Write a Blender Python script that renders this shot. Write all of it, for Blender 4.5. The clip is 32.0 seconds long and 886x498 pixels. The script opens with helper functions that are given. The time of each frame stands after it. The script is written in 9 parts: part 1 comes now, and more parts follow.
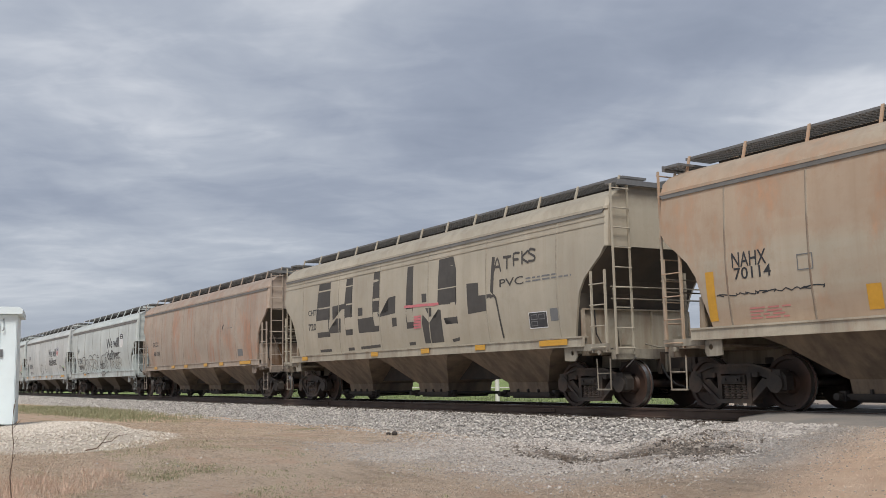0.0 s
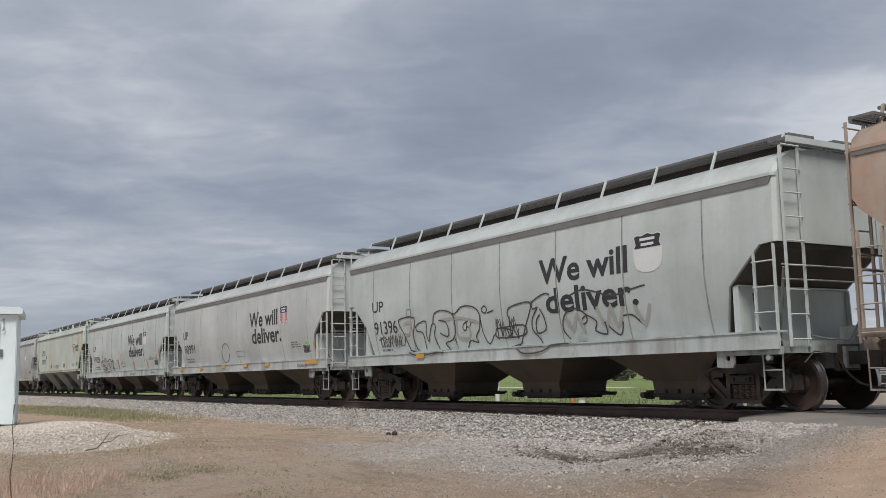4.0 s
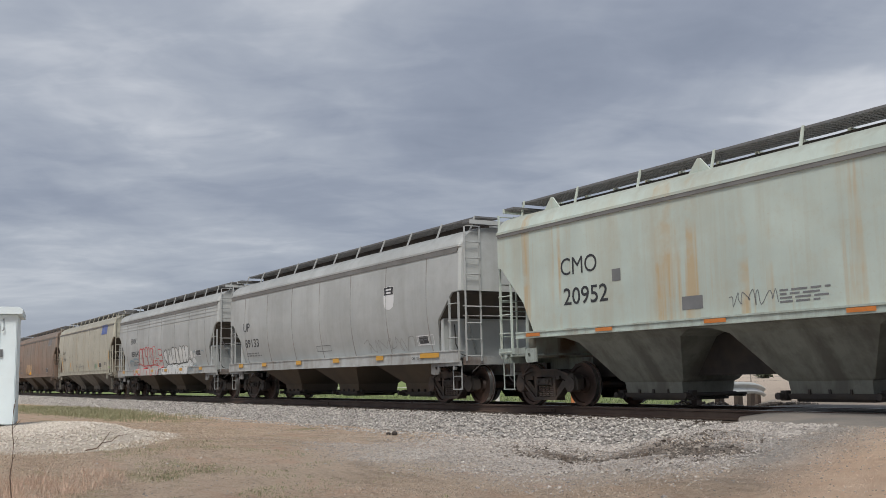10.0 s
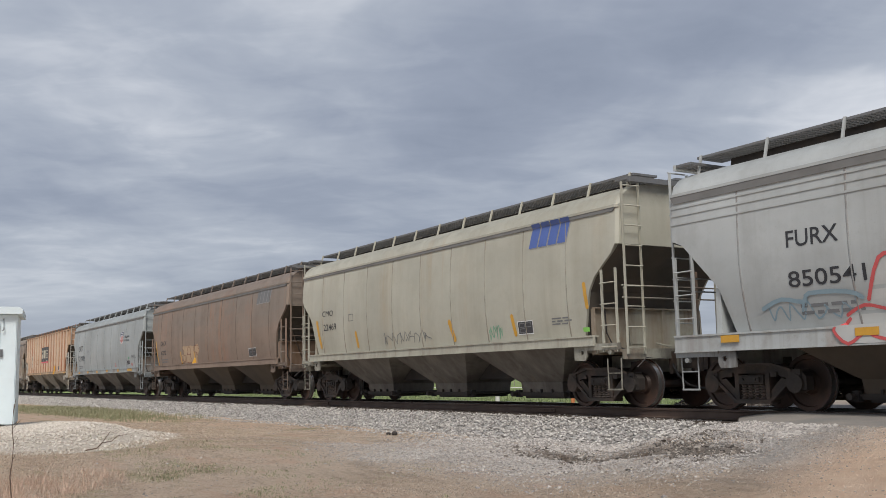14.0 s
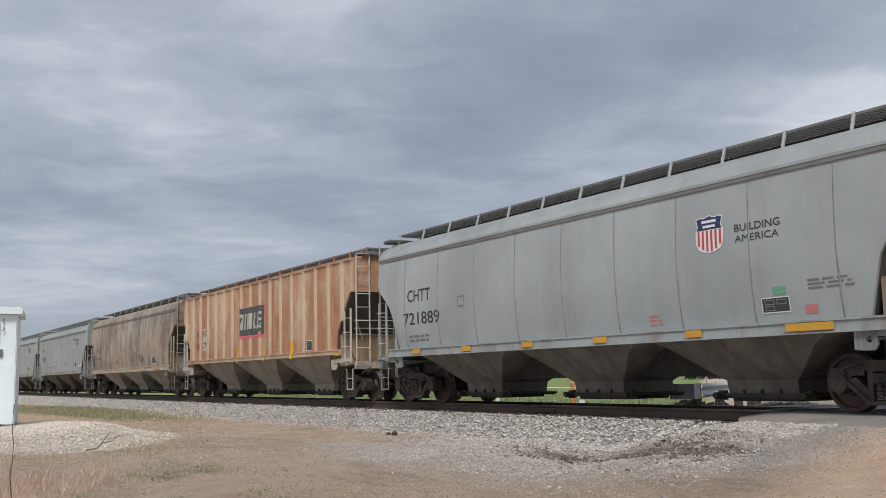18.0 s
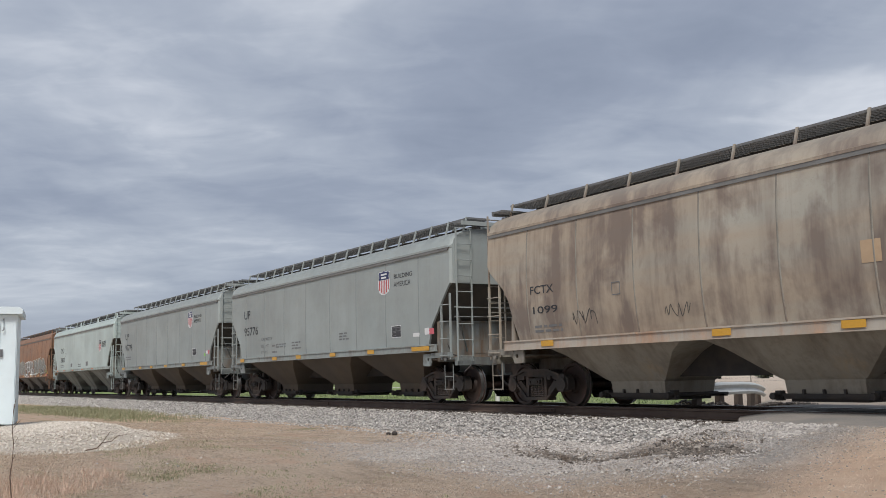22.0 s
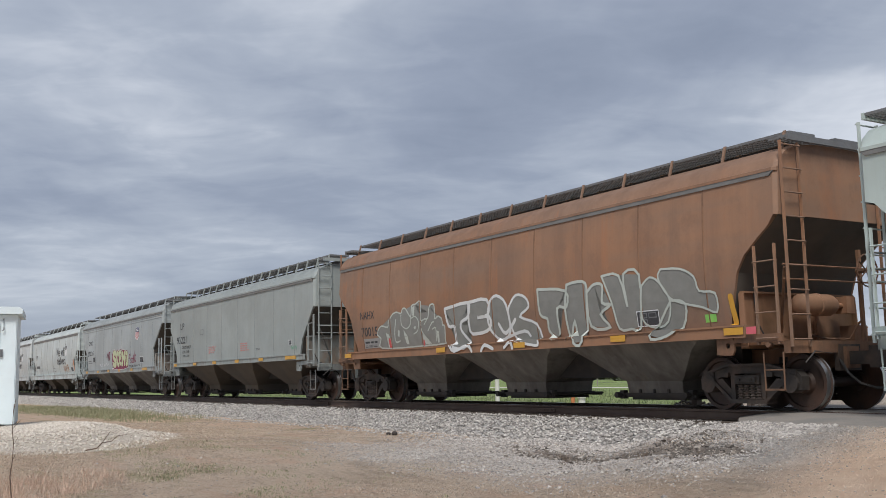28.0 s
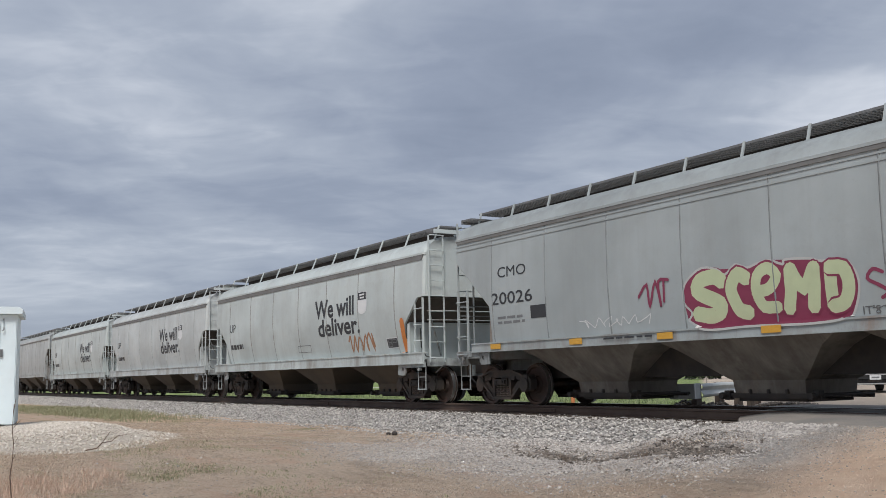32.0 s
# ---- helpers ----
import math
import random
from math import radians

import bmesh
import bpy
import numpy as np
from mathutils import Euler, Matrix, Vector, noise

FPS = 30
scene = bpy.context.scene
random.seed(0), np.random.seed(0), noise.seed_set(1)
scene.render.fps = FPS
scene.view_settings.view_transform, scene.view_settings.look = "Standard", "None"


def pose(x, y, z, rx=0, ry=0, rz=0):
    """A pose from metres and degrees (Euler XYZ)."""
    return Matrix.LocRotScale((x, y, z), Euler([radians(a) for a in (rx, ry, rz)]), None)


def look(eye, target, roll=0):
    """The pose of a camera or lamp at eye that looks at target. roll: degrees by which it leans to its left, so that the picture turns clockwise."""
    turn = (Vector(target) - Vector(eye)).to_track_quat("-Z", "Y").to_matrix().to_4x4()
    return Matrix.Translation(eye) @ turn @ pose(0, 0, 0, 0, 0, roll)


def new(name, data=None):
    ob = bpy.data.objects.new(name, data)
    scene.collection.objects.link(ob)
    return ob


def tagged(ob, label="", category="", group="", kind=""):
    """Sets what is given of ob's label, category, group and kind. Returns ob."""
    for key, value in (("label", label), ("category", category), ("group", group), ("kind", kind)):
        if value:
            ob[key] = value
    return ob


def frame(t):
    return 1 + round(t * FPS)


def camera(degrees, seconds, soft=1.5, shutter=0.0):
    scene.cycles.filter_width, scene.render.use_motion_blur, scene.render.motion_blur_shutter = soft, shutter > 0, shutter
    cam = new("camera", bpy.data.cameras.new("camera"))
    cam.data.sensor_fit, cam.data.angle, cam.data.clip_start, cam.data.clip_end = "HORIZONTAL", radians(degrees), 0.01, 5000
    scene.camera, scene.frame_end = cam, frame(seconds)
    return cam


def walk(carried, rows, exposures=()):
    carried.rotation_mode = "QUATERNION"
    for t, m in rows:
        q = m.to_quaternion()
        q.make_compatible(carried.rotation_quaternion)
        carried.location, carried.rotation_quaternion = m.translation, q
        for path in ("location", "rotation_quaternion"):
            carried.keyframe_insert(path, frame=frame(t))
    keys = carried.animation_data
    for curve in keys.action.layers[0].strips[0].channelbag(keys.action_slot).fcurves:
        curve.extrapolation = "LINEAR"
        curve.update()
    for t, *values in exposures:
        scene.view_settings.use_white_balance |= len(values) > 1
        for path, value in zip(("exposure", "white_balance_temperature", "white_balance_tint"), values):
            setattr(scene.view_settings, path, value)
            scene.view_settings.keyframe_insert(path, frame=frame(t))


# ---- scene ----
import itertools

# The camera stands still beside a level crossing; a freight train of covered hoppers rolls past.
# World: x along the track (the train runs towards +x), z = 0 at the top of the rails.
cam = camera(48.5, 32.0, 0.6)
EYE = pose(0, 0, 0.70, 0, 0, 58.32) @ pose(0, 0, 0, 97.37) @ pose(0, 0, 0, 0, 0, -1.166)
walk(cam, [(0.0, EYE), (32.0, EYE)], [(0.0, 0.18, 6500, 10), (5.0, -0.02, 6470, 10), (10.0, 0.02, 6470, 10), (14.0, 0.13, 6450, 10), (20.0, 0.13, 6380, 10), (24.0, 0.14, 6300, 10), (28.0, 0.13, 6270, 10), (32.0, 0.09, 6250, 10)])

TRACK_Y = 14.53
SPEED = 10.4


def travel(t):
    """Metres that the train has gone at t seconds (it gains a little speed)."""
    return SPEED * (t + 0.00251 * (t - 16.0) ** 2 / 2)


# ---- world and sun ----
def node(tree, kind, **sets):
    n = tree.nodes.new(kind)
    for k, v in sets.items():
        if k in n.inputs:
            n.inputs[k].default_value = v
        else:
            setattr(n, k, v)
    return n


def math_node(tree, op, a, b=0.0, clamp=False):
    n = tree.nodes.new("ShaderNodeMath")
    n.operation, n.use_clamp = op, clamp
    for i, v in enumerate((a, b)):
        if isinstance(v, (int, float)):
            n.inputs[i].default_value = v
        else:
            tree.links.new(v, n.inputs[i])
    return n.outputs[0]


def ramp(tree, fac, stops):
    n = tree.nodes.new("ShaderNodeValToRGB")
    el = n.color_ramp.elements
    while len(el) < len(stops):
        el.new(0.5)
    for e, (p, c) in zip(el, stops):
        e.position = p
        e.color = (*c, 1) if len(c) == 3 else c
    tree.links.new(fac, n.inputs[0])
    return n.outputs[0]


def mix(tree, fac, a, b, blend="MIX"):
    n = tree.nodes.new("ShaderNodeMix")
    n.data_type, n.blend_type = "RGBA", blend
    for sock, v in ((n.inputs[0], fac), (n.inputs[6], a), (n.inputs[7], b)):
        if isinstance(v, (int, float)):
            sock.default_value = v
        elif isinstance(v, tuple):
            sock.default_value = (*v, 1)
        else:
            tree.links.new(v, sock)
    return n.outputs[2]


def noise_tex(tree, vec, scale, detail=4.0, rough=0.55, stretch=None, distortion=0.0):
    if stretch:
        m = node(tree, "ShaderNodeMapping")
        m.inputs["Scale"].default_value = stretch
        tree.links.new(vec, m.inputs[0])
        vec = m.outputs[0]
    n = node(tree, "ShaderNodeTexNoise", Scale=scale, Detail=detail, Roughness=rough, Distortion=distortion)
    tree.links.new(vec, n.inputs["Vector"])
    return n.outputs["Fac"]


def make_world():
    w = bpy.data.worlds.new("overcast_sky")
    scene.world = w
    w.use_nodes = True
    t = w.node_tree
    bg = t.nodes["Background"]
    sky = node(t, "ShaderNodeTexSky", sky_type="NISHITA", sun_disc=False, sun_elevation=radians(54), sun_rotation=radians(200))
    tc = node(t, "ShaderNodeTexCoord")
    sep = node(t, "ShaderNodeSeparateXYZ")
    t.links.new(tc.outputs["Generated"], sep.inputs[0])
    # cloud deck: the direction met with a level sheet, so that clouds crowd together towards the horizon
    zz = math_node(t, "ADD", math_node(t, "MAXIMUM", sep.outputs[2], 0.0), 0.125)
    comb = node(t, "ShaderNodeCombineXYZ")
    t.links.new(math_node(t, "DIVIDE", sep.outputs[0], zz), comb.inputs[0])
    t.links.new(math_node(t, "DIVIDE", sep.outputs[1], zz), comb.inputs[1])
    rot = node(t, "ShaderNodeMapping")
    rot.inputs["Rotation"].default_value = (0, 0, radians(-58.3))
    rot.inputs["Location"].default_value = (0.9, 3.4, 0)
    t.links.new(comb.outputs[0], rot.inputs[0])
    v = rot.outputs[0]
    big = noise_tex(t, v, 0.62, 2.0, 0.45, (1.0, 0.85, 1.0), 0.4)
    mid = noise_tex(t, v, 1.7, 5.0, 0.55, (0.95, 0.8, 1.0), 0.5)
    rolls = noise_tex(t, v, 4.6, 4.0, 0.55, (0.8, 1.2, 1.0), 0.5)
    f = math_node(t, "ADD", math_node(t, "MULTIPLY", big, 0.58), math_node(t, "MULTIPLY", mid, 0.28))
    f = math_node(t, "ADD", f, math_node(t, "MULTIPLY", rolls, 0.14))
    cloud = ramp(t, f, [(0.37, (0.235, 0.268, 0.34)), (0.46, (0.295, 0.33, 0.405)), (0.54, (0.395, 0.43, 0.495)), (0.65, (0.66, 0.68, 0.72))])
    haze = ramp(t, sep.outputs[2], [(0.0, (1, 1, 1)), (0.05, (0.6, 0.6, 0.6)), (0.16, (0, 0, 0))])
    cloud = mix(t, math_node(t, "MULTIPLY", haze, 0.5), cloud, (0.47, 0.51, 0.565))
    sk = mix(t, 1.0, sky.outputs[0], (0.1, 0.1, 0.1), "MULTIPLY")
    t.links.new(mix(t, 0.93, sk, cloud), bg.inputs["Color"])
    bg.inputs["Strength"].default_value = 1.0


make_world()
sun = new("sun", bpy.data.lights.new("sun", "SUN"))
sun.data.energy, sun.data.angle, sun.data.color = 2.75, radians(18), (1.0, 0.955, 0.89)
sun.matrix_world = look((0, 0, 40), (-23, 18, 0))


# ---- materials ----
def material(name):
    m = bpy.data.materials.new(name)
    m.use_nodes = True
    t = m.node_tree
    return m, t, t.nodes["Principled BSDF"], node(t, "ShaderNodeTexCoord").outputs["Object"]


def bump(t, bsdf, height, strength, distance):
    b = node(t, "ShaderNodeBump", Strength=strength, Distance=distance)
    t.links.new(height, b.inputs["Height"])
    t.links.new(b.outputs[0], bsdf.inputs["Normal"])


def paint(name, base, stain=(0.22, 0.17, 0.12), stain_amt=0.25, rust=0.0, rust_col=(0.24, 0.09, 0.04), rough=0.55, seed=0.0, streak=0.3, runs=0.0, run_col=(0.40, 0.24, 0.10), blotch=0.0, blotch_col=(0.15, 0.115, 0.09), tone=0.0, tone_col=(0.2, 0.18, 0.16)):
    """Weathered car paint: sheet-by-sheet fading, run-down streaks, grime, rust runs, soot blotches and blooming rust."""
    m, t, b, co = material(name)
    mp = node(t, "ShaderNodeMapping")
    mp.inputs["Location"].default_value = (seed * 7.3, 0, seed * 3.1)
    t.links.new(co, mp.inputs[0])
    v = mp.outputs[0]
    fade = noise_tex(t, v, 0.5, 4)
    col = mix(t, ramp(t, fade, [(0.35, (0, 0, 0)), (0.65, (1, 1, 1))]), tuple(c * 0.88 for c in base), tuple(min(1, c * 1.08) for c in base))
    sheet = noise_tex(t, v, 1.0, 2, 0.5, (0.8, 0.3, 0.04))
    col = mix(t, ramp(t, sheet, [(0.36, (0.22, 0.22, 0.22)), (0.50, (0, 0, 0))]), col, tuple(c * 0.75 for c in base))
    if tone > 0:
        # lengthwise bands where old paint and repaint meet
        band = noise_tex(t, v, 1.0, 4, 0.6, (0.07, 0.3, 0.75))
        col = mix(t, math_node(t, "MULTIPLY", ramp(t, band, [(0.42, (0, 0, 0)), (0.58, (1, 1, 1))]), tone), col, tone_col)
    st = noise_tex(t, v, 1.0, 5, 0.65, (1.6, 1.0, 0.12))
    sfac = ramp(t, st, [(0.48, (0, 0, 0)), (0.72, (1, 1, 1))])
    col = mix(t, math_node(t, "MULTIPLY", sfac, streak), col, stain)
    drip = noise_tex(t, v, 1.0, 4, 0.6, (8.0, 1.0, 0.22))
    col = mix(t, math_node(t, "MULTIPLY", ramp(t, drip, [(0.56, (0, 0, 0)), (0.74, (1, 1, 1))]), streak * 0.45), col, stain)
    gr = noise_tex(t, v, 2.2, 8, 0.7)
    gfac = ramp(t, gr, [(0.5, (0, 0, 0)), (0.75, (1, 1, 1))])
    col = mix(t, math_node(t, "MULTIPLY", gfac, stain_amt), col, stain)
    if blotch > 0:
        b1 = noise_tex(t, v, 0.8, 5, 0.6, (1.25, 1.0, 0.75), 0.4)
        b2 = noise_tex(t, v, 1.0, 4, 0.6, (3.0, 1.0, 0.3))
        bf = math_node(t, "ADD", math_node(t, "MULTIPLY", b1, 0.65), math_node(t, "MULTIPLY", b2, 0.35))
        col = mix(t, math_node(t, "MULTIPLY", ramp(t, bf, [(0.47, (0, 0, 0)), (0.58, (1, 1, 1))]), blotch), col, blotch_col)
    if runs > 0:
        r0 = noise_tex(t, v, 1.0, 5, 0.6, (2.4, 1.0, 0.10))
        r9 = noise_tex(t, v, 0.9, 4, 0.6)
        rr_ = math_node(t, "MULTIPLY", ramp(t, r0, [(0.54, (0, 0, 0)), (0.64, (1, 1, 1))]), ramp(t, r9, [(0.42, (0, 0, 0)), (0.6, (1, 1, 1))]))
        col = mix(t, math_node(t, "MULTIPLY", rr_, runs), col, run_col)
    if rust > 0:
        r1 = noise_tex(t, v, 0.42, 4, 0.6, (1.0, 1.0, 0.7))
        r2 = noise_tex(t, v, 3.5, 8, 0.75, (1.3, 1.0, 0.5))
        rf = math_node(t, "ADD", math_node(t, "MULTIPLY", r1, 0.7), math_node(t, "MULTIPLY", r2, 0.3))
        lo = 0.62 - 0.30 * rust
        rf = ramp(t, rf, [(lo, (0, 0, 0)), (lo + 0.12, (1, 1, 1))])
        rc = mix(t, ramp(t, r2, [(0.35, (0, 0, 0)), (0.65, (1, 1, 1))]), tuple(c * 0.62 for c in rust_col), tuple(c * 1.4 for c in rust_col))
        col = mix(t, math_node(t, "MULTIPLY", rf, min(1.0, 0.5 + rust * 0.4)), col, rc)
    # soot and dust lying on the roof
    zs = node(t, "ShaderNodeSeparateXYZ")
    t.links.new(co, zs.inputs[0])
    lie = math_node(t, "DIVIDE", math_node(t, "SUBTRACT", zs.outputs[2], 4.0), 0.25, True)
    lie = math_node(t, "MULTIPLY", lie, ramp(t, gr, [(0.3, (0.25, 0.25, 0.25)), (0.6, (0.7, 0.7, 0.7))]))
    col = mix(t, lie, col, tuple(0.35 * c + 0.25 * d for c, d in zip(base, stain)))
    # flying dirt and pinholes
    sp = noise_tex(t, v, 22.0, 3, 0.7)
    col = mix(t, math_node(t, "MULTIPLY", ramp(t, sp, [(0.60, (0, 0, 0)), (0.72, (1, 1, 1))]), 0.22), col, stain)
    t.links.new(col, b.inputs["Base Color"])
    rr = math_node(t, "ADD", math_node(t, "MULTIPLY", gr, 0.25), rough - 0.1)
    t.links.new(rr, b.inputs["Roughness"])
    # dented sheets
    dent = math_node(t, "ADD", noise_tex(t, v, 1.3, 3, 0.5, (1.0, 1.0, 0.6)), noise_tex(t, v, 1.0, 2, 0.5, (1.5, 0.3, 0.22)))
    bump(t, b, dent, 0.30, 0.04)
    return m


def metal(name, base, rough=0.6, metallic=0.0, var=0.35, scale=6.0, dust=(0.20, 0.15, 0.11), dust_amt=0.3):
    m, t, b, co = material(name)
    n1 = noise_tex(t, co, scale, 6, 0.65)
    col = mix(t, n1, tuple(c * (1 - var) for c in base), tuple(min(1, c * (1 + var)) for c in base))
    d = ramp(t, noise_tex(t, co, scale * 0.35, 4), [(0.45, (0, 0, 0)), (0.7, (1, 1, 1))])
    col = mix(t, math_node(t, "MULTIPLY", d, dust_amt), col, dust)
    t.links.new(col, b.inputs["Base Color"])
    b.inputs["Roughness"].default_value, b.inputs["Metallic"].default_value = rough, metallic
    bump(t, b, n1, 0.2, 0.01)
    return m


def plain(name, col, rough=0.6, var=0.12, scale=5.0, metallic=0.0):
    return metal(name, col, rough, metallic, var, scale, tuple(c * 0.6 for c in col), 0.15)


TRUCK_STEEL = metal("truck_steel", (0.034, 0.028, 0.024), 0.7, 0.0, 0.6, 7.0, (0.12, 0.08, 0.056), 0.75)
WHEEL_STEEL = metal("wheel_steel", (0.045, 0.030, 0.024), 0.6, 0.2, 0.45, 4.0, (0.12, 0.062, 0.040), 0.8)
TREAD_STEEL = metal("polished_tread", (0.45, 0.44, 0.43), 0.28, 0.9, 0.15, 8.0, (0.3, 0.28, 0.26), 0.3)
BLACK_GEAR = metal("underbody_black", (0.04, 0.036, 0.034), 0.8, 0.0, 0.4, 6.0, (0.10, 0.075, 0.055), 0.4)
# near-black colour paints in the shade beneath the overhanging car ends
SLOPE_SHADE = metal("slope_sheet_shade", (0.075, 0.07, 0.062), 0.85, 0.0, 0.35, 2.0, (0.15, 0.105, 0.07), 0.5)
# brown grime, darkened further to paint in the shade under the body
HOPPER_DIRT_SHADE = metal("hopper_grime_shade", (0.085, 0.07, 0.055), 0.85, 0.0, 0.35, 1.5, (0.16, 0.115, 0.07), 0.4)
GALVANISED = metal("galvanised_grating", (0.19, 0.193, 0.195), 0.6, 0.3, 0.25, 12.0, (0.1, 0.08, 0.06), 0.3)
RUBBER = metal("hose_rubber", (0.025, 0.025, 0.026), 0.7)
SEAM = plain("weld_line", (0.26, 0.255, 0.24), 0.7, 0.3, 3.0)
MARK_BLACK = plain("lettering_black", (0.035, 0.037, 0.042), 0.6, 0.3, 3.0)
MARK_GREY = plain("lettering_grey", (0.18, 0.185, 0.19), 0.7, 0.3, 3.0)
MARK_WHITE = plain("lettering_white", (0.72, 0.73, 0.73), 0.6, 0.1, 3.0)
MARK_BLUE = plain("emblem_blue", (0.03, 0.036, 0.11), 0.55, 0.2, 3.0)
MARK_RED = plain("emblem_red", (0.50, 0.07, 0.07), 0.55, 0.2, 3.0)
MARK_FADED_RED = plain("emblem_faded_red", (0.55, 0.22, 0.20), 0.6, 0.2, 3.0)
MARK_YELLOW = plain("reflector_yellow", (0.62, 0.33, 0.04), 0.4, 0.2, 8.0)
MARK_ORANGE = plain("reflector_orange", (0.60, 0.20, 0.04), 0.4, 0.2, 8.0)
MARK_GREEN = plain("tag_green", (0.25, 0.60, 0.12), 0.5, 0.2, 8.0)
MARK_PINK = plain("sticker_red", (0.65, 0.13, 0.16), 0.5, 0.2, 8.0)

SIGN_GREEN = plain("sign_green", (0.03, 0.22, 0.11), 0.5, 0.1, 5.0)
MARK_PATCH = plain("repainted_cream_patch", (0.54, 0.47, 0.36), 0.6, 0.5, 9.0)
PANEL = plain("stencil_panel_black", (0.05, 0.05, 0.055), 0.6, 0.5, 14.0)
GREY_PATCH = plain("stencil_field_grey", (0.30, 0.30, 0.29), 0.7, 0.15, 4.0)
PANEL_DARK = plain("worn_panel_dark", (0.085, 0.088, 0.092), 0.7, 0.4, 3.0)
MARK_WORN = plain("worn_lettering_pale", (0.44, 0.42, 0.35), 0.7, 0.2, 5.0)
EMBLEM_BLUE = plain("slant_emblem_blue", (0.09, 0.15, 0.42), 0.55, 0.2, 4.0)
SPRAY_BLACK = plain("spray_black", (0.075, 0.070, 0.065), 0.7, 0.35, 4.0)
SPRAY_DARKGREY = plain("spray_dark_grey", (0.13, 0.13, 0.13), 0.7, 0.3, 4.0)
SPRAY_GREY = plain("spray_grey", (0.235, 0.235, 0.215), 0.7, 0.25, 4.0)
SPRAY_FAINT = plain("spray_faint_tan", (0.40, 0.40, 0.36), 0.75, 0.2, 4.0)
SPRAY_WHITE = plain("spray_white", (0.68, 0.69, 0.68), 0.65, 0.12, 4.0)
SPRAY_MIST = plain("spray_pale_grey_green", (0.50, 0.54, 0.49), 0.7, 0.15, 4.0)
SPRAY_PALE = plain("spray_pale_grey", (0.50, 0.50, 0.48), 0.7, 0.12, 4.0)
SPRAY_RED = plain("spray_red", (0.58, 0.10, 0.10), 0.65, 0.2, 4.0)
SPRAY_PINK = plain("spray_pink", (0.62, 0.20, 0.22), 0.65, 0.2, 4.0)
SPRAY_MAGENTA = plain("spray_magenta", (0.24, 0.04, 0.085), 0.65, 0.2, 4.0)
SPRAY_LIME = plain("spray_pale_lime", (0.52, 0.58, 0.36), 0.65, 0.12, 4.0)
SPRAY_GREEN = plain("spray_green", (0.16, 0.38, 0.25), 0.65, 0.2, 4.0)
SPRAY_BLUE = plain("spray_blue", (0.24, 0.33, 0.38), 0.65, 0.2, 4.0)
SPRAY_TAN = plain("spray_tan", (0.50, 0.36, 0.23), 0.7, 0.2, 4.0)
SPRAY_RUST = plain("spray_rust", (0.26, 0.11, 0.07), 0.7, 0.2, 4.0)
RUST_SCUFF = plain("rust_scuff", (0.38, 0.20, 0.11), 0.8, 0.3, 4.0)
SCUFF = plain("grey_scuff", (0.30, 0.30, 0.29), 0.8, 0.3, 4.0)


# ---- mesh helpers ----
def box(bm, x0, x1, y0, y1, z0, z1):
    v = [bm.verts.new((x, y, z)) for x in (x0, x1) for y in (y0, y1) for z in (z0, z1)]
    for f in ((0, 1, 3, 2), (4, 6, 7, 5), (0, 4, 5, 1), (2, 3, 7, 6), (0, 2, 6, 4), (1, 5, 7, 3)):
        bm.faces.new([v[i] for i in f])


def rod(bm, a, b, r, n=6, r2=None):
    a, b = Vector(a), Vector(b)
    q = (b - a).to_track_quat("Z", "Y").to_matrix()
    rings = []
    for p, rad in ((a, r), (b, r if r2 is None else r2)):
        rings.append([bm.verts.new(p + q @ Vector((rad * math.cos(2 * math.pi * i / n), rad * math.sin(2 * math.pi * i / n), 0))) for i in range(n)])
    for i in range(n):
        bm.faces.new((rings[0][i], rings[0][(i + 1) % n], rings[1][(i + 1) % n], rings[1][i]))
    bm.faces.new(rings[0][::-1])
    bm.faces.new(rings[1])


def chain(bm, pts, r, n=6, taper=0.0):
    """A bent bar: one tube through all the points."""
    pts = [Vector(p) for p in pts]
    rings = []
    for k, p in enumerate(pts):
        d = (pts[min(k + 1, len(pts) - 1)] - pts[max(k - 1, 0)]).normalized()
        q = d.to_track_quat("Z", "Y").to_matrix()
        rad = r * (1 - taper * k / (len(pts) - 1))
        rings.append([bm.verts.new(p + q @ Vector((rad * math.cos(2 * math.pi * i / n), rad * math.sin(2 * math.pi * i / n), 0))) for i in range(n)])
    for a, b in zip(rings, rings[1:]):
        # join the nearest corners, so that the tube does not twist
        k0 = min(range(n), key=lambda j: (a[0].co - b[j].co).length)
        for i in range(n):
            bm.faces.new((a[i], a[(i + 1) % n], b[(i + 1 + k0) % n], b[(i + k0) % n]))
    bm.faces.new(rings[0][::-1])
    bm.faces.new(rings[-1])


def lattice(bm, x0, x1, y0, y1, nx, ny, bar, z0, z1):
    """An open grating as one piece: bars along and across."""
    def cuts(a, b, n):
        out = []
        for k in range(n + 1):
            c = a + (b - a - bar) * k / n
            out += [c, c + bar]
        return out
    xs, ys = cuts(x0, x1, nx), cuts(y0, y1, ny)
    v = [[bm.verts.new((x, y, z1)) for y in ys] for x in xs]
    for i in range(len(xs) - 1):
        for j in range(len(ys) - 1):
            if i % 2 == 0 or j % 2 == 0:
                bm.faces.new((v[i][j], v[i + 1][j], v[i + 1][j + 1], v[i][j + 1]))
    ext = bmesh.ops.extrude_face_region(bm, geom=list(bm.faces))
    for g in ext["geom"]:
        if isinstance(g, bmesh.types.BMVert):
            g.co.z -= z1 - z0


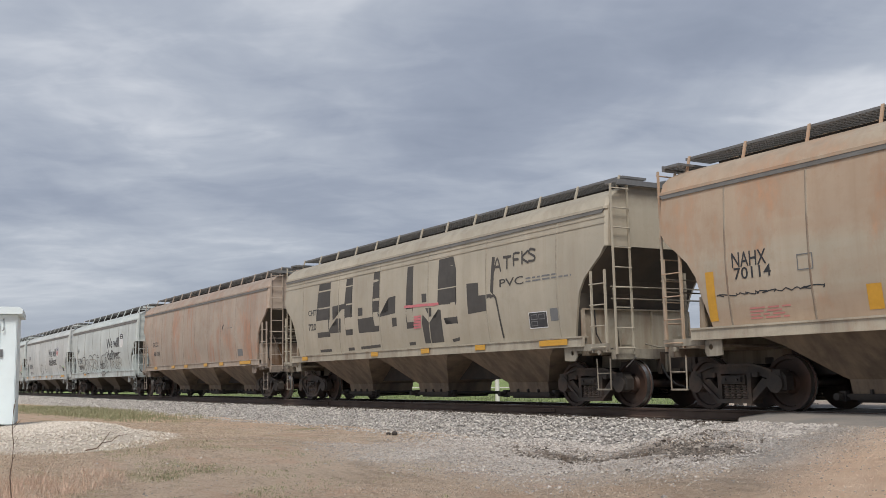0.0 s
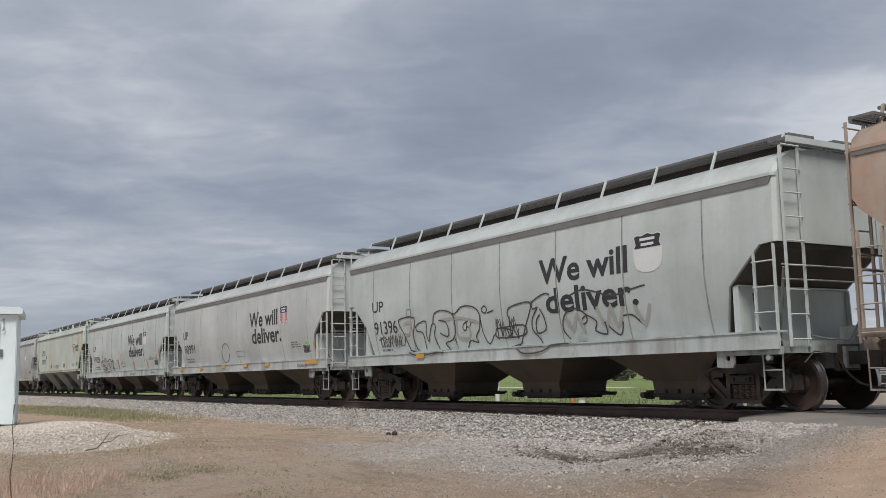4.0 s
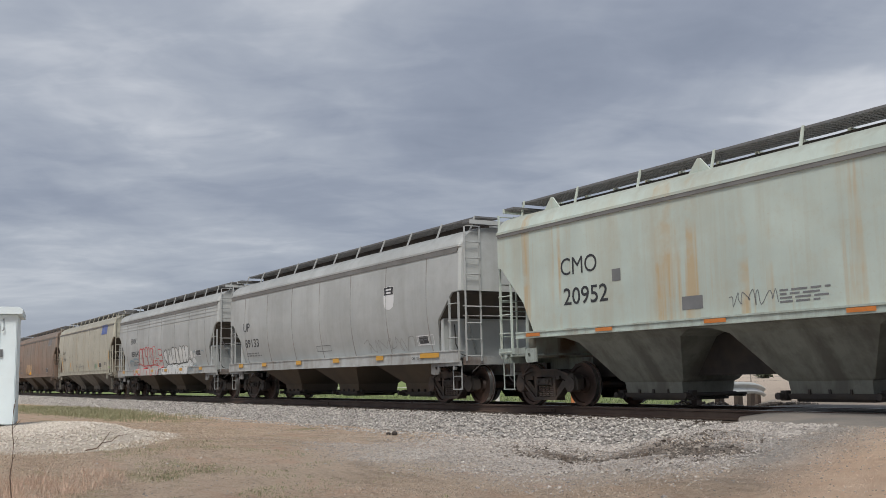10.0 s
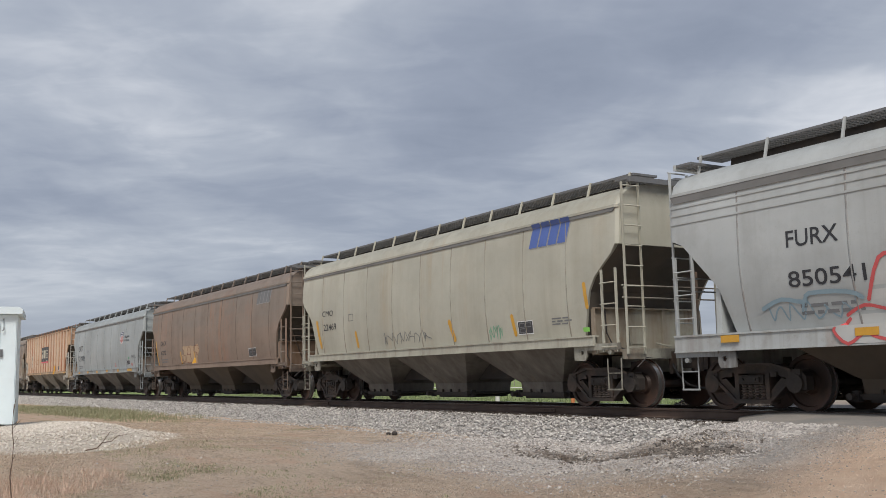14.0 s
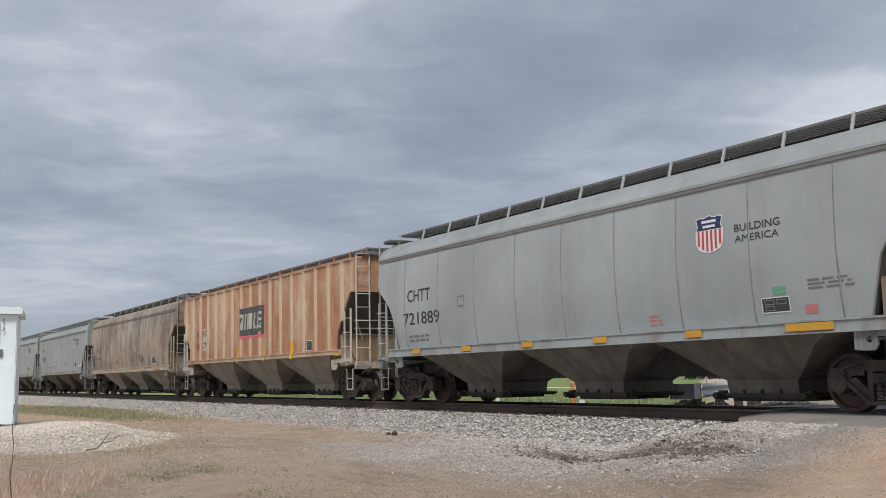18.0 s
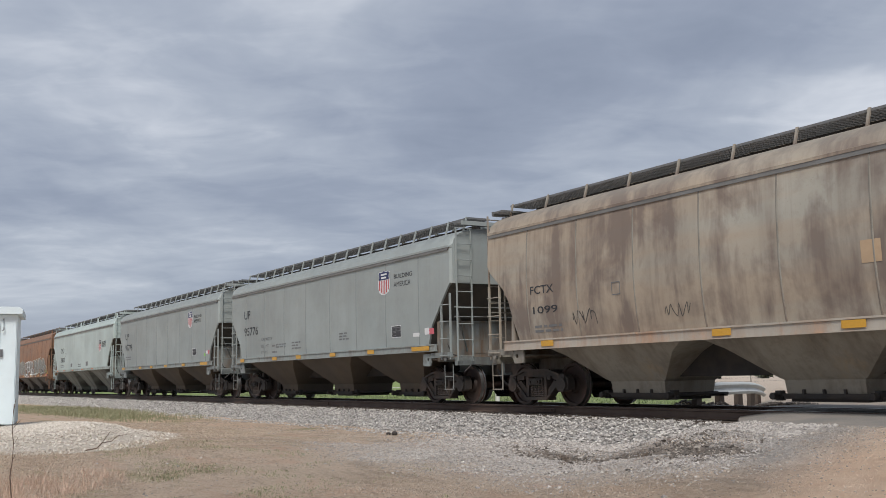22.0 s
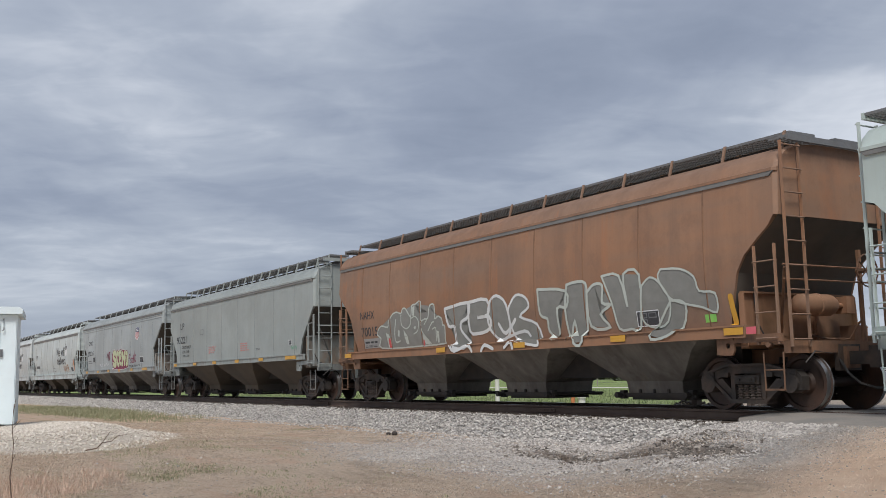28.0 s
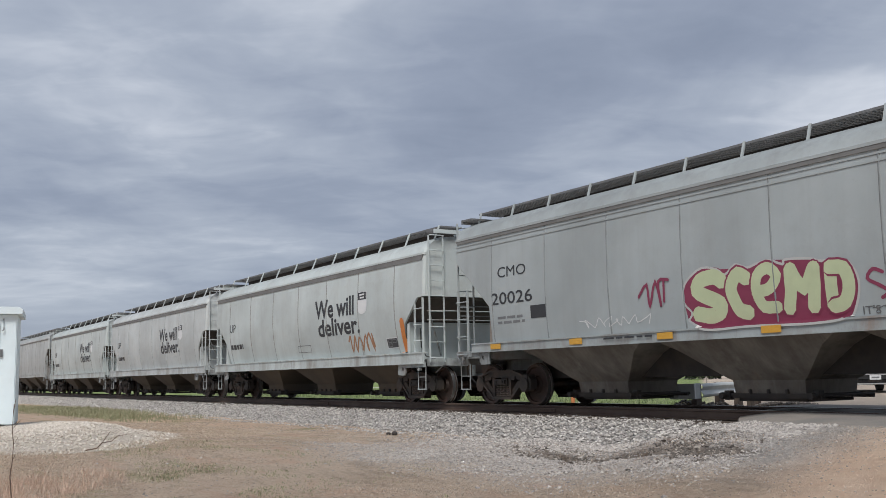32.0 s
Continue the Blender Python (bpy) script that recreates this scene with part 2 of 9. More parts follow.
def prism(bm, pts, y0, y1):
    """A convex or near-convex outline in x, z pushed from y0 to y1."""
    a = [bm.verts.new((x, y0, z)) for x, z in pts]
    b = [bm.verts.new((x, y1, z)) for x, z in pts]
    bm.faces.new(a)
    bm.faces.new(b[::-1])
    for i in range(len(pts)):
        j = (i + 1) % len(pts)
        bm.faces.new((a[j], a[i], b[i], b[j]))


def lathe(bm, prof, n=24, origin=(0, 0, 0), axis="Y"):
    """Rings of (radius, offset along the axis)."""
    rings = []
    for r, o in prof:
        ring = []
        for i in range(n):
            c, s_ = r * math.cos(2 * math.pi * i / n), r * math.sin(2 * math.pi * i / n)
            p = (c, o, s_) if axis == "Y" else (c, s_, o)
            ring.append(bm.verts.new(Vector(origin) + Vector(p)))
        rings.append(ring)
    for a, b in zip(rings, rings[1:]):
        for i in range(n):
            bm.faces.new((a[i], a[(i + 1) % n], b[(i + 1) % n], b[i]))
    bm.faces.new(rings[0][::-1])
    bm.faces.new(rings[-1])


def mesh_of(bm, name, smooth=False):
    bmesh.ops.recalc_face_normals(bm, faces=bm.faces)
    me = bpy.data.meshes.new(name)
    bm.to_mesh(me)
    bm.free()
    if smooth:
        for p in me.polygons:
            p.use_smooth = True
        me.set_sharp_from_angle(angle=radians(35))
    return me


def part(name, bm, mat, parent, label="", m=None, smooth=False):
    """One mesh object under a thing or a part, from a bmesh or from a shared mesh."""
    me = mesh_of(bm, name, smooth) if isinstance(bm, bmesh.types.BMesh) else bm
    if mat is not None and not me.materials:
        me.materials.append(mat)
    ob = new(name, me)
    ob.parent = parent
    if mat is not None and me.materials[0] is not mat:
        ob.material_slots[0].link = "OBJECT"
        ob.material_slots[0].material = mat
    if m is not None:
        ob.matrix_basis = m
    if label:
        ob["label"] = label
    return ob


SHARED = {}


def shared(key, make, smooth=False):
    """A mesh built once and used by every alike piece."""
    if key not in SHARED:
        bm = bmesh.new()
        make(bm)
        SHARED[key] = mesh_of(bm, str(key if isinstance(key, str) else key[0]), smooth)
    return SHARED[key]


def thing(name, m, label, category, group="", kind=""):
    ob = new(name)
    ob.matrix_basis = m
    return tagged(ob, label, category, group, kind)


# ---- letter shapes ----
GLYPHS = {}


def glyph(text):
    cu = bpy.data.curves.new("lettering", "FONT")
    cu.body, cu.size, cu.resolution_u, cu.offset = text, 1.0, 3, 0.024 if text[0] in "Wd" else (0.0 if "M" in text or "W" in text else 0.008)
    ob = bpy.data.objects.new("lettering", cu)
    scene.collection.objects.link(ob)
    bpy.context.view_layer.update()
    me = bpy.data.meshes.new_from_object(ob.evaluated_get(bpy.context.evaluated_depsgraph_get()))
    GLYPHS[text] = ([tuple(v.co[:2]) for v in me.vertices], [tuple(p.vertices) for p in me.polygons])
    bpy.data.objects.remove(ob)
    bpy.data.meshes.remove(me)
    bpy.data.curves.remove(cu)


for words in ("CAPACITY 5188 CUFT", "LD LMT  224400", "LT WT   61690", "NAHX", "70114", "CHTT", "720", "PVC", "GCCX", "68109", "UP", "90991", "We will", "deliver.", "CH-100-121", "91029", "91396", "CMO", "20952", "BUILDING", "AMERICA", "89133", "CH-100-115", "FURX", "850541", "22469", "GACX", "6272", "721889", "FCTX", "1099", "95776", "95775", "20820", "70015", "93221", "20026", "NA", "HX", "100", "778", "LD LMT", "LT WT", "CAPACITY", "IT'S BEEN TOO"):
    glyph(words)


# ---- covered hopper cars ----
HALF_W = 1.60
WHEEL_R = 0.47
FLIP = pose(0, 0, 0, 0, 0, 180)

# Cut-away of the side sheet over the trucks: (distance from the end, height), top to bottom.
STYLES = {
    # deep side sill, angular cut, leaning walkway posts
    "deep_sill": dict(cut=[(0.0, 2.78), (0.36, 2.76), (1.08, 2.12), (1.30, 1.34)], sill=(1.04, 1.32), eave=3.87, post="lean", posts=11, bulge=(0.20, 0.05, 2.7), seams=7, truck=1.30, ridge=1.0, web=2.12, bands=()),
    "deep_sill_banded": dict(cut=[(0.0, 3.05), (0.30, 2.95), (1.08, 2.12), (1.30, 1.34)], sill=(1.04, 1.32), eave=3.86, post="upright", posts=11, bulge=(0.20, 0.05, 2.7), seams=7, truck=1.30, ridge=1.0, web=2.12, bands=(3.36, 3.52, 3.66)),
    # rounded cut, thin sill
    "round_side": dict(cut=[(0.0, 3.22), (0.18, 3.05), (0.42, 2.86), (0.70, 2.62), (0.88, 2.35), (0.98, 2.0), (1.15, 1.45)], sill=(1.25, 1.44), eave=3.95, post="upright", posts=13, bulge=(0.10, 0.07, 2.6), seams=9, truck=1.2, ridge=0.60, web=2.0, bands=()),
    "round_side_banded": dict(cut=[(0.0, 3.22), (0.18, 3.05), (0.42, 2.86), (0.70, 2.62), (0.88, 2.35), (0.98, 2.0), (1.15, 1.45)], sill=(1.25, 1.44), eave=3.97, post="upright", posts=13, bulge=(0.10, 0.07, 2.6), seams=6, truck=1.2, ridge=0.60, web=2.0, bands=(3.70, 3.83)),
    "angular_banded": dict(cut=[(0.0, 3.45), (0.12, 3.40), (1.45, 2.30), (1.50, 1.45)], sill=(1.25, 1.44), eave=3.97, post="upright", posts=13, bulge=(0.06, 0.04, 2.6), seams=8, truck=1.2, ridge=0.60, web=2.05, bands=(3.74, 3.85)),
    # straight cut, flat sides
    "flat_side": dict(cut=[(0.0, 3.14), (0.20, 3.10), (1.0, 2.28), (1.35, 1.62)], sill=(1.50, 1.62), eave=3.90, post="upright", posts=9, bulge=(0.0, 0.0, 2.6), seams=0, truck=1.06, ridge=0.62, web=2.15, bands=()),
    "flat_side_late": dict(cut=[(0.0, 3.0), (0.14, 2.92), (0.95, 2.0), (1.15, 1.50)], sill=(1.34, 1.50), eave=3.90, post="upright", posts=19, bulge=(0.02, 0.01, 2.6), seams=8, truck=1.30, ridge=0.74, web=2.08, bands=(4.03,)),
    # pressed ribs on flat sides
    "ribbed": dict(cut=[(0.0, 3.25), (0.12, 3.22), (0.95, 2.10), (1.05, 1.55)], sill=(1.42, 1.55), eave=4.18, post="upright", posts=15, bulge=(0.0, 0.0, 2.6), seams=0, truck=1.1, ridge=0.60, web=2.0, bands=()),
}


def side_y(st, z):
    """Half-width of the body at height z."""
    zb, ze = st["sill"][1], st["eave"]
    tuck, lean, mid = st["bulge"]
    if z < mid:
        return HALF_W - tuck * ((mid - max(z, zb)) / (mid - zb)) ** 2
    return HALF_W - lean * ((min(z, ze) - mid) / (ze - mid)) ** 2


def section(st, zb):
    """Half outline of the body from its bottom edge at height zb up to the middle of the roof."""
    ze = st["eave"]
    pts = [(side_y(st, zb + (ze - zb) * k), zb + (ze - zb) * k) for k in [j / 14 for j in range(15)]]
    e = side_y(st, ze)
    if ze > 4.1:
        roof = [(e + 0.03, ze + 0.005), (e + 0.03, ze + 0.09), (e - 0.03, ze + 0.10), (1.0, ze + 0.19), (0.5, ze + 0.22), (0.0, ze + 0.23)]
    else:
        roof = [(e + 0.035, ze + 0.005), (e + 0.035, ze + 0.06), (e - 0.01, ze + 0.075), (e - 0.06, ze + 0.22), (e - 0.22, ze + 0.36), (1.0, ze + 0.49), (0.5, ze + 0.53), (0.0, ze + 0.54)]
    return pts + roof


def body_mesh(bm, st, h):
    cuts = st["cut"]
    stations = [(-h + d, z) for d, z in cuts]
    zs = cuts[-1][1]
    n_mid = 14
    a, b = -h + cuts[-1][0], h - cuts[-1][0]
    stations += [(a + (b - a) * i / n_mid, zs) for i in range(1, n_mid)]
    stations += [(h - d, z) for d, z in reversed(cuts)]
    # the ends are drawn in a little, for a rounded corner
    rows = []
    first, last = stations[0], stations[-1]
    stations = [(first[0] - 0.0, first[1], 0.93)] + [(first[0] + 0.06, first[1], 1.0)] + [(x, z, 1.0) for x, z in stations[1:-1]] + [(last[0] - 0.06, last[1], 1.0), (last[0], last[1], 0.93)]
    for x, zb, k in stations:
        half = section(st, zb)
        pts = [(y - (1 - k) * 0.8 if y > 0.8 else y, z) for y, z in half]
        ring = [(-y, z) for y, z in pts] + [(y, z) for y, z in reversed(pts[:-1])]
        rows.append([bm.verts.new((x, y, z)) for y, z in ring])
    for r0, r1 in zip(rows, rows[1:]):
        m = len(r0)
        for i in range(m):
            j = (i + 1) % m
            bm.faces.new((r0[i], r0[j], r1[j], r1[i]))
    bm.faces.new(rows[0])
    bm.faces.new(rows[-1][::-1])
    bmesh.ops.remove_doubles(bm, verts=bm.verts, dist=0.0005)


def hopper_mesh(bm, z_top, z_sill, length, foot, shoulder, steep):
    tl = length / 2
    if steep:
        levels = [(tl, 1.54, z_top), (tl - 0.05, 1.50, z_top - 0.05), (min(1.57, tl - 0.3), 1.23, 1.08), (foot + 0.08, 0.74, 0.56), (foot, 0.70, 0.52), (foot - 0.02, 0.66, 0.26), (foot - 0.06, 0.62, 0.22)]
    else:
        levels = [(tl, 1.54, z_top), (tl - 0.005, 1.52, z_sill - 0.03), (tl - shoulder * 0.55, 1.47, z_sill - 0.06), (tl - shoulder, 1.36, z_sill - 0.16), (foot + 0.08, 0.76, 0.54), (foot, 0.72, 0.50), (foot - 0.02, 0.68, 0.26), (foot - 0.06, 0.64, 0.22)]
    rows = [[bm.verts.new((sx * l, sy * w, z)) for sx, sy in ((-1, -1), (1, -1), (1, 1), (-1, 1))] for l, w, z in levels]
    for r0, r1 in zip(rows, rows[1:]):
        for i in range(4):
            j = (i + 1) % 4
            bm.faces.new((r0[i], r0[j], r1[j], r1[i]))
    bm.faces.new(rows[0])
    bm.faces.new(rows[-1])


def gate_mesh(bm, bl):
    """Sliding outlet gate in its frame, with rack bars, pinion shafts and capstans."""
    box(bm, -bl - 0.05, bl + 0.05, -0.70, 0.70, 0.24, 0.29)
    box(bm, -bl + 0.06, bl - 0.06, -0.60, 0.60, 0.15, 0.20)
    for y in (-0.66, 0.66):
        box(bm, -bl - 0.02, bl + 0.30, y - 0.03, y + 0.03, 0.20, 0.245)
    for x in (-bl - 0.12, bl + 0.20):
        rod(bm, (x, -0.80, 0.25), (x, 0.80, 0.25), 0.028, 8)
        rod(bm, (x, -0.88, 0.25), (x, -0.76, 0.25), 0.06, 8)
        box(bm, x - 0.06, x + 0.06, -0.72, -0.60, 0.17, 0.34)
    for x in (-bl * 0.5, 0.0, bl * 0.5):
        box(bm, x - 0.02, x + 0.02, -0.72, 0.72, 0.28, 0.36)


def wheelset_mesh(bm):
    for s_ in (-1, 1):
        prof = [(0.10, 0.62), (0.16, 0.63), (0.17, 0.67), (0.36, 0.665), (0.40, 0.655), (WHEEL_R + 0.027, 0.655), (WHEEL_R + 0.027, 0.685), (WHEEL_R + 0.002, 0.70), (WHEEL_R - 0.004, 0.79), (0.40, 0.79), (0.385, 0.75), (0.20, 0.735), (0.17, 0.80), (0.10, 0.80)]
        lathe(bm, [(r, o * s_) for r, o in prof], 28)
    rod(bm, (0, -1.05, 0), (0, 1.05, 0), 0.085, 12)
    # bearing caps with their three bolts
    for s_ in (-1, 1):
        lathe(bm, [(0.12, 0.93 * s_), (0.125, 1.04 * s_), (0.10, 1.075 * s_), (0.05, 1.08 * s_)], 16)
        for k in range(3):
            a = k * 2.094
            rod(bm, (0.07 * math.cos(a), 1.07 * s_, 0.07 * math.sin(a)), (0.07 * math.cos(a), 1.095 * s_, 0.07 * math.sin(a)), 0.018, 6)


def wheel_mesh():
    """The shared wheelset with a bright worn band round each tread."""
    me = shared("wheelset", wheelset_mesh, True)
    if not me.materials:
        me.materials.append(WHEEL_STEEL)
        me.materials.append(TREAD_STEEL)
        for p in me.polygons:
            if math.hypot(p.center.x, p.center.z) > 0.455 and abs(p.normal.y) < 0.6:
                p.material_index = 1
    return me


def side_frame_mesh(bm):
    """Cast side frame, centred on the truck, standing at y = 0."""
    y0, y1 = -0.09, 0.09
    for sg in (-1, 1):
        # pedestal jaw with its bearing adapter
        prism(bm, [(sg * 1.10, 0.36), (sg * 1.10, 0.58), (sg * 1.02, 0.66), (sg * 0.84, 0.68), (sg * 0.70, 0.62), (sg * 0.68, 0.44), (sg * 0.76, 0.36), (sg * 0.78, 0.48), (sg * 1.00, 0.48), (sg * 1.02, 0.36)], y0, y1)
        lathe(bm, [(0.16, -0.14), (0.165, -0.08), (0.165, 0.09)], 14, (sg * 0.89, 0, 0.47))
        box(bm, sg * 0.89 - 0.12, sg * 0.89 + 0.12, -0.12, 0.10, 0.58, 0.70)
        # lower diagonal, an open channel
        prism(bm, [(sg * 0.76, 0.52), (sg * 0.60, 0.56), (sg * 0.26, 0.24), (sg * 0.36, 0.15)], y0, y1)
        prism(bm, [(sg * 0.80, 0.49), (sg * 0.76, 0.53), (sg * 0.33, 0.17), (sg * 0.37, 0.13)], y0 - 0.04, y0)
        # column and wedge
        box(bm, sg * 0.33 - 0.045, sg * 0.33 + 0.045, y0 - 0.03, y1 + 0.03, 0.21, 0.64)
        box(bm, sg * 0.48 - 0.06, sg * 0.48 + 0.06, y0 - 0.05, y0, 0.58, 0.66)
    prism(bm, [(-0.86, 0.58), (-0.70, 0.56), (-0.40, 0.64), (0.40, 0.64), (0.70, 0.56), (0.86, 0.58), (0.84, 0.68), (0.45, 0.79), (-0.45, 0.79), (-0.84, 0.68)], y0, y1)
    prism(bm, [(-0.84, 0.66), (-0.45, 0.765), (0.45, 0.765), (0.84, 0.66), (0.84, 0.70), (0.45, 0.81), (-0.45, 0.81), (-0.84, 0.70)], y0 - 0.05, y0)
    box(bm, -0.40, 0.40, y0 - 0.05, y1 + 0.03, 0.13, 0.20)
    # bolster end with its side-bearing lugs
    box(bm, -0.27, 0.27, -0.15, 0.14, 0.46, 0.61)
    box(bm, -0.21, 0.21, -0.19, -0.14, 0.49, 0.58)
    for x in (-0.13, 0.13):
        rod(bm, (x, -0.21, 0.535), (x, -0.18, 0.535), 0.025, 8)


def spring_mesh(bm):
    """One coil spring as stacked rounds."""
    prof = [(0.03, 0.20)]
    for k in range(6):
        z = 0.215 + k * 0.046
        prof += [(0.05, z - 0.018), (0.074, z), (0.05, z + 0.018)]
    lathe(bm, prof + [(0.03, 0.47)], 10, (0, 0, 0), "Z")


def bolster_mesh(bm):
    box(bm, -0.22, 0.22, -0.98, 0.98, 0.52, 0.80)
    lathe(bm, [(0.2, 0.80), (0.2, 0.92)], 14, (0, 0, 0), "Z")
    for s_ in (-1, 1):
        box(bm, s_ * 0.42 - 0.05, s_ * 0.42 + 0.05, -0.80, 0.80, 0.33, 0.43)
        for y in (-0.75, 0.75):
            box(bm, s_ * 0.42 - 0.07, s_ * 0.42 + 0.09 * s_, y - 0.06, y + 0.06, 0.30, 0.62)
    chain(bm, [(-0.5, 0.25, 0.5), (0.5, 0.25, 0.36)], 0.03)


SPINNERS = []
# dark grey that paints in the shadow line below the roof edge
EAVE_SHADE = metal("eave_shade", (0.19, 0.19, 0.185), 0.8, 0.0, 0.3, 3.0, (0.1, 0.09, 0.08), 0.4)
SPRING_STEEL = metal("spring_steel", (0.12, 0.095, 0.08), 0.6, 0.2, 0.3, 9.0)


def add_truck(car, x):
    truck = part("truck", shared("bolster", bolster_mesh), TRUCK_STEEL, car, "dark rusty cast steel truck", pose(x, 0, 0))
    for y in (-1.0, 1.0):
        part("side_frame", shared("side_frame", side_frame_mesh), TRUCK_STEEL, truck, "", pose(0, y, 0))
        for x_ in (-0.20, -0.067, 0.067, 0.20):
            part("spring", shared("spring", spring_mesh, True), SPRING_STEEL, truck, "", pose(x_, y * 1.06, 0))
    for dx in (-0.89, 0.89):
        w = part("wheelset", wheel_mesh(), WHEEL_STEEL, truck, "rusty wheels with a bright worn tread", pose(dx, 0, WHEEL_R))
        SPINNERS.append((w, dx))
    return truck


def slope_sheet_mesh(bm, st):
    """Sheet coloured dark for the shade under the overhanging end; the car's end is at x = 0."""
    pts = [(-d, z - 0.008) for d, z in st["cut"]]
    ring = [[bm.verts.new((x, s_ * (side_y(st, z) - 0.05), z)) for s_ in (-1, 1)] for x, z in pts]
    low = [[bm.verts.new((x - 0.01, s_ * (side_y(st, z) - 0.05), z - 0.012)) for s_ in (-1, 1)] for x, z in pts]
    for r in (ring, low):
        for a, b in zip(r, r[1:]):
            bm.faces.new((a[0], a[1], b[1], b[0]))


def web_mesh(bm, st):
    """Upright bulkhead over the truck, its outer edges turned towards the end."""
    zt = st["web"]
    d = next(a[0] + (b[0] - a[0]) * (a[1] - zt) / (a[1] - b[1]) for a, b in zip(st["cut"], st["cut"][1:]) if b[1] <= zt) - 0.02
    prism(bm, [(-d, 1.06), (-d + 0.03, 1.06), (-d + 0.03, zt), (-d, zt)], -1.50, 1.50)
    for y in (-1.50, 1.47):
        prism(bm, [(-d + 0.03, 1.08), (-d + 0.14, 1.08), (-d + 0.10, zt), (-d + 0.03, zt)], y, y + 0.03)
    box(bm, -d - 0.02, -d + 0.10, -1.46, 1.46, zt, zt + 0.03)
    # stiffener beside the middle and the door of the cleaning port
    box(bm, -d + 0.03, -d + 0.09, 0.38, 0.44, 1.10, zt)
    box(bm, -d + 0.03, -d + 0.045, -0.45, -0.05, 1.28, 1.62)


def bolster_pad_mesh(bm, zb):
    """Plate at the end of the side sill with its lifting hole, and the corner deck."""
    x0, x1, z0, z1 = -1.46, -1.02, zb - 0.30, zb + 0.01
    cx, cz, r, n = -1.16, zb - 0.14, 0.05, 12
    outer = [(x1, z1), (x0, z1), (x0 + 0.10, z0), (x1, z0)]
    rings = []
    for y in (-0.02, 0.02):
        o = []
        for k in range(n):
            a = 2 * math.pi * k / n
            dx, dz = math.cos(a), math.sin(a)
            sx = (x1 - cx) / dx if dx > 1e-6 else ((x0 + 0.05 - cx) / dx if dx < -1e-6 else 9)
            sz = (z1 - cz) / dz if dz > 1e-6 else ((z0 - cz) / dz if dz < -1e-6 else 9)
            m_ = min(sx, sz)
            o.append(bm.verts.new((cx + dx * m_, y, cz + dz * m_)))
        rings.append((o, [bm.verts.new((cx + r * math.cos(2 * math.pi * k / n), y, cz + r * math.sin(2 * math.pi * k / n))) for k in range(n)]))
    (o0, i0), (o1, i1) = rings
    for k in range(n):
        j = (k + 1) % n
        bm.faces.new((o0[k], o0[j], i0[j], i0[k]))
        bm.faces.new((o1[j], o1[k], i1[k], i1[j]))
        bm.faces.new((i0[k], i0[j], i1[j], i1[k]))
        bm.faces.new((o0[j], o0[k], o1[k], o1[j]))
    box(bm, -1.02, -0.02, -0.025, 0.025, zb - 0.10, zb + 0.03)
    rod(bm, (-0.30, -0.04, zb - 0.15), (-0.30, 0.04, zb - 0.15), 0.045, 10)


def ridge_mesh(bm, half, z0, z1):
    prism(bm, [(-half, z0 + 0.12), (-half + 0.3, z0), (half - 0.3, z0), (half, z0 + 0.12), (half, z1), (-half, z1)], -0.42, 0.42)


def rib_mesh(bm, z0, z1):
    prism_pts = [(-0.065, 0.0), (-0.042, -0.075), (0.042, -0.075), (0.065, 0.0)]
    rows = [[bm.verts.new((x, y, z)) for x, y in prism_pts] for z in (z0, z1)]
    for i in range(3):
        bm.faces.new((rows[0][i], rows[0][i + 1], rows[1][i + 1], rows[1][i]))
    bm.faces.new(rows[0])
    bm.faces.new(rows[1])


def coupler_mesh(bm):
    box(bm, -0.75, -0.22, -0.10, 0.10, 0.76, 0.98)
    prism(bm, [(-0.22, 0.70), (0.02, 0.70), (0.02, 1.06), (-0.22, 1.06)], -0.17, 0.10)
    prism(bm, [(-0.05, 0.72), (0.12, 0.74), (0.12, 1.0), (-0.05, 1.02)], -0.16, -0.04)
    box(bm, -0.80, -0.70, -0.28, 0.28, 0.66, 1.10)


def end_frame_mesh(bm, deck):
    """Draft sill, end sill and the deck over the truck; the car's end is at x = 0 and the car lies towards -x."""
    box(bm, -3.2, 0.10, -0.17, 0.17, 0.70, 1.06)
    box(bm, -0.12, 0.02, -1.45, 1.45, deck - 0.20, deck)
    box(bm, -1.35, -0.12, -1.35, 1.35, deck - 0.05, deck - 0.01)


def post_mesh(bm, z0, z1):
    box(bm, -0.035, 0.035, -0.05, 0.05, z0, z1)
    box(bm, -0.06, 0.06, -0.052, -0.040, z0, z1)


def stirrup_mesh(bm):
    chain(bm, [(-0.2, 0, 0.62), (-0.19, 0, 0.02), (0.19, 0, 0.02), (0.2, 0, 0.62)], 0.016)
    box(bm, -0.19, 0.19, -0.03, 0.03, 0.0, 0.03)
    rod(bm, (-0.19, 0, 0.33), (0.19, 0, 0.33), 0.013)


def board_mesh(bm, length, width):
    """Roof walkway: an open steel grating in one piece."""
    lattice(bm, -length / 2, length / 2, 0.0, width, int(length / 0.11), 9, 0.022, -0.045, 0.0)


def hatch_mesh(bm):
    prism(bm, [(-0.78, 0.0), (0.78, 0.0), (0.78, 0.09), (0.70, 0.13), (-0.70, 0.13), (-0.78, 0.09)], -0.30, 0.30)
    for x in (-0.5, 0.5):
        box(bm, x - 0.04, x + 0.04, -0.36, 0.36, 0.10, 0.16)


